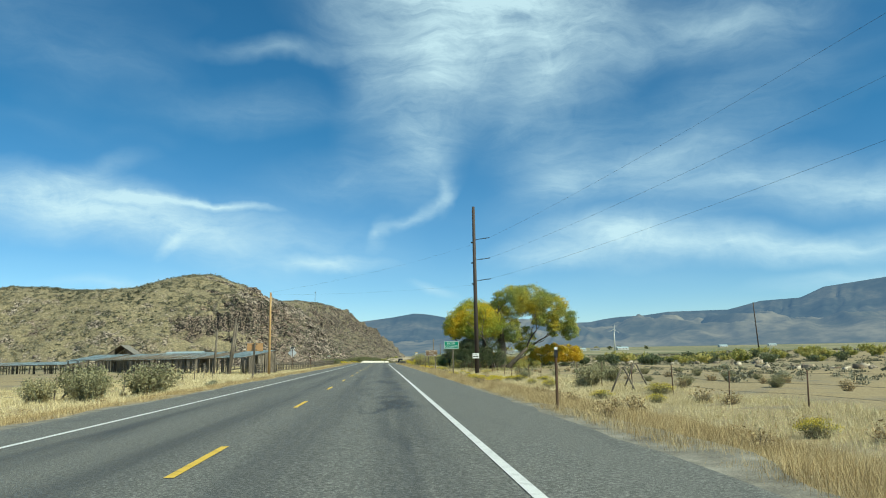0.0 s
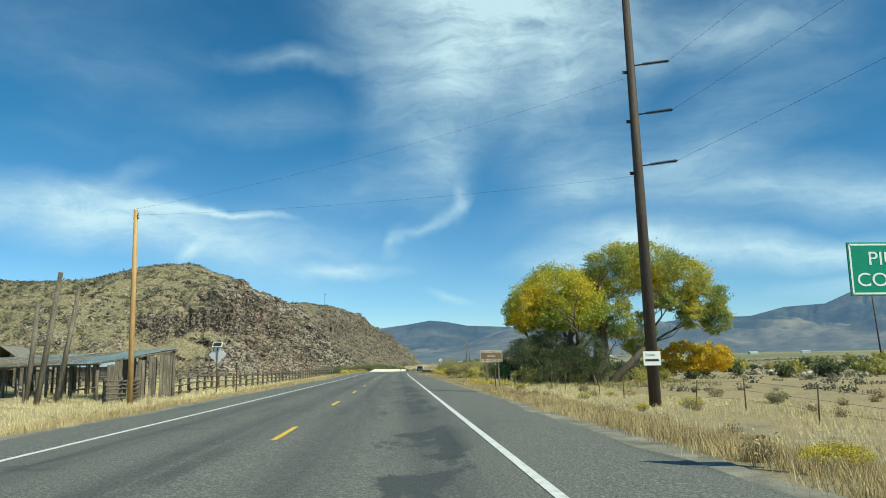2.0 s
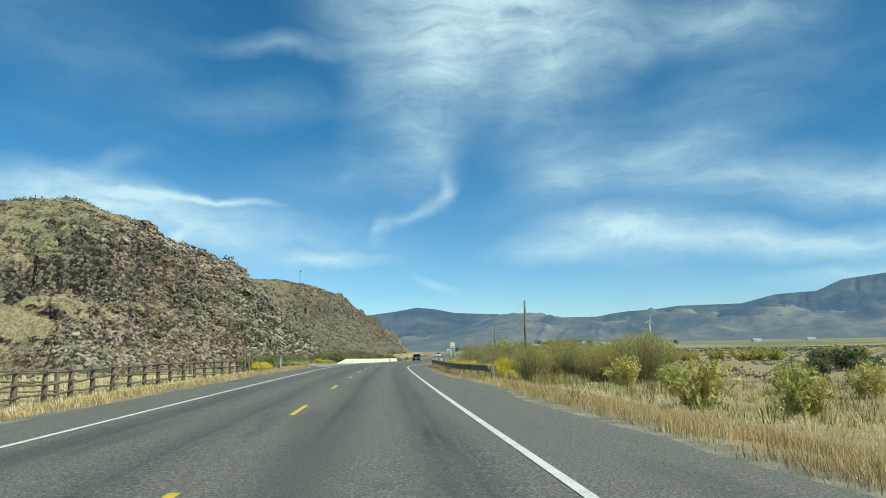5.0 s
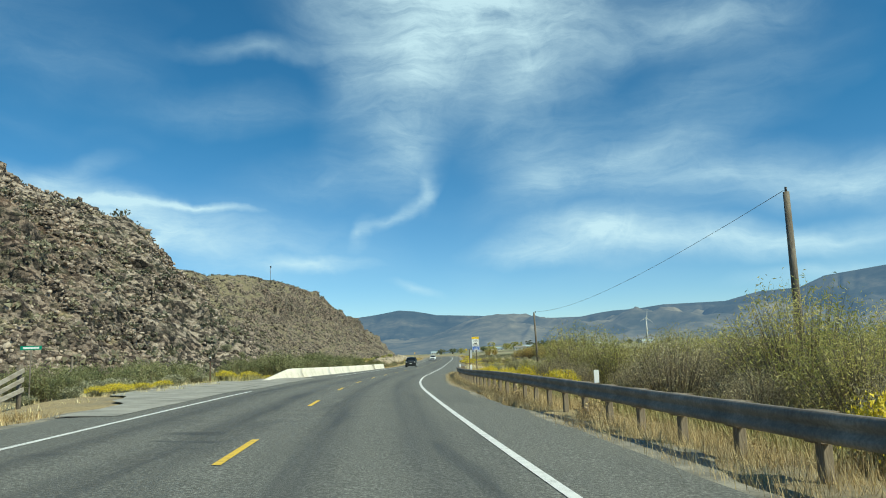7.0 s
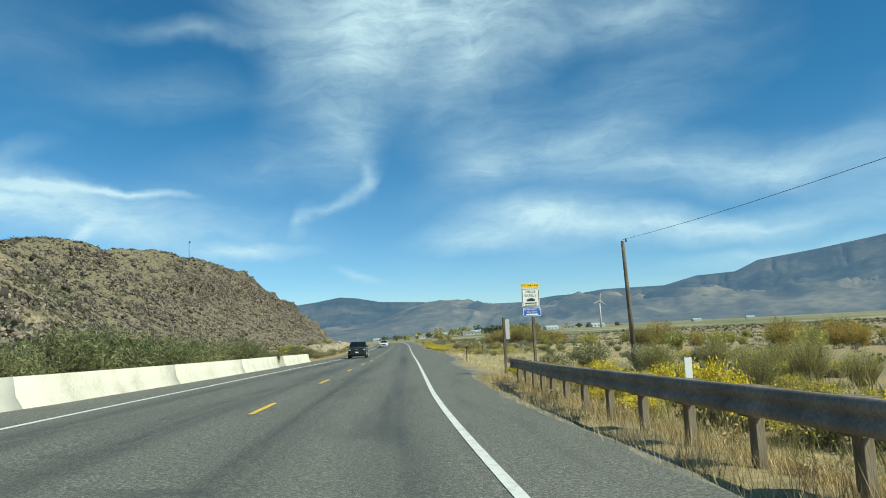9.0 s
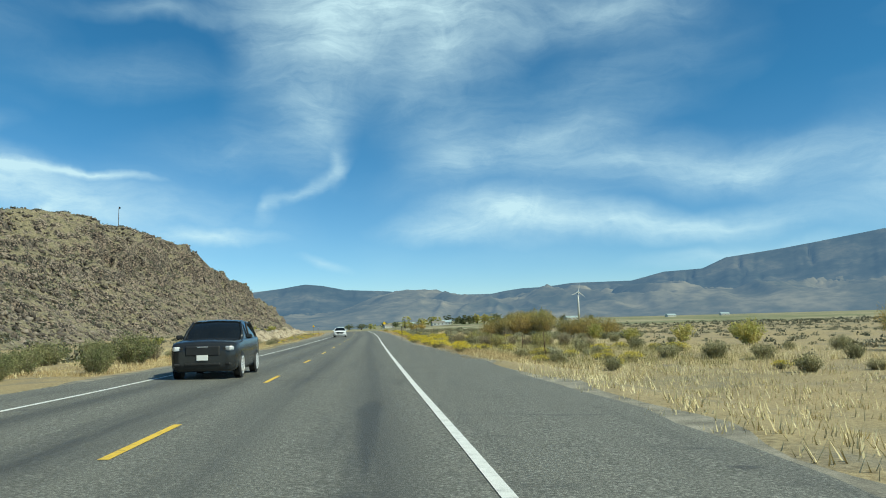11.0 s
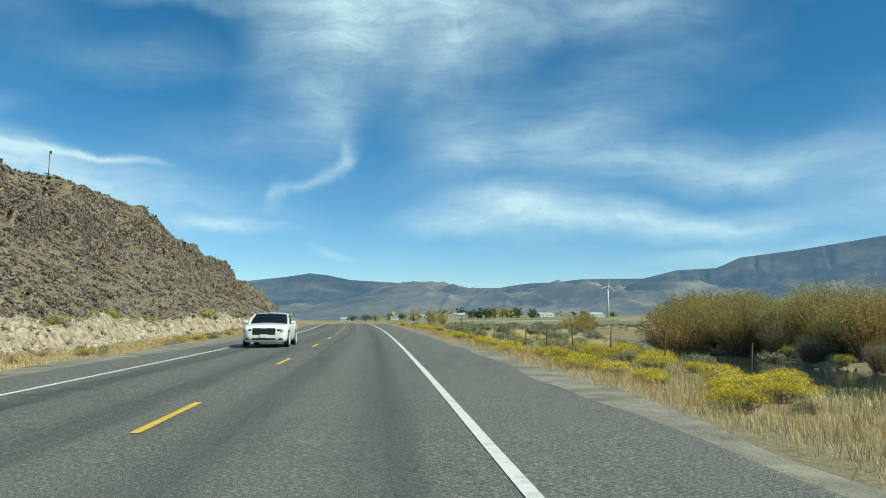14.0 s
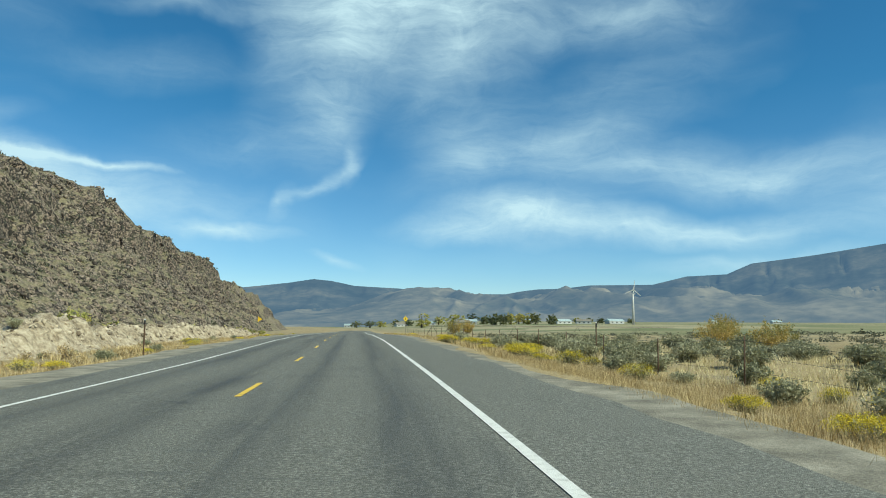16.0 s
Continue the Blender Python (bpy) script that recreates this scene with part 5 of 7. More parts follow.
def barn(x, y, turn, w, l, eave, ridge, roof, label, opening=True):
    ob = thing("barn", on_ground(x, y, 0.05, turn), label, "barn", "old barns")
    for sx in (-1, 1):
        bm = bmesh.new()
        box(bm, (sx * w / 2, 0, eave / 2), (0.12, l, eave), None, 0.01)
        part("side_wall", bm, WOOD_GREY, ob)
        bm = bmesh.new()
        a = math.atan2(ridge - eave, w / 2)
        box(bm, (sx * (w / 4 + 0.1), 0, (eave + ridge) / 2 + 0.02), (math.hypot(w / 2, ridge - eave) + 0.4, l + 0.7, 0.08), Euler((0, sx * a, 0)).to_matrix().to_4x4(), 0.01)
        part("roof_slope", bm, roof, ob)
    for sy in (-1, 1):
        n = int(w / 0.3)
        for j in range(n):
            xx = -w / 2 + w * (j + 0.5) / n
            top = eave + (ridge - eave) * (1 - abs(xx) / (w / 2)) - 0.06
            low = 0.0
            if sy < 0 and opening and abs(xx) < w * 0.2:
                low = eave + 0.25
                if abs(xx) < w * 0.12:
                    continue
            bm = bmesh.new()
            box(bm, (xx, sy * l / 2, (top + low) / 2), (w / n - 0.025, 0.04, top - low))
            part("wall_board", bm, WOOD_GREY, ob)
    bm = bmesh.new()
    box(bm, (0, -l / 2 - 0.03, eave), (w, 0.05, 0.14), None, 0.01)
    part("tie_beam", bm, WOOD_GREY, ob)
    return ob


barn(-54, 169, 8, 9.0, 9, 2.4, 5.6, SHINGLE, "grey board barn with weathered shingle gable roof")
barn(-41.1, 169.2, 68, 5.2, 9, 2.2, 3.6, TIN, "small grey board barn with pale metal gable roof")

ob = thing("white_bucket", on_ground(-8.6, 64.4), "crumpled white plastic container in roadside grass", "container")
bm = bmesh.new()
box(bm, (0, 0, 0.1), (0.55, 0.3, 0.2), Euler((0.1, 0.15, 0.4)).to_matrix().to_4x4(), 0.05)
part("body", bm, WHITE_SIGN, ob)


# ---- guard rail and concrete barrier ----
def guard_rail():
    s = np.arange(182.0, 280.1, 1.0)
    ob = thing("guard_rail", (0, 0, 0), "weathered steel highway guard rail on timber posts", "guard rail")
    off = 6.93 + 0.9 * step(192, 182, s) + 0.35 * step(268, 280, s)
    lift = np.interp(s, [182, 204, 217, 230, 265, 280], [-0.05, -0.03, 0.05, 0.10, 0.10, 0.06])
    prof = [(-0.035, 0.755), (-0.01, 0.772), (0.05, 0.768), (0.075, 0.72), (0.075, 0.66), (0.02, 0.62), (0.02, 0.58), (0.075, 0.54), (0.075, 0.48), (0.05, 0.435), (0.0, 0.44)]
    X, Y, Z = [], [], []
    for d, h in prof + [(p[0] - 0.006, p[1]) for p in prof[::-1]]:
        x, y = road_xy(s, off - d)
        X.append(x), Y.append(y), Z.append(road_z(s, off * 0 + 6.5) + h + lift)
    part("beam", grid_mesh("beam", np.array(X).T[:, ::-1], np.array(Y).T[:, ::-1], np.array(Z).T[:, ::-1], STEEL), STEEL, ob)
    for k in range(0, len(s), 2):
        x, y = road_xy(s[k], off[k] + 0.13)
        z = float(road_z(s[k], 6.5)) + float(lift[k])
        bm = bmesh.new()
        box(bm, (0.05, 0, -0.2), (0.13, 0.15, 1.7), None, 0.012)
        part("post", bm, POST_WOOD, ob, at=pose(float(x), float(y), z))
        for q, e in ((0.0, 0.34), (0.18, 0.30)):
            bm = bmesh.new()
            box(bm, (q, 0.02 + 0.5 * q, 0.575), (0.15, 0.34, e + 0.03), None, 0.006)
            part("blockout", bm, POST_WOOD, ob, at=pose(float(x), float(y), z))
    for k in (0, len(s) - 1):
        x, y = road_xy(s[k], off[k] - 0.03)
        bm = bmesh.new()
        tube(bm, [(0, 0, 0.42), (0, 0, 0.78)], 0.12, 12)
        part("end_terminal", bm, STEEL, ob, at=pose(float(x), float(y), float(road_z(s[k], 6.5)) + float(lift[k])))
    for q in (213, 243, 262):
        x, y = road_xy(q, 7.15)
        bm = bmesh.new()
        box(bm, (0, 0, 0.9), (0.12, 0.012, 0.3), None, 0.004)
        part("reflector", bm, WHITE_SIGN, ob, "white reflector tab", at=pose(float(x), float(y), float(road_z(q, 6.5)) + float(np.interp(q, s, lift))))


guard_rail()


def barrier(s0, s1, taper, label):
    """Sloped-face concrete barrier cast in lengths; taper: metres over which its near end rises."""
    line = lambda s: np.interp(s, [247, 255, 262, 270, 285, 300, 325], [-6.75, -6.25, -5.95, -5.5, -5.3, -5.4, -6.3])
    x0, y0 = (float(q) for q in road_xy(s0, float(line(s0))))
    ob = thing("concrete_barrier", (x0, y0, 0), label, "barrier", "roadside barriers")
    prof = [(0.32, 0.0), (0.30, 0.08), (0.16, 0.32), (0.09, 0.75), (-0.09, 0.75), (-0.16, 0.32), (-0.32, 0.0)]
    n = len(prof)
    count = max(1, round((s1 - s0) / 10.5))
    cuts = np.linspace(s0, s1, count + 1)
    for c0, c1 in zip(cuts, cuts[1:]):
        s = np.linspace(c0 + 0.008, c1 - 0.008, 9)
        up = np.clip((s - s0) / taper, 0, 1) if taper else 1 + 0 * s
        X, Y, Z = [], [], []
        for d, h in prof:
            x, y = road_xy(s, line(s) + d)
            X.append(x - x0), Y.append(y - y0), Z.append(road_z(s, line(s)) - 0.08 + h * (0.06 + 0.94 * up))
        bm = bmesh.new()
        bm.from_mesh(grid_mesh("segment", np.array(X).T, np.array(Y).T, np.array(Z).T, CONCRETE, smooth=False))
        bm.verts.ensure_lookup_table()
        for row in (0, len(s) - 1):
            bm.faces.new([bm.verts[row * n + k] for k in (range(n) if row else range(n - 1, -1, -1))])
        bmesh.ops.recalc_face_normals(bm, faces=bm.faces[:])
        part("barrier_segment", bm, CONCRETE, ob)


barrier(247.0, 300.5, 7.0, "pale concrete roadside barrier with a ramped end")
barrier(303.5, 322.0, 0, "pale stained concrete roadside barrier segment")

# ---- trees ----
def limb(bm, rng, p, d, length, r, depth, tips):
    """A bent, tapering limb that forks."""
    pts, rad = [p.copy()], [r]
    n = 5
    for k in range(n):
        d = (d + Vector((rng.gauss(0, 0.16), rng.gauss(0, 0.16), rng.gauss(0.04, 0.1)))).normalized()
        p = p + d * length / n
        pts.append(p.copy()), rad.append(r * (1 - 0.45 * (k + 1) / n))
    tube(bm, pts, rad, 8 if depth > 2 else 6 if depth > 1 else 5, True)
    if depth == 0:
        tips.append(p)
        return
    for k in range(3 if depth > 1 else 4):
        q = pts[-1] if k < 2 else pts[rng.choice((2, 3, 4))]
        e = (d + Vector((rng.gauss(0, 0.6), rng.gauss(0, 0.6), rng.gauss(0.1, 0.35)))).normalized()
        limb(bm, rng, q, e, length * rng.uniform(0.55, 0.75), rad[-1] * rng.uniform(0.6, 0.85), depth - 1, tips)


def crown_points(rng, lobes, n):
    """Places for leaves: in clumps near the outside of the lobes, with gaps between."""
    out = []
    vol = np.array([a * b * c for _, (a, b, c) in lobes]) ** 0.67
    for (c, r), share in zip(lobes, vol / vol.sum()):
        m = int(n * share)
        k = max(8, m // 70)
        u = rng.normal(size=(k, 3))
        u /= np.linalg.norm(u, axis=1)[:, None]
        centres = u * rng.uniform(0.35, 1.0, (k, 1)) ** 0.45 * np.array(r)
        pick = rng.integers(0, k, m)
        spread_r = 0.085 * np.mean(r) + 0.1
        out.append(np.array(c) + centres[pick] + rng.normal(size=(m, 3)) * spread_r * np.array([1, 1, 0.6]))
    return np.concatenate(out)


def tree(name, x, y, label, trunks, lobes, n, size, material, seed, group=""):
    """A tapered trunk with limbs under a crown of clumped leaves. trunks: (dx, dy, lean, length, radius); lobes in local metres."""
    rng, nr = random.Random(seed), np.random.default_rng(seed)
    ob = thing(name, on_ground(x, y, 0.05), label, "tree", group)
    bm, tips = bmesh.new(), []
    for dx, dy, lean, length, r in trunks:
        limb(bm, rng, Vector((dx, dy, -0.3)), Vector(lean).normalized(), length, r, 3, tips)
    part("trunk", bm, BARK, ob, "furrowed grey trunk with bare limbs")
    v, f = leaves(nr, crown_points(nr, lobes, n), size * 1.55, 1.2, thin=True)
    part("crown", mesh_of("crown", v, f, material), material, ob)
    return ob


tree("cottonwood_tree", 25.0, 136.0, "large old cottonwood with turning green and yellow leaves",
     [(-1.7, 0, (0.42, 0, 1), 6.4, 1.15), (-2.5, 0.4, (-0.12, 0, 1), 5.2, 0.85), (-0.7, 0.3, (0.9, 0, 1), 6.0, 0.5), (-2.2, 0.2, (-0.6, 0.1, 1), 4.6, 0.4)],
     [((1.0, 0, 12.2), (3.6, 3.4, 3.0)), ((4.6, 0.5, 12.6), (3.8, 3.4, 2.7)), ((7.6, 0, 11.0), (3.6, 3.2, 2.6)), ((10.4, 0, 9.0), (2.4, 2.6, 2.6)), ((11.6, 0, 6.8), (1.5, 1.8, 1.8)),
      ((6.0, -1.0, 8.6), (1.6, 2.0, 1.0)), ((-1.8, 0.5, 10.2), (2.4, 2.6, 2.2)), ((3.4, 1.2, 5.2), (1.8, 1.6, 2.6)), ((0.6, -0.5, 7.0), (1.6, 2.0, 2.4)), ((-2.2, 0.2, 7.4), (1.8, 2.0, 2.0)), ((8.6, -0.6, 7.4), (1.4, 1.6, 1.6))],
     100000, 0.05, COTTONWOOD, 11)
tree("cottonwood_tree", 18.4, 133.0, "cottonwood with a dense golden yellow autumn crown",
     [(0.5, 0, (0.05, 0, 1), 4.8, 0.45), (-0.4, 0.3, (-0.4, 0, 1), 4.2, 0.32)],
     [((0, 0, 9.6), (3.4, 3.2, 2.8)), ((-2.6, 0, 8.2), (2.6, 2.8, 2.4)), ((2.6, 0.4, 8.2), (2.8, 2.8, 2.6)), ((0.2, -0.8, 7.0), (3.6, 2.6, 1.6)), ((-3.4, 0, 6.6), (1.7, 1.8, 1.2))],
     66000, 0.05, GOLDWOOD, 23)
tree("juniper_tree", 16.2, 131.5, "dark olive bushy tree under the cottonwoods", [(0, 0, (0.1, 0, 1), 2.6, 0.22)],
     [((0, 0, 2.0), (2.4, 2.2, 1.9)), ((1.2, 0.6, 3.6), (1.8, 1.8, 1.6)), ((-1.4, 0.3, 3.4), (1.6, 1.6, 1.4)), ((2.8, 0.5, 2.2), (1.6, 1.6, 2.0))], 40000, 0.028, OLIVE_LEAF, 31)
tree("russian_olive", 15.2, 145.5, "low dark grey-green olive tree with an airy crown", [(0, 0, (0.15, 0, 1), 2.2, 0.17), (0.6, 0.2, (0.5, 0, 1), 2.4, 0.13)],
     [((-1.2, 0, 1.7), (1.5, 1.4, 1.3)), ((0.6, 0.2, 2.7), (1.9, 1.7, 1.4)), ((2.4, 0.4, 3.0), (1.7, 1.6, 1.7)), ((1.2, 0, 1.4), (2.0, 1.6, 1.1)), ((3.0, 0.5, 4.7), (1.4, 1.3, 0.9))], 26000, 0.026, OLIVE_LEAF, 33)
tree("russian_olive", 19.6, 144.0, "taller dark grey-green olive tree with an airy crown", [(0, 0, (-0.1, 0, 1), 2.8, 0.2), (0.5, 0.2, (0.4, 0, 1), 2.8, 0.16)],
     [((-1.0, 0, 3.0), (1.9, 1.8, 2.2)), ((0.8, 0.2, 4.6), (2.0, 1.8, 1.5)), ((1.6, 0.4, 2.2), (2.0, 1.8, 1.8)), ((-0.8, 0, 5.4), (1.3, 1.3, 0.9))], 30000, 0.026, OLIVE_LEAF, 35)
tree("juniper_tree", 22.0, 132.0, "dark olive bushy tree under the cottonwoods", [(0, 0, (0.0, 0, 1), 2.4, 0.2)],
     [((-0.6, 0, 3.4), (1.6, 1.6, 2.4)), ((-1.8, 0, 2.2), (1.4, 1.6, 1.8)), ((1.2, 1.8, 2.0), (1.2, 1.2, 1.5))], 20000, 0.028, OLIVE_LEAF, 37)
tree("young_cottonwood", 34.5, 140.0, "low spreading cottonwood sapling with bright yellow leaves", [(0, 0, (0.2, 0, 1), 1.8, 0.14)],
     [((0, 0, 2.6), (2.6, 2.0, 1.8)), ((3.0, 0, 2.4), (2.6, 2.0, 1.5)), ((-2.8, 0.3, 2.0), (2.0, 1.6, 1.4))], 12000, 0.07, YELLOW_LEAF, 41)


# ---- brush ----
def brush(name, label, category, seed, radius, height, stems, leaf_n, leaf_size, material, flower_n=0, upright=0.6, narrow=1.6, bare=0.0, twig=0.012):
    """A bush built once: stems fanned from the ground, leaves along them, and flower heads on top where it blooms."""
    nr = np.random.default_rng(seed)
    ob = thing(name, (0, 0, -50), label, category)
    a = nr.uniform(0, 2 * np.pi, stems)
    q = np.sqrt(nr.uniform(0, 1, stems))
    tip = np.stack([np.cos(a) * q * radius, np.sin(a) * q * radius, height * (1 - 0.40 * q ** 3) * nr.uniform(0.74, 1.0, stems)], -1)
    foot = np.stack([np.cos(a) * q * radius * 0.3, np.sin(a) * q * radius * 0.3, np.full(stems, -0.08)], -1)
    v, f = blades(nr, np.repeat(foot, 1, 0), tip[:, 2], twig, 0.0)
    v = v.reshape(stems, 5, 3)
    for j, k in ((2, 0.55), (3, 0.55), (4, 1.0)):
        v[:, j, :2] += (tip - foot)[:, :2] * (k ** (1 + upright))
    part("twig_fan", mesh_of("twig_fan", v.reshape(-1, 3), f, TWIG), TWIG, ob)
    pick = nr.integers(0, stems, leaf_n)
    t = nr.uniform(0.18 + bare, 0.97, leaf_n)
    at = foot[pick] + (tip - foot)[pick] * np.stack([t ** (1 + upright), t ** (1 + upright), t], -1)
    at += nr.normal(size=at.shape) * (0.03 * radius + 0.035)
    at[:, 2] = np.maximum(at[:, 2], 0.03)
    lv, lf = leaves(nr, at, leaf_size * 1.15, narrow, 0.5, thin=True)
    tagged(part("foliage", mesh_of("foliage", lv, lf, material), material, ob), kind="stuff")
    if flower_n:
        pick = nr.integers(0, stems, flower_n)
        at = tip[pick] * np.array([1, 1, 0.97]) + nr.normal(size=(flower_n, 3)) * np.array([0.06, 0.06, 0.035]) * (0.6 + radius)
        fv, ff = leaves(nr, at, leaf_size * 0.75, 1.1, 0.3, thin=True)
        tagged(part("bloom", mesh_of("bloom", fv, ff, FLOWER), FLOWER, ob, "bright yellow flower heads"), kind="stuff")
    return ob


RABBIT = [brush("rabbitbrush", "rabbitbrush in yellow bloom on the verge", "shrub", 100 + k, 0.7, 0.66, 110, 1300, 0.020, OLIVE_SAGE, 3200) for k in range(3)]
PALE_RABBIT = [brush("rabbitbrush", "fading rabbitbrush with sparse pale yellow bloom", "shrub", 120 + k, 0.75, 0.7, 110, 1700, 0.020, OLIVE_SAGE, 1500) for k in range(2)]
SAGE = [brush("sagebrush", "silvery grey sagebrush on dry ground", "shrub", 140 + k, 0.8, 0.85, 90, 2200, 0.028, SAGE_LEAF) for k in range(3)]
WILLOW = [brush("willow_thicket", "dense olive willow thicket", "shrub", 160 + k, 1.9, 3.3, 640, 12000, 0.0125, WILLOW_LEAF, upright=0.3, narrow=3.4, twig=0.010) for k in range(3)]
TAN_WILLOW = [brush("willow_thicket", "dry tan willow thicket with few leaves", "shrub", 170 + k, 1.7, 2.8, 900, 6000, 0.012, STRAW_LEAF, upright=0.3, narrow=3.6, twig=0.007) for k in range(2)]
FAR_WILLOW = [brush("willow_thicket", "olive willow clump across the pasture", "shrub", 175 + k, 1.9, 3.0, 60, 1300, 0.06, WILLOW_LEAF, upright=0.35, narrow=2.6) for k in range(2)]
GREEN = [brush("green_brush", "green streamside brush at the hill foot", "shrub", 180 + k, 1.8, 2.2, 260, 4600, 0.021, GREEN_LEAF, upright=0.3, narrow=3.6, twig=0.008) for k in range(2)]
RUSSET = [brush("russet_willow", "russet autumn willow with thinning leaves", "shrub", 200 + k, 2.5, 3.4, 420, 13000, 0.0165, AUTUMN_LEAF, upright=0.45, narrow=2.8) for k in range(2)]
DARK = [brush("dark_brush", "dark grey-green bushy shrub in pasture", "shrub", 220 + k, 1.2, 1.5, 60, 1100, 0.06, OLIVE_LEAF) for k in range(2)]
DRY = [brush("dry_weed", "brown dead weed clump on the verge", "shrub", 240 + k, 0.5, 0.6, 70, 350, 0.022, DRY_GRASS) for k in range(2)]
FAR_RUSSET = [brush("russet_willow", "russet autumn willow with thinning leaves", "shrub", 210 + k, 2.5, 3.4, 110, 4200, 0.04, AUTUMN_LEAF, upright=0.45, narrow=2.0) for k in range(2)]
SILVER = [brush("dark_brush", "grey-green bushy shrub beside the pasture fence", "shrub", 230 + k, 1.2, 1.5, 110, 4200, 0.028, OLIVE_SAGE, upright=0.5) for k in range(2)]
FAR_GREEN = [brush("green_brush", "green streamside brush across the pasture", "shrub", 190 + k, 1.8, 2.0, 30, 700, 0.09, WILLOW_LEAF, upright=0.35, narrow=2.0) for k in range(2)]
DONE = {}


def plant(kinds, x, y, scale, group, rng, tall=1.0, sink=0.04):
    k = rng.choice(kinds)
    ob = k if k.name not in DONE else None
    m = pose(x, y, float(surface_z(x, y)) - sink, 0, 0, rng.uniform(0, 360))
    made = copy_thing(k, m) if k.name in DONE else k
    made.matrix_basis = m
    DONE[k.name] = True
    made.scale = (scale * rng.uniform(0.9, 1.12), scale * rng.uniform(0.9, 1.12), scale * tall * rng.uniform(0.88, 1.12))
    return tagged(made, group=group)


def sow(kinds, count, s0, s1, o0, o1, lo, hi, group, seed, tall=1.0, gap=0.0):
    """Plants spread over a stretch of verge, given along and across the road."""
    rng, placed = random.Random(seed), []
    tries = 0
    while len(placed) < count and tries < count * 12:
        tries += 1
        x, y = (float(q) for q in road_xy(rng.uniform(s0, s1), rng.uniform(o0, o1)))
        if any((x - a) ** 2 + (y - b) ** 2 < gap * gap for a, b in placed):
            continue
        placed.append((x, y))
        plant(kinds, x, y, rng.uniform(lo, hi), group, rng, tall)


R = random.Random(77)
YB, PB, SB, WT, GB, RW, DB, DW = "blooming rabbitbrush", "fading rabbitbrush", "sagebrush", "willow thickets", "green streamside brush", "russet willows", "dark shrubs", "dead weeds"
# single bushes that stand out
for x, y, s in ((8.7, 123.5, 0.85), (9.4, 123.0, 0.8), (8.9, 124.6, 0.8), (8.6, 68.2, 0.7), (8.9, 55.3, 0.8), (9.4, 200.0, 1.0), (10.6, 199.2, 1.1), (9.3, 55.6, 0.85), (10.3, 55.4, 0.75), (12.5, 70.0, 0.6), (8.9, 118.5, 0.8), (10.2, 123.5, 0.9), (11.6, 124.5, 0.8), (9.4, 121.9, 0.7), (12.2, 88.0, 0.5), (11.8, 62.5, 0.75), (12.9, 63.4, 0.7),
                (7.3, 201.8, 0.95), (8.9, 204.8, 1.25), (10.4, 204.4, 1.2), (9.3, 193.6, 1.0), (9.0, 189.0, 0.9), (10.8, 196.5, 1.45), (11.6, 199.5, 1.4), (9.6, 188.0, 0.8), (-8.4, 200.8, 0.9), (-8.2, 202.3, 0.85), (-8.9, 226.6, 0.6), (-8.6, 228.2, 0.55), (-8.8, 229.6, 0.6),
                (-9.0, 229.0, 0.7), (-8.6, 231.5, 0.7), (-8.3, 233.9, 0.65), (-10.5, 284.0, 1.0), (-13.0, 262.0, 1.0), (14.2, 285.2, 0.9), (16.6, 288.0, 1.0), (15.6, 279.0, 1.1), (14.2, 275.0, 1.1), (13.2, 270.5, 1.2), (15.0, 268.0, 1.2),
                (22.7, 357.2, 0.95), (24.0, 356.4, 0.9), (22.2, 348.9, 0.7), (23.9, 366.7, 0.8), (24.4, 375.2, 0.8), (25.2, 372.8, 0.85), (26.3, 371.9, 0.9), (27.5, 394.1, 0.8), (26.6, 386.3, 0.8), (27.4, 384.5, 0.75), (30.0, 402.1, 0.8), (31.1, 411.5, 0.8), (32.5, 412.2, 0.8), (33.3, 418.2, 0.8), (35.5, 432.0, 0.9),
                (41.5, 484.5, 1.15), (40.6, 482.5, 1.2), (39.9, 480.0, 1.0), (42.6, 486.5, 1.1), (44.2, 503.0, 1.1), (32.0, 425.0, 0.8)):
    plant(RABBIT, x, y, s, YB, R, 1.6 if 185 < y < 206 else 1.0)
sow(RABBIT, 8, 366, 400, 7.9, 10.4, 0.4, 0.7, YB, 1, gap=1.1)
sow(RABBIT, 6, 400, 440, 9.0, 12, 0.4, 0.75, YB, 60, gap=1.1)
sow(RABBIT, 18, 398, 432, 9.6, 15.0, 0.6, 1.1, YB, 71, gap=1.0)
sow(RABBIT, 22, 386, 500, 8.2, 10.4, 0.5, 0.9, YB, 72, gap=1.2)
sow(RABBIT, 18, 492, 640, 9.2, 13.5, 0.6, 1.1, YB, 2, gap=1.4)
sow(RABBIT, 14, 455, 620, -12.0, -9.0, 0.4, 0.75, YB, 3, gap=0.9)
sow(RABBIT, 8, 395, 455, -13, -9.5, 0.3, 0.6, YB, 4, gap=1.2)
sow(PALE_RABBIT, 26, 250, 300, 9.0, 22, 0.7, 1.3, PB, 5, gap=1.2)
sow(PALE_RABBIT, 24, 370, 520, 10, 18, 0.6, 1.1, PB, 6, gap=1.2)
sow(PALE_RABBIT, 14, 10, 120, 11.5, 17, 0.5, 0.9, PB, 7, gap=1.5)
sow(SAGE, 110, 448, 520, 12.0, 30, 0.6, 1.35, SB, 8, gap=0.9)
sow(SAGE, 30, 350, 450, 10, 20, 0.4, 0.8, SB, 9, gap=1.0)
sow(SAGE, 40, 215, 330, -22, -9.5, 0.5, 1.1, SB, 10, gap=1.0)
sow(SAGE, 20, 20, 170, 22, 60, 0.4, 0.9, SB, 11, gap=2.0)
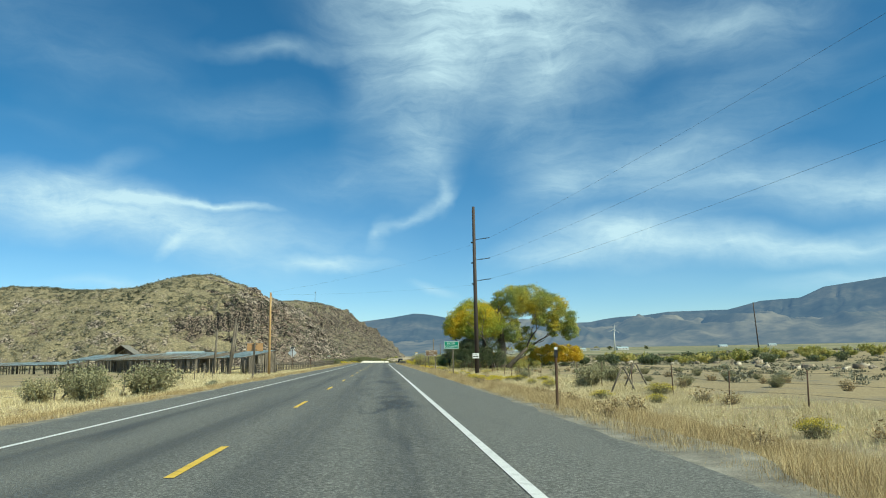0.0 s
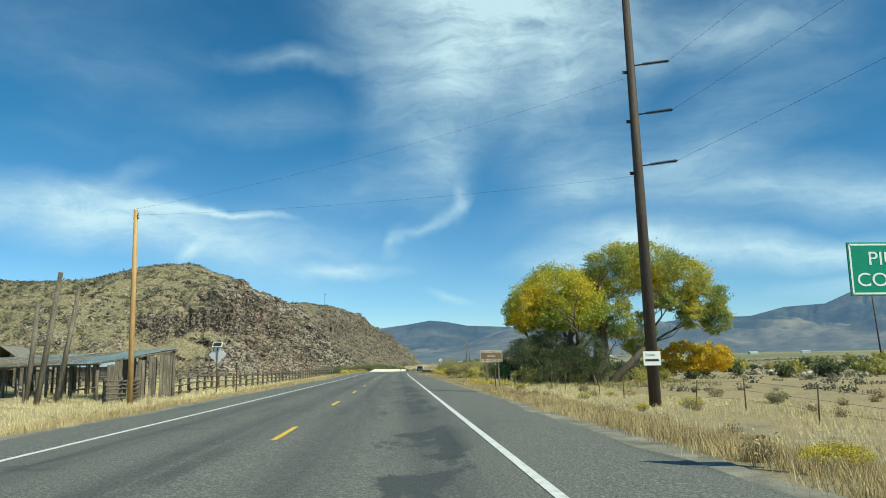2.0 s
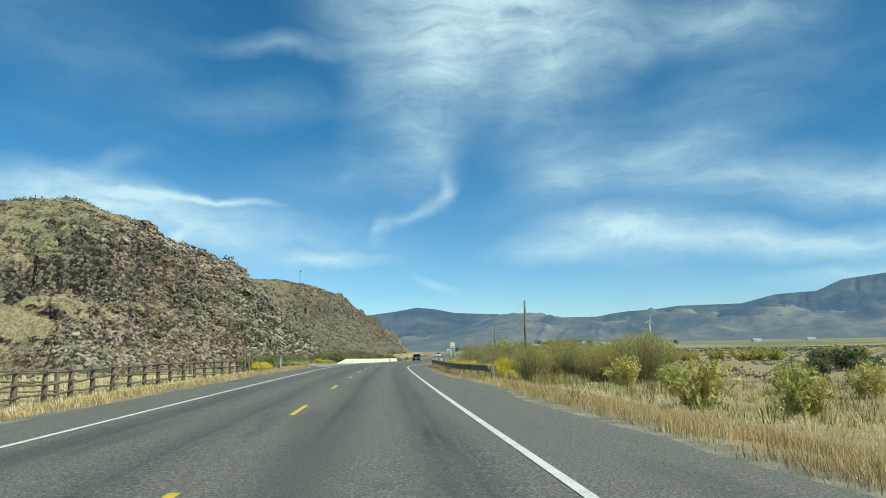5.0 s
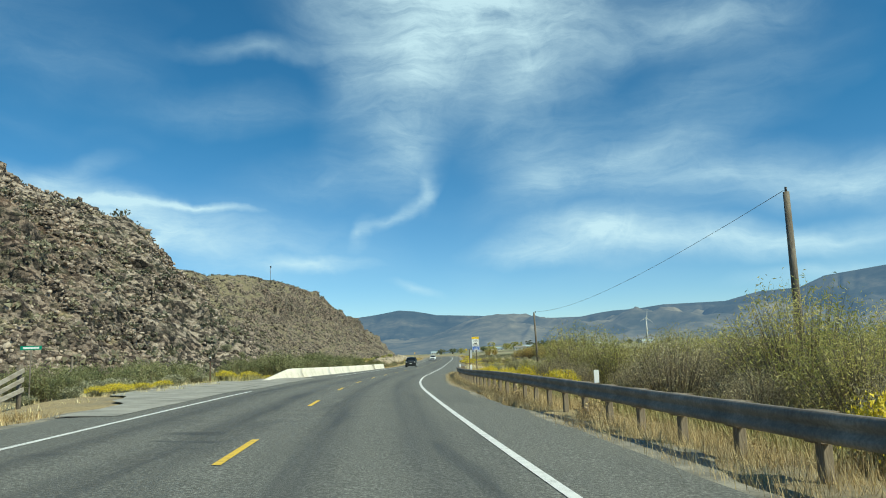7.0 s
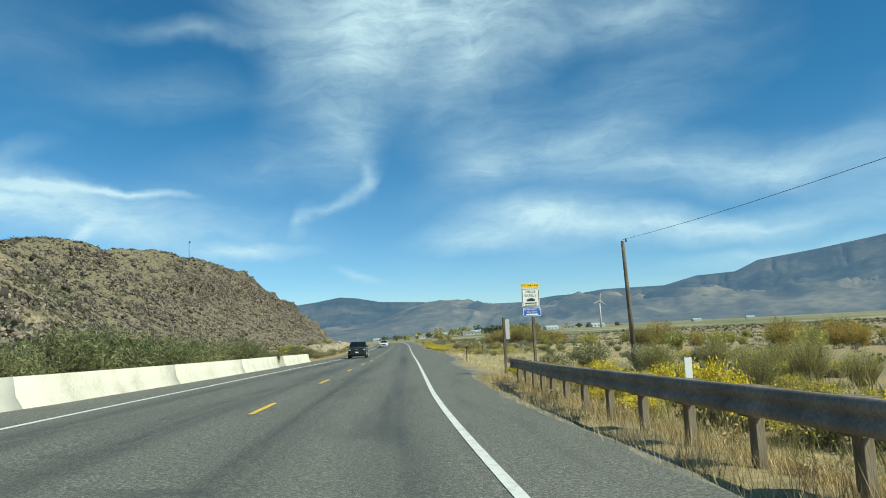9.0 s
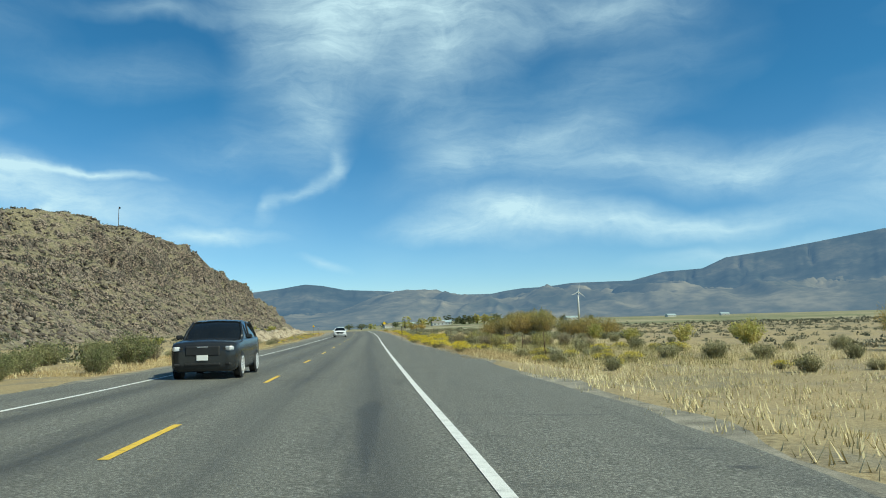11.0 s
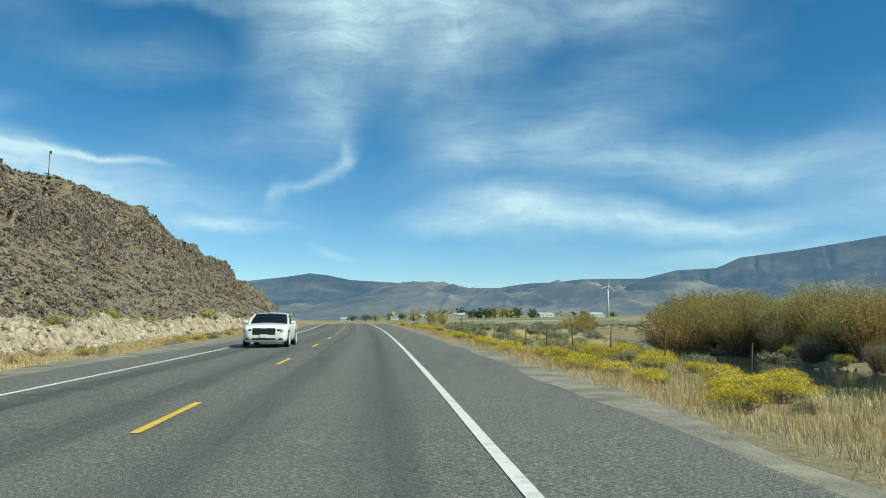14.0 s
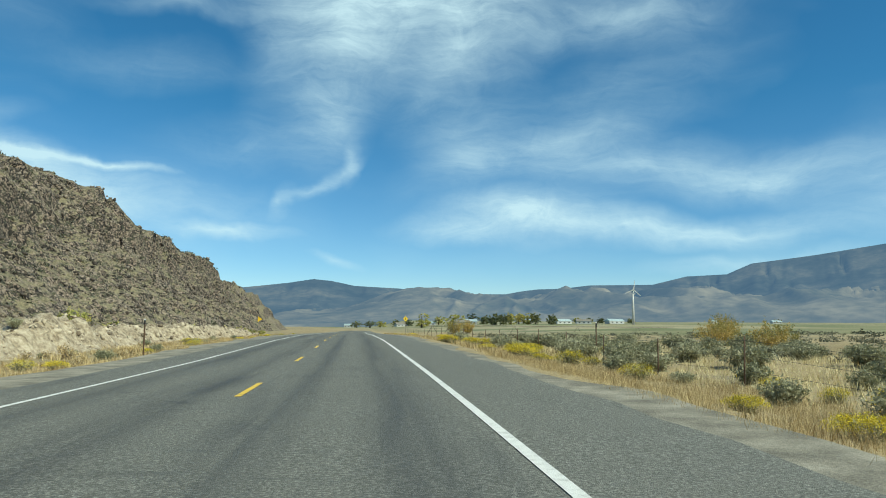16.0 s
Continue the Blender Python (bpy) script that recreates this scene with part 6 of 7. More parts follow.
for x, y, s in ((-12.6, 40.6, 1.35), (-11.4, 38.2, 1.0), (-10.4, 44.2, 1.45), (-13.5, 37.5, 0.9), (-8.5, 50.0, 0.5), (-11, 62, 0.5), (14.5, 45, 0.9), (17.6, 51, 0.9), (19.5, 60, 0.9)):
    plant(SILVER if s > 0.8 else SAGE, x, y, s, DB if s > 0.8 else SB, R)
for x, y, s in ((18.5, 292.5, 1.2), (21.0, 293.0, 1.4), (23.0, 290.5, 1.2)):
    plant(SILVER, x, y, s * 0.85, DB, R)
# willows behind the guard rail, beyond the pasture and along the creek
sow(WILLOW, 30, 188, 240, 11.8, 22, 0.9, 1.25, WT, 12, gap=1.8)
sow(TAN_WILLOW, 26, 196, 246, 10.6, 15, 0.6, 1.1, WT, 41, gap=1.6)
sow(WILLOW, 20, 236, 262, 11.5, 26, 0.5, 0.8, WT, 13, gap=2.0)
sow(FAR_WILLOW, 30, 128, 186, 13, 34, 0.45, 0.75, WT, 14, gap=2.2)
sow(FAR_WILLOW, 26, 300, 400, 30, 70, 0.5, 0.8, WT, 15, gap=3.0)
sow(DARK, 60, 130, 240, 34, 120, 0.9, 1.9, DB, 16, gap=4)
sow(FAR_GREEN, 60, 150, 300, 60, 150, 0.8, 1.5, GB, 17, gap=4)
sow(RABBIT, 11, 257, 281, 9.7, 12.6, 1.0, 1.5, YB, 77, 1.75, gap=1.3)
sow(WILLOW, 10, 262, 292, 14, 26, 0.4, 0.6, WT, 78, gap=2.2)
sow(GREEN, 16, 231, 258, -17.5, -11.5, 0.7, 1.15, GB, 73, gap=1.5)
sow(SAGE, 16, 229, 250, -12.5, -9.8, 0.8, 1.35, SB, 74, gap=1.1)
sow(RABBIT, 7, 247, 258, -9.6, -8.0, 0.8, 1.15, YB, 75, gap=0.9)
sow(RABBIT, 8, 222, 250, 9.0, 10.8, 1.0, 1.4, YB, 76, 1.6, gap=1.6)
sow(GREEN, 46, 256, 318, -14.5, -8.2, 0.9, 1.35, GB, 18, gap=1.4)
sow(GREEN, 16, 325, 375, -20, -11, 0.6, 1.0, GB, 19, gap=2)
sow(FAR_GREEN, 34, 430, 640, -34, -20, 0.6, 1.1, GB, 20, gap=2)
for x, y, s in ((50, 400, 0.95), (52.6, 399, 1.0), (55.2, 400, 1.05), (53.8, 402.5, 0.95), (57, 401, 0.8), (72, 505, 1.05), (70.5, 507, 0.8), (76, 520, 1.1), (82, 528, 1.0), (74, 640, 1.2), (80, 650, 1.2), (46, 340, 0.9), (52, 346, 1.0)):
    plant(RUSSET if y < 440 else FAR_RUSSET, x, y, s, RW, R)
# thicket on the far bank of the creek
for k in range(20):
    y = 421 + 2.5 * k + R.uniform(-0.8, 0.8)
    for j in range(2):
        plant((WILLOW if (k + j) % 3 == 1 or k < 7 and j else RUSSET) if k < 16 else FAR_RUSSET, float(creek_mid(y)) + 6.4 + 4.2 * j + R.uniform(-1.4, 1.4), y + 2.0 * j, R.uniform(0.6, 1.6), RW, R)
for k in range(10):
    y = 414 + 3.2 * k
    plant(TAN_WILLOW if k % 2 else PALE_RABBIT, float(creek_mid(y)) + 4.4 + R.uniform(-0.4, 0.4), y, R.uniform(0.5, 0.8) * (1 if k % 2 else 1.5), WT, R)
sow(FAR_RUSSET, 18, 300, 345, 34, 60, 0.7, 1.0, RW, 21, gap=3)
sow(WILLOW, 10, 368, 398, 13.6, 19, 0.32, 0.5, WT, 43, gap=2.0)
sow(TAN_WILLOW, 12, 360, 400, 12.5, 22, 0.3, 0.5, WT, 44, gap=1.6)
sow(PALE_RABBIT, 24, 405, 600, -13.6, -9.4, 0.45, 0.9, PB, 45, gap=1.0)
sow(SAGE, 26, 405, 560, -14.6, -10.0, 0.4, 0.8, SB, 46, gap=1.0)
sow(DRY, 40, 405, 600, -15, -10, 0.6, 1.1, DW, 47, gap=0.8)
sow(SAGE, 16, 408, 560, -20, -16.5, 0.4, 0.7, SB, 48, gap=1.5)
sow(SAGE, 40, 398, 432, 24, 40, 0.7, 1.3, SB, 50, gap=1.2)
sow(GREEN, 26, 420, 560, -23.5, -19.5, 0.35, 0.6, GB, 51, gap=1.5)
sow(SAGE, 20, 415, 445, 12.5, 17.5, 0.4, 0.8, SB, 52, gap=1.0)
sow(PALE_RABBIT, 16, 412, 445, 11.5, 17.0, 0.5, 0.9, PB, 53, gap=1.0)
sow(SILVER, 26, 336, 405, 11.5, 32, 0.35, 0.7, DB, 54, gap=1.6)
sow(PALE_RABBIT, 24, 334, 372, 10.5, 22, 0.5, 1.0, PB, 55, gap=1.2)
sow(SILVER, 18, 290, 335, 10.5, 26, 0.35, 0.7, DB, 56, gap=1.8)
sow(RUSSET, 6, 424, 452, 27, 33, 1.25, 1.5, RW, 57, gap=4.0)
sow(TAN_WILLOW, 16, 362, 408, -17, -9.5, 0.35, 0.6, WT, 61, gap=1.4)
sow(SILVER, 16, 360, 410, -17, -9.5, 0.4, 0.85, DB, 62, gap=1.4)
sow(SILVER, 24, 20, 130, 12.5, 32, 0.28, 0.5, DB, 63, gap=2.5)
sow(DRY, 40, 10, 130, 11, 26, 0.6, 1.1, DW, 64, gap=1.5)
sow(DRY, 60, 184, 282, 6.9, 9.0, 0.5, 0.9, DW, 49, gap=0.7)
sow(DRY, 60, -5, 185, 7.2, 11.5, 0.5, 0.9, DW, 22, gap=0.8)
sow(DRY, 30, 400, 500, -12, -8, 0.4, 0.8, DW, 23, gap=0.8)
sow(DRY, 30, 10, 100, -12, -6.6, 0.4, 0.7, DW, 24, gap=0.8)


# ---- grass ----
def grass(name, label, runs, material, seed):
    """Tufts of dry grass over stretches of ground: (s0, s1, o0, o1, tufts, blades, height, width)."""
    nr = np.random.default_rng(seed)
    V, T, base = [], [], 0
    for s0, s1, o0, o1, tufts, per, height, width in runs:
        s, o = nr.uniform(s0, s1, tufts), o0 + (o1 - o0) * nr.uniform(0, 1, tufts)
        keep = vnoise(s / 2.3, o / 1.4, 201) + 0.7 * vnoise(s / 0.8, o / 0.7, 203) > -0.55
        x, y = road_xy(s[keep], o[keep])
        n = len(x)
        px = np.repeat(x, per) + nr.normal(size=n * per) * 0.17
        py = np.repeat(y, per) + nr.normal(size=n * per) * 0.17
        h = np.repeat(height * nr.uniform(0.5, 1.25, n), per) * nr.uniform(0.6, 1.1, n * per)
        v, t = blades(nr, np.stack([px, py, ground_z(px, py) - 0.03], -1), h, width * 1.35, 0.9, thin=True)
        V.append(v), T.append(t + base)
        base += len(v)
    ob = new(name, mesh_of(name, np.concatenate(V), np.concatenate(T), material))
    return tagged(ob, label, "grass", kind="stuff")


grass("verge_grass", "golden brown dry grass along the highway verge", [
    (2, 60, 6.7, 10.8, 10000, 18, 0.3, 0.002), (60, 185, 6.8, 10.8, 15000, 15, 0.31, 0.004), (0, 110, -8.2, -5.7, 6500, 12, 0.22, 0.0035), (110, 215, -9.5, -5.8, 3200, 10, 0.3, 0.009),
    (182, 285, 6.0, 8.6, 7000, 12, 0.38, 0.003), (340, 440, 7.2, 12.5, 8500, 13, 0.3, 0.0028), (440, 480, 7.4, 13.5, 6000, 14, 0.3, 0.0024), (480, 620, 8, 14, 2600, 10, 0.4, 0.013), (345, 480, -15.5, -7.3, 8500, 10, 0.3, 0.006), (480, 620, -15.5, -8, 3600, 9, 0.32, 0.012)], DRY_GRASS, 301)
grass("pasture_grass", "pale straw-coloured pasture grass", [
    (2, 60, 10.5, 17, 7500, 11, 0.28, 0.0035), (60, 180, 10.6, 20, 7500, 10, 0.28, 0.006), (4, 60, -24, -7.6, 9000, 10, 0.3, 0.006), (60, 125, -24, -7.6, 9000, 9, 0.32, 0.008), (120, 215, -34, -8, 9000, 9, 0.32, 0.011),
    (205, 300, -16, -7.6, 1600, 9, 0.28, 0.01), (285, 345, 7.5, 24, 2200, 9, 0.28, 0.01), (335, 440, 11.5, 30, 6500, 9, 0.34, 0.008), (440, 500, 12, 40, 6500, 9, 0.36, 0.009), (345, 420, -22, -7, 1600, 9, 0.28, 0.01)], PALE_GRASS, 302)


grass("creek_grass", "tall green-yellow grass among the willows", [
    (186, 245, 8.6, 14.5, 2600, 14, 0.85, 0.008), (240, 290, 8.6, 18, 1600, 12, 0.6, 0.009), (340, 440, 11.5, 22, 2600, 13, 0.55, 0.006), (120, 186, 12, 30, 1400, 12, 0.55, 0.014), (243, 330, -12, -7.4, 1800, 12, 0.6, 0.01)], REED, 303)


# ---- stones and scrub ----
def litter(name, label, category, count, box_, size, material, seed, test=None, kind="stones", fine=14):
    nr = np.random.default_rng(seed)
    x0, x1, y0, y1 = box_
    x, y = nr.uniform(x0, x1, count), nr.uniform(y0, y1, count)
    d = toe_distance(x, y)
    ok = (d > 1.5) if test is None else test(x, y, d)
    x, y, d = x[ok], y[ok], d[ok]
    z = surface_z(x, y)
    s = size[0] + (size[1] - size[0]) * nr.uniform(0, 1, len(x)) ** 2.2
    if kind == "stones":
        v, f = lumps(nr, np.stack([x, y, z + s * 0.15], -1), s)
    else:
        per = fine
        c = np.repeat(np.stack([x, y, z], -1), per, 0)
        sp = np.repeat(s, per)[:, None]
        u = nr.normal(size=(len(c), 3)) * np.array([0.45, 0.45, 0.3])
        u[:, 2] = np.abs(u[:, 2])
        v, f = leaves(nr, c + u * sp + np.array([0, 0, 0.05]), np.repeat(s, per) * (0.9 / fine ** 0.5), 1.2, 0.3, thin=True)
    ob = new(name, mesh_of(name, v, f, material))
    return tagged(ob, label, category, kind="stuff")


stony = lambda x, y, d: (d > 0.4) & (fbm(x / 12, y / 12, 3, 83) + 0.5 * fbm(x / 3, y / 3, 2, 85) > -0.45 + 1.5 * step(-46, -54, x) * (1 - step(345, 400, y)))
rocky = lambda x, y, d: (d > 0.5) & (fbm(x / 16, y / 16, 3, 83) > -0.1 + 0.9 * step(-46, -54, x) * (1 - step(345, 400, y)))
grassy = lambda x, y, d: (d > 0.5) & (fbm(x / 16, y / 16, 3, 83) < 0.35 + 0.5 * step(-46, -58, x)) & (np.hypot((x + 50) * 0.09, (y - 258) * 0.16) > 0.75)
litter("hill_boulders", "brown basalt rubble strewn over the hillside", "boulders", 40000, (-66, -5, 246, 338), (0.06, 0.30), ROCK, 401, stony)
litter("hill_boulders", "brown basalt boulders strewn over the hillside", "boulders", 7000, (-110, 0, 246, 440), (0.15, 0.6), ROCK, 411, rocky)
litter("hill_boulders", "brown basalt boulders strewn over the higher hillside", "boulders", 32000, (-100, 34, 430, 880), (0.16, 0.68), DARK_ROCK, 402, stony)
litter("hill_scrub", "grey-green scrub dotted over the hillside", "scrub", 20000, (-160, 0, 240, 430), (0.4, 1.15), HILL_SCRUB, 403, grassy, "scrub", 20)
litter("hill_scrub", "grey-green scrub dotted over the hillside", "scrub", 9000, (-140, 30, 430, 860), (0.5, 1.3), HILL_SCRUB, 404, grassy, "scrub")
sx = lambda x, y: road_so(x, y)
bank = lambda x, y, d: (np.abs(sx(x, y)[1] + 17.2) < 1.9) & (sx(x, y)[0] > 408) & (sx(x, y)[0] < 600)
litter("rubble_bank", "pale rubble of a quarried bank at the hill foot", "rubble", 30000, (-10, 45, 405, 610), (0.05, 0.24), PALE_ROCK, 405, bank)
plain = lambda x, y, d: (sx(x, y)[1] > 22) & (d < 0)
litter("valley_scrub", "grey sage scrub scattered over the valley floor", "scrub", 3600, (24, 150, 10, 640), (0.35, 0.9), HILL_SCRUB, 406, plain, "scrub", 50)
litter("valley_scrub", "grey sage scrub scattered over the valley floor", "scrub", 4000, (150, 330, 20, 640), (0.5, 1.2), HILL_SCRUB, 416, plain, "scrub")
left_flat = lambda x, y, d: (sx(x, y)[1] < -16) & (d < -1)
litter("valley_scrub", "grey sage scrub scattered at the hill foot", "scrub", 1500, (-120, 0, 175, 560), (0.5, 1.2), HILL_SCRUB, 407, left_flat, "scrub", 40)
bench = lambda x, y, d: (np.abs(sx(x, y)[1] - 60 - 12 * vnoise(y / 20, 0 * y, 5)) < 5)
litter("field_stones", "pale stones heaped along the pasture edge", "stones", 700, (40, 90, 60, 230), (0.2, 0.65), PALE_ROCK, 408, bench)

# creek that shows between the willows
wy = np.linspace(404, 575, 40)
CYY, CW = np.meshgrid(wy, np.array([-3.6, 0.0, 3.6]), indexing="ij")
CXX = creek_mid(CYY) + CW
water = mat("slow blue-grey creek water", [(0.03, 0.045, 0.05), (0.05, 0.07, 0.075)], 0.5, 0.08, 0.08, 6)
creek = new("water", grid_mesh("water", CXX, CYY, 0 * CXX - 1.0, water))
tagged(creek, "calm creek reflecting the sky between brushy banks", "creek", kind="structure")

# ---- far valley ----
FAR_LEAF = [WILLOW_LEAF, GREEN_LEAF, OLIVE_LEAF, YELLOW_LEAF]


def far_tree(x, y, h, w, k, rng):
    nr = np.random.default_rng(int(x * 7 + y))
    ob = thing("shade_tree", on_ground(x, y, 0.2), ("green", "dark green", "olive", "yellowing")[k % 4] + " leafy shade tree beside the valley farms", "tree", "farm trees")
    bm = bmesh.new()
    tube(bm, [(0, 0, -0.3), (0.2, 0, h * 0.35), (0.1, 0.1, h * 0.75)], [w * 0.07, w * 0.05, w * 0.02], 6)
    part("trunk", bm, BARK, ob)
    lobes = [((rng.uniform(-0.25, 0.25) * w, rng.uniform(-0.25, 0.25) * w, h * rng.uniform(0.16, 0.68)), (w * 0.42, w * 0.42, h * 0.26)) for _ in range(9)]
    v, f = leaves(nr, crown_points(nr, lobes, 2600), 0.36, 1.2, thin=True)
    m = (GREEN_LEAF, OLIVE_LEAF, GREEN_LEAF, WILLOW_LEAF)[k % 4]
    part("crown", mesh_of("crown", v, f, m), m, ob)


fr = random.Random(9)
for az, r, h, w in ((10.6, 700, 15, 15), (13.1, 720, 13, 17), (14.6, 760, 12, 12), (16.2, 640, 11, 9), (16.9, 640, 11, 8), (17.5, 640, 12, 8), (18.1, 650, 11, 8), (18.8, 650, 11, 9), (19.4, 650, 11, 9), (20.6, 640, 10, 9),
                    (15.4, 720, 11, 10), (11.9, 900, 12, 13), (8.6, 1100, 12, 14), (7.4, 1200, 13, 18), (6.6, 1200, 13, 18), (5.6, 1300, 14, 18), (22.5, 900, 9, 9), (24.3, 1000, 9, 10), (23.4, 980, 8, 9), (9.6, 1000, 11, 12), (26.5, 1100, 8, 9)):
    a = radians(az)
    far_tree(28.5 + r * math.sin(a), 446 + r * math.cos(a), h, w, fr.randrange(4), fr)


def house(x, y, w, l, h, turn, wall, roof, label):
    ob = thing("farmhouse", on_ground(x, y, 0.1, turn), label, "house", "valley houses")
    bm = bmesh.new()
    box(bm, (0, 0, h / 2), (w, l, h), None, 0.02)
    part("wall", bm, wall, ob)
    bm = bmesh.new()
    rise = l * 0.28
    v = [bm.verts.new(p) for p in ((-w / 2 - 0.4, -l / 2 - 0.4, h), (w / 2 + 0.4, -l / 2 - 0.4, h), (w / 2 + 0.4, l / 2 + 0.4, h), (-w / 2 - 0.4, l / 2 + 0.4, h), (-w / 2 - 0.4, 0, h + rise), (w / 2 + 0.4, 0, h + rise))]
    for f in ((0, 1, 5, 4), (2, 3, 4, 5), (0, 4, 3), (1, 2, 5), (3, 2, 1, 0)):
        bm.faces.new([v[k] for k in f])
    part("roof", bm, roof, ob)
    for k in range(3):
        bm = bmesh.new()
        box(bm, (w * (-0.3 + 0.3 * k), -l / 2 - 0.03, h * 0.55), (w * 0.11, 0.1, h * 0.36), None, 0.01)
        part("window" if k != 1 else "door", bm, BLACK, ob)


HOUSE_WHITE = mat("white painted siding", [(0.48, 0.48, 0.46), (0.6, 0.6, 0.58)], 0.5, 0.7, 0.1)
for az, r, w, l, h, m in ((13.7, 690, 14, 8, 3.0, SHINGLE), (14.4, 720, 12, 8, 3.2, TIN), (9.0, 1000, 16, 9, 3.2, SHINGLE), (11.2, 900, 14, 9, 3.0, TIN), (21.4, 800, 20, 8, 3.0, TIN), (23.0, 820, 16, 8, 3.0, SHINGLE), (25.3, 900, 22, 9, 3.2, TIN), (18.6, 900, 18, 9, 3.4, TIN), (32.5, 1300, 18, 9, 3, TIN), (36.5, 1350, 16, 9, 3, TIN), (5.0, 1500, 18, 12, 4, TIN)):
    a = radians(az)
    house(28.5 + r * math.sin(a), 446 + r * math.cos(a), w, l, h, fr.uniform(-20, 20), HOUSE_WHITE, m, "white single-storey farmhouse far across the valley")

turbine = thing("wind_turbine", on_ground(338, 1062, 0.3), "slim white wind turbine standing on the valley floor", "wind turbine")
bm = bmesh.new()
tube(bm, [(0, 0, -0.5), (0, 0, 16), (0, 0, 31)], [1.35, 1.1, 0.8], 14)
part("tower", bm, HOUSE_WHITE, turbine)
bm = bmesh.new()
tube(bm, [(0, 1.6, 31.6), (0, -1.6, 31.6)], [0.8, 0.9], 10)
part("nacelle", bm, HOUSE_WHITE, turbine)
for a in (8, 128, 248):
    bm = bmesh.new()
    d = Vector((math.sin(radians(a)), 0, math.cos(radians(a))))
    box(bm, (0, 0, 4.4), (0.75, 0.16, 8.8), None, 0.04)
    for v in bm.verts:
        v.co.x *= 1.15 - v.co.z / 12
    part("blade", bm, HOUSE_WHITE, turbine, at=pose(0, -2.0, 31.6) @ Matrix.Rotation(radians(a), 4, "Y"))
mast = thing("hilltop_mast", (-59.7, 675.2, float(hill_z(-59.7, 675.2)) - 0.3), "thin steel mast with a small antenna on the hilltop", "mast")
top = 61.9 - mast.location.z
bm = bmesh.new()
tube(bm, [(0, 0, 0), (0, 0, top)], 0.14, 6)
part("shaft", bm, RUST, mast)
bm = bmesh.new()
box(bm, (0.35, 0, top - 0.6), (0.7, 0.2, 1.0), None, 0.05)
part("antenna", bm, BLACK, mast)

# irrigation gear parked at the field edge
pivot = thing("irrigation_wheel_line", on_ground(84, 700), "galvanised irrigation line on wheels in a field", "irrigation line")
bm = bmesh.new()
tube(bm, [(-6, 0, 2.4), (20, 1, 2.7), (90, 3, 2.6)], 0.12, 6)
part("pipe", bm, STEEL, pivot)
for x in (-4, 2, 26, 50, 74):
    bm = bmesh.new()
    tube(bm, [(x - 1.6, 0, 0.1), (x, 0, 2.6), (x + 1.6, 0, 0.1)], 0.1, 6)
    part("leg_frame", bm, STEEL, pivot)


# ---- cars ----
def loft(rings, closed=True):
    """A smooth skin over rings of places, with both ends shut."""
    bm = bmesh.new()
    vs = [[bm.verts.new(p) for p in ring] for ring in rings]
    n = len(vs[0])
    for a, b in zip(vs, vs[1:]):
        for k in range(n if closed else n - 1):
            bm.faces.new((a[k], a[(k + 1) % n], b[(k + 1) % n], b[k])).smooth = True
    if closed:
        bm.faces.new(vs[0]), bm.faces.new(vs[-1][::-1])
    bmesh.ops.recalc_face_normals(bm, faces=bm.faces[:])
    return bm


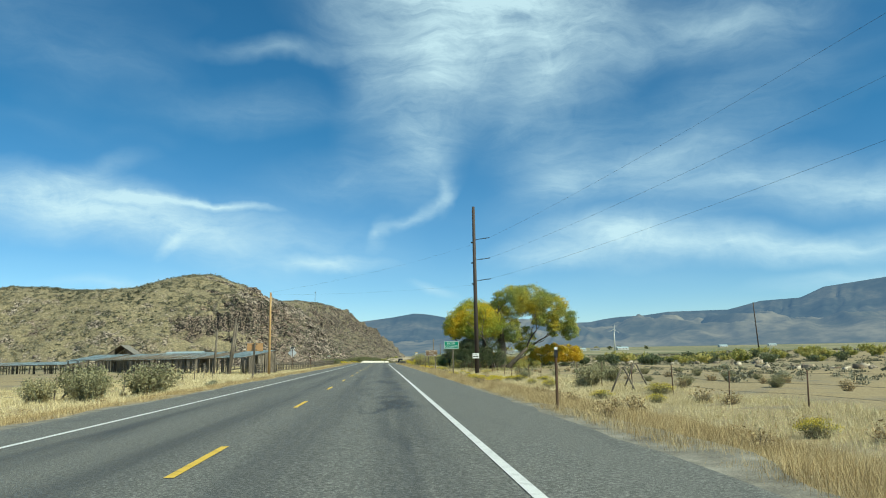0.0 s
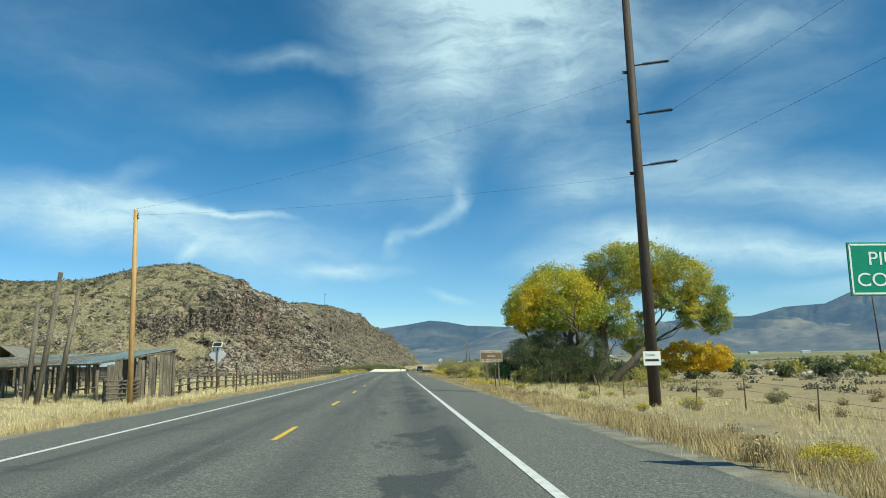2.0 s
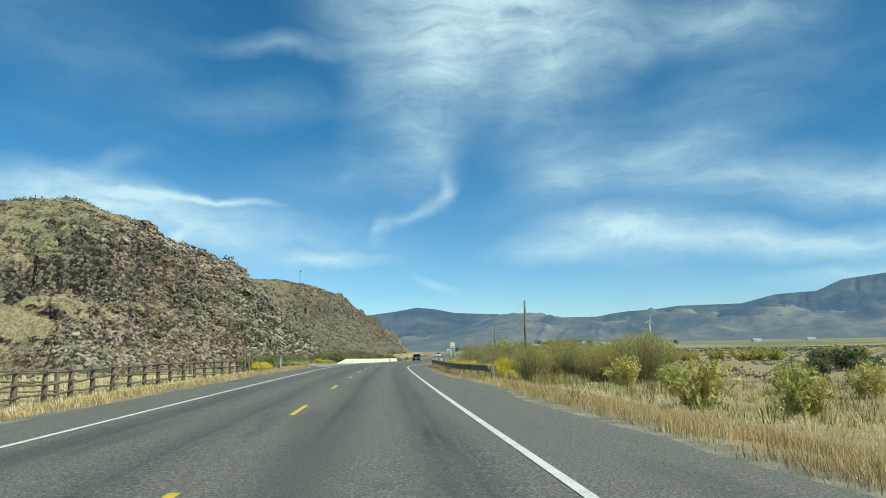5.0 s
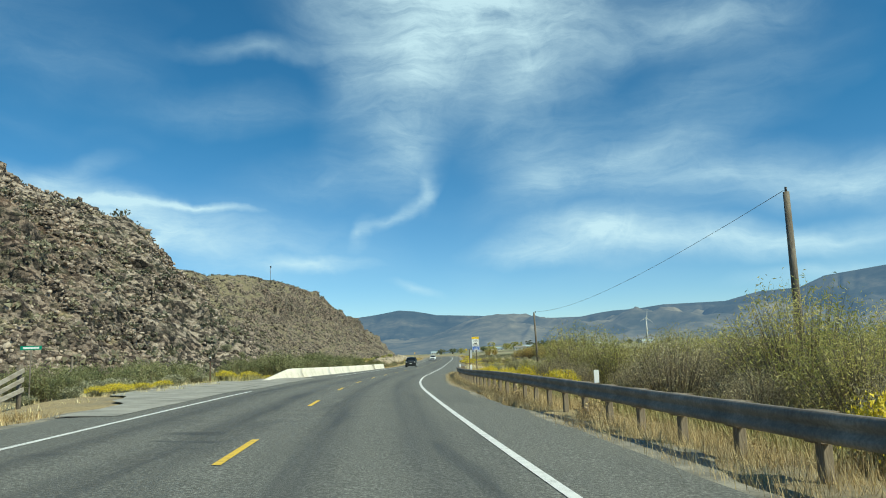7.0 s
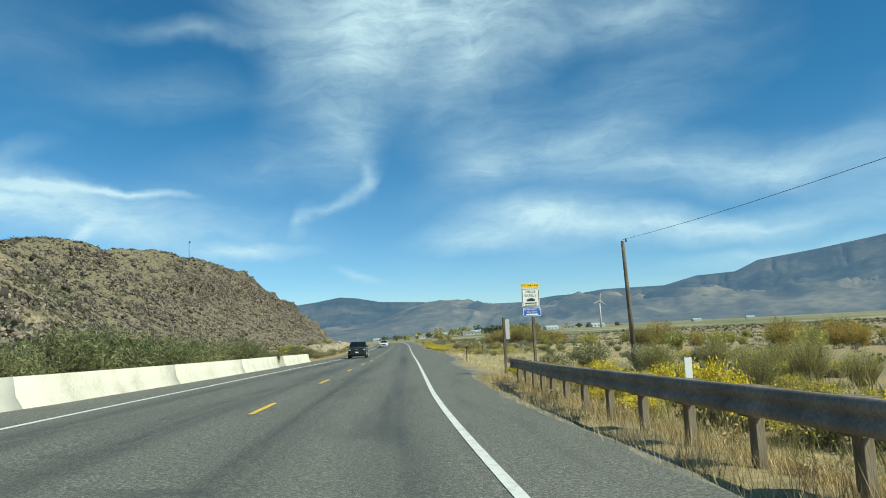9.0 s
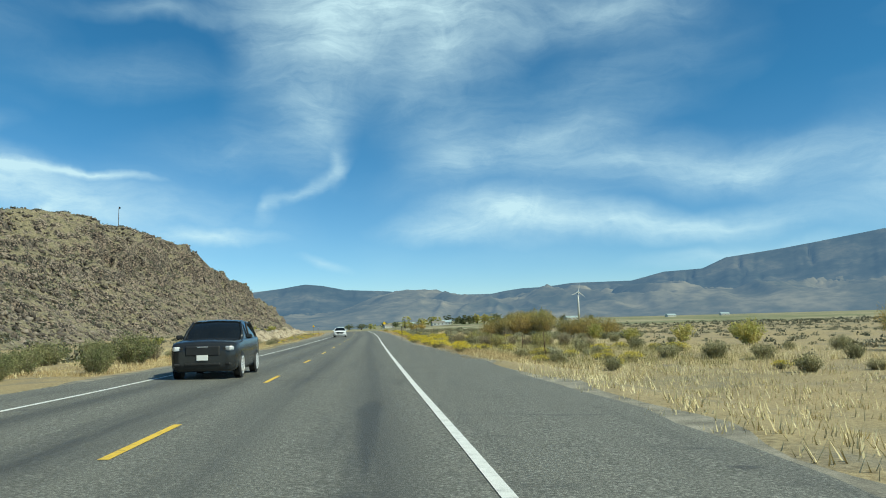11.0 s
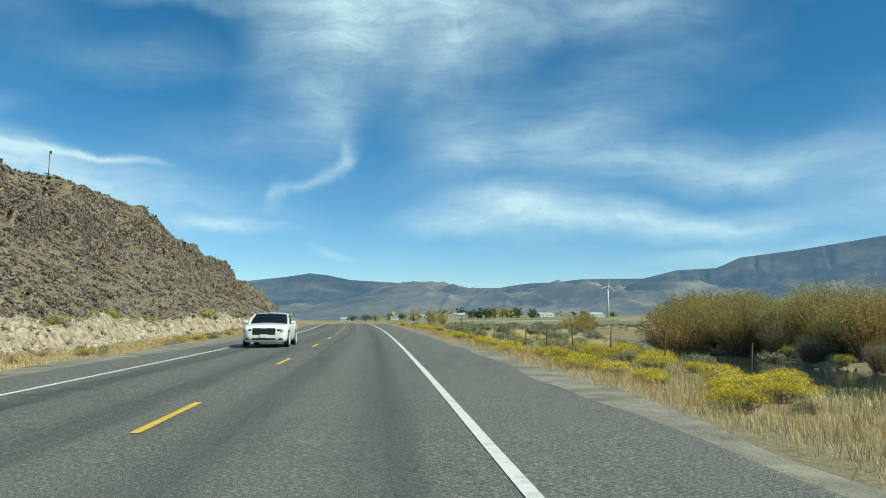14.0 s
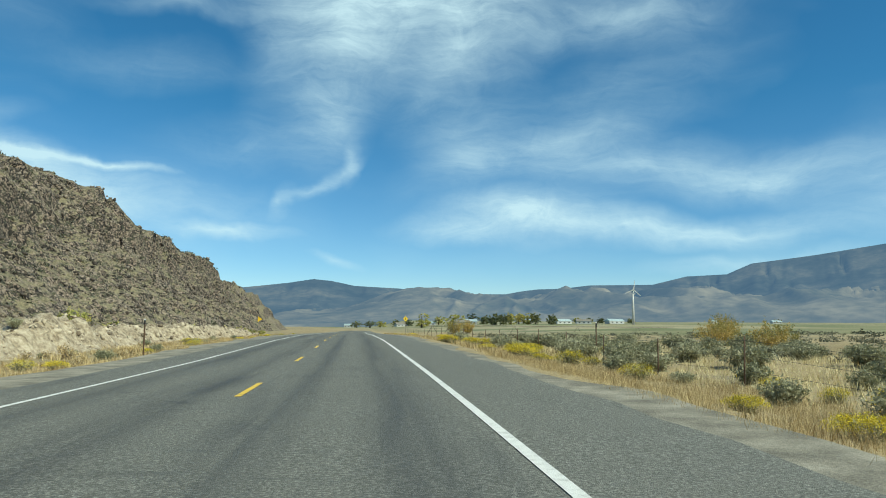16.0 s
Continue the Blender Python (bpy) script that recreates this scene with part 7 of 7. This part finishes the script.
def car(x, y, turn, paint, label, tall=1.48, length=5.05, width=1.9, suv=False):
    ob = thing("suv" if suv else "sedan", pose(x, y, float(road_z(*road_so(np.array(x), np.array(y)))) + 0.012, 0, 0, turn), label, "car", "oncoming cars")
    hl, hw, up = length / 2, width / 2, 0.14 if suv else 0.0
    # stations from the nose (-y) to the tail: place, half width, underside, top of the flank, crown of the lid
    st = [(-1.0, 0.70, 0.40, 0.66, 0.68), (-0.985, 0.83, 0.28, 0.80, 0.83), (-0.95, 0.92, 0.22, 0.87, 0.91), (-0.88, 0.98, 0.20, 0.91, 0.965), (-0.7, 1.0, 0.19, 0.95, 1.005), (-0.5, 1.0, 0.19, 0.98, 1.035), (-0.36, 1.0, 0.19, 1.0, 1.05),
          (0.0, 1.0, 0.19, 1.01, 1.03), (0.4, 1.0, 0.19, 1.03, 1.04), (0.62, 1.0, 0.2, 1.04, 1.09), (0.85, 0.99, 0.24, 1.04, 1.1), (0.96, 0.94, 0.3, 0.99, 1.06), (1.0, 0.84, 0.42, 0.9, 0.95)]
    rings = []
    for t, w, lo, hi, mid in st:
        w, hi, mid = w * hw, hi + up, mid + up
        half = [(0.80, lo), (0.93, lo + 0.05), (0.985, lo + 0.16), (1.0, lo + (hi - lo) * 0.55), (0.985, hi - 0.09), (0.95, hi - 0.02), (0.86, hi + 0.01), (0.55, (hi + 2 * mid) / 3), (0.2, mid)]
        rings.append([(px * w, t * hl, pz) for px, pz in half] + [(-px * w, t * hl, pz) for px, pz in half[::-1]])
    part("body", loft(rings), paint, ob)
    belt, back = 1.0 + up, 0.97 if suv else 0.66
    # cabin: windscreen foot, header, roof, rear header, foot of the rear window
    line = [(-0.44, belt - 0.02, 0.90), (-0.30, belt + 0.21 * (tall - belt) / 0.48, 0.86), (-0.15, tall - 0.05, 0.75), (0.0, tall - 0.005, 0.73), (0.16, tall, 0.73), (back - 0.36, tall - 0.03, 0.72), (back - 0.24, tall - 0.09, 0.73), (back, belt, 0.86)]
    rings = []
    for t, z, w in line:
        w *= hw
        rings.append([(-0.92 * hw, t * hl, belt - 0.06), (-w, t * hl, z - 0.03), (-w * 0.86, t * hl, z), (0, t * hl, z + 0.025), (w * 0.86, t * hl, z), (w, t * hl, z - 0.03), (0.92 * hw, t * hl, belt - 0.06)])
    part("glasshouse", loft(rings, False), CAR_GLASS, ob, "dark tinted windows")
    roof = []
    for t, z, w in line[2:7]:
        w *= hw * 1.01
        roof.append([(-w, t * hl, z - 0.055), (-w, t * hl, z - 0.02), (-w * 0.86, t * hl, z + 0.014), (0, t * hl, z + 0.04), (w * 0.86, t * hl, z + 0.014), (w, t * hl, z - 0.02), (w, t * hl, z - 0.055)])
    part("roof", loft(roof, False), paint, ob)
    for sx in (-1, 1):
        for run in (line[:3], line[5:]):
            bm = bmesh.new()
            tube(bm, [(sx * (w * hw), t * hl, z - 0.025) for t, z, w in run], 0.045, 6)
            part("pillar", bm, paint, ob)
        bm = bmesh.new()
        tube(bm, [(sx * 0.8 * hw, 0.12 * hl, tall - 0.06), (sx * 0.93 * hw, 0.10 * hl, belt)], 0.035, 6)
        part("pillar", bm, BLACK, ob)
        bm = bmesh.new()
        box(bm, (sx * (hw + 0.09), -0.31 * hl, belt + 0.07), (0.21, 0.13, 0.14), None, 0.04)
        part("mirror", bm, paint, ob)
        bm = bmesh.new()
        box(bm, (sx * 0.70 * hw, -0.955 * hl, 0.735 + up), (0.36, 0.2, 0.13), Euler((0, 0, -sx * 0.42)).to_matrix().to_4x4(), 0.03)
        lamp = part("headlight", bm, ALU, ob, "clear headlight")
        bm = bmesh.new()
        tube(bm, [(sx * 0.63 * hw, -1.0 * hl, 0.735 + up), (sx * 0.63 * hw, -0.93 * hl, 0.735 + up)], 0.05, 10)
        part("projector", bm, BLACK, lamp)
        bm = bmesh.new()
        box(bm, (sx * 0.66 * hw, -0.972 * hl, 0.36 + up / 2), (0.34, 0.12, 0.07), Euler((0, 0, -sx * 0.3)).to_matrix().to_4x4(), 0.02)
        part("fog_light", bm, BLACK, ob)
        for sy in (-0.6, 0.6):
            bm = bmesh.new()
            tube(bm, [(-0.02, 0, 0), (0.02, 0, 0)], 0.405, 24)
            part("wheel_arch", bm, BLACK, ob, at=pose(sx * (hw - 0.016), sy * hl, 0.36))
            wheel = part("wheel", tube(bmesh.new(), [(-0.11, 0, 0), (0.11, 0, 0)], 0.36, 24), BLACK, ob, at=pose(sx * (hw - 0.085), sy * hl, 0.36))
            bm = bmesh.new()
            for j in range(20):
                a, b = 2 * math.pi * j / 20, 2 * math.pi * (j + 1) / 20
                q = [[bm.verts.new((e * sx, r * math.cos(g), r * math.sin(g))) for g in (a, b)] for e, r in ((0.112, 0.275), (0.122, 0.265), (0.122, 0.24), (0.08, 0.225))]
                for u, v in zip(q, q[1:]):
                    bm.faces.new((u[0], u[1], v[1], v[0]))
            tube(bm, [(0.085 * sx, 0, 0), (0.122 * sx, 0, 0)], 0.06, 10)
            for j in range(10):
                box(bm, (0.106 * sx, 0, 0.15), (0.022, 0.034, 0.19), None, 0.006)
                bmesh.ops.rotate(bm, cent=(0, 0, 0), matrix=Matrix.Rotation(2 * math.pi / 10, 3, "X"), verts=bm.verts[:])
            part("rim", bm, ALU, wheel, "spoked alloy rim")
    bm = bmesh.new()
    box(bm, (0, -0.988 * hl, 0.67 + up), (0.98, 0.11, 0.29), None, 0.035)
    grille = part("grille", bm, BLACK, ob, "wide black mesh grille")
    bm = bmesh.new()
    box(bm, (0, -1.012 * hl, 0.785 + up), (0.3, 0.014, 0.02), None, 0.005)
    part("badge", bm, ALU, grille)
    bm = bmesh.new()
    box(bm, (0, -0.99 * hl, 0.36 + up / 2), (1.0, 0.1, 0.07), None, 0.02)
    part("air_intake", bm, BLACK, ob)
    bm = bmesh.new()
    box(bm, (0, -1.012 * hl, 0.475 + up), (0.32, 0.03, 0.15), None, 0.006)
    part("number_plate", bm, WHITE_SIGN, ob)


CAR_WHITE = mat("glossy white car paint", [(0.78, 0.79, 0.8), (0.8, 0.81, 0.82)], 1, 0.18, 0)
CAR_GREY = mat("glossy dark grey car paint", [(0.03, 0.033, 0.036), (0.045, 0.048, 0.05)], 1, 0.2, 0, metal=0.4)
CAR_GLASS = mat("dark tinted car glass", [(0.008, 0.01, 0.011), (0.012, 0.014, 0.015)], 1, 0.04, 0)
cx, cy = (float(q) for q in road_xy(426.5, -2.0))
car(cx, cy, -6.8, CAR_WHITE, "glossy white sedan with dark grille in the oncoming lane")
cx, cy = (float(q) for q in road_xy(331.5, -2.0))
car(cx, cy, -7.2, CAR_GREY, "dark grey suv in the oncoming lane", 1.72, 4.8, 1.92, True)
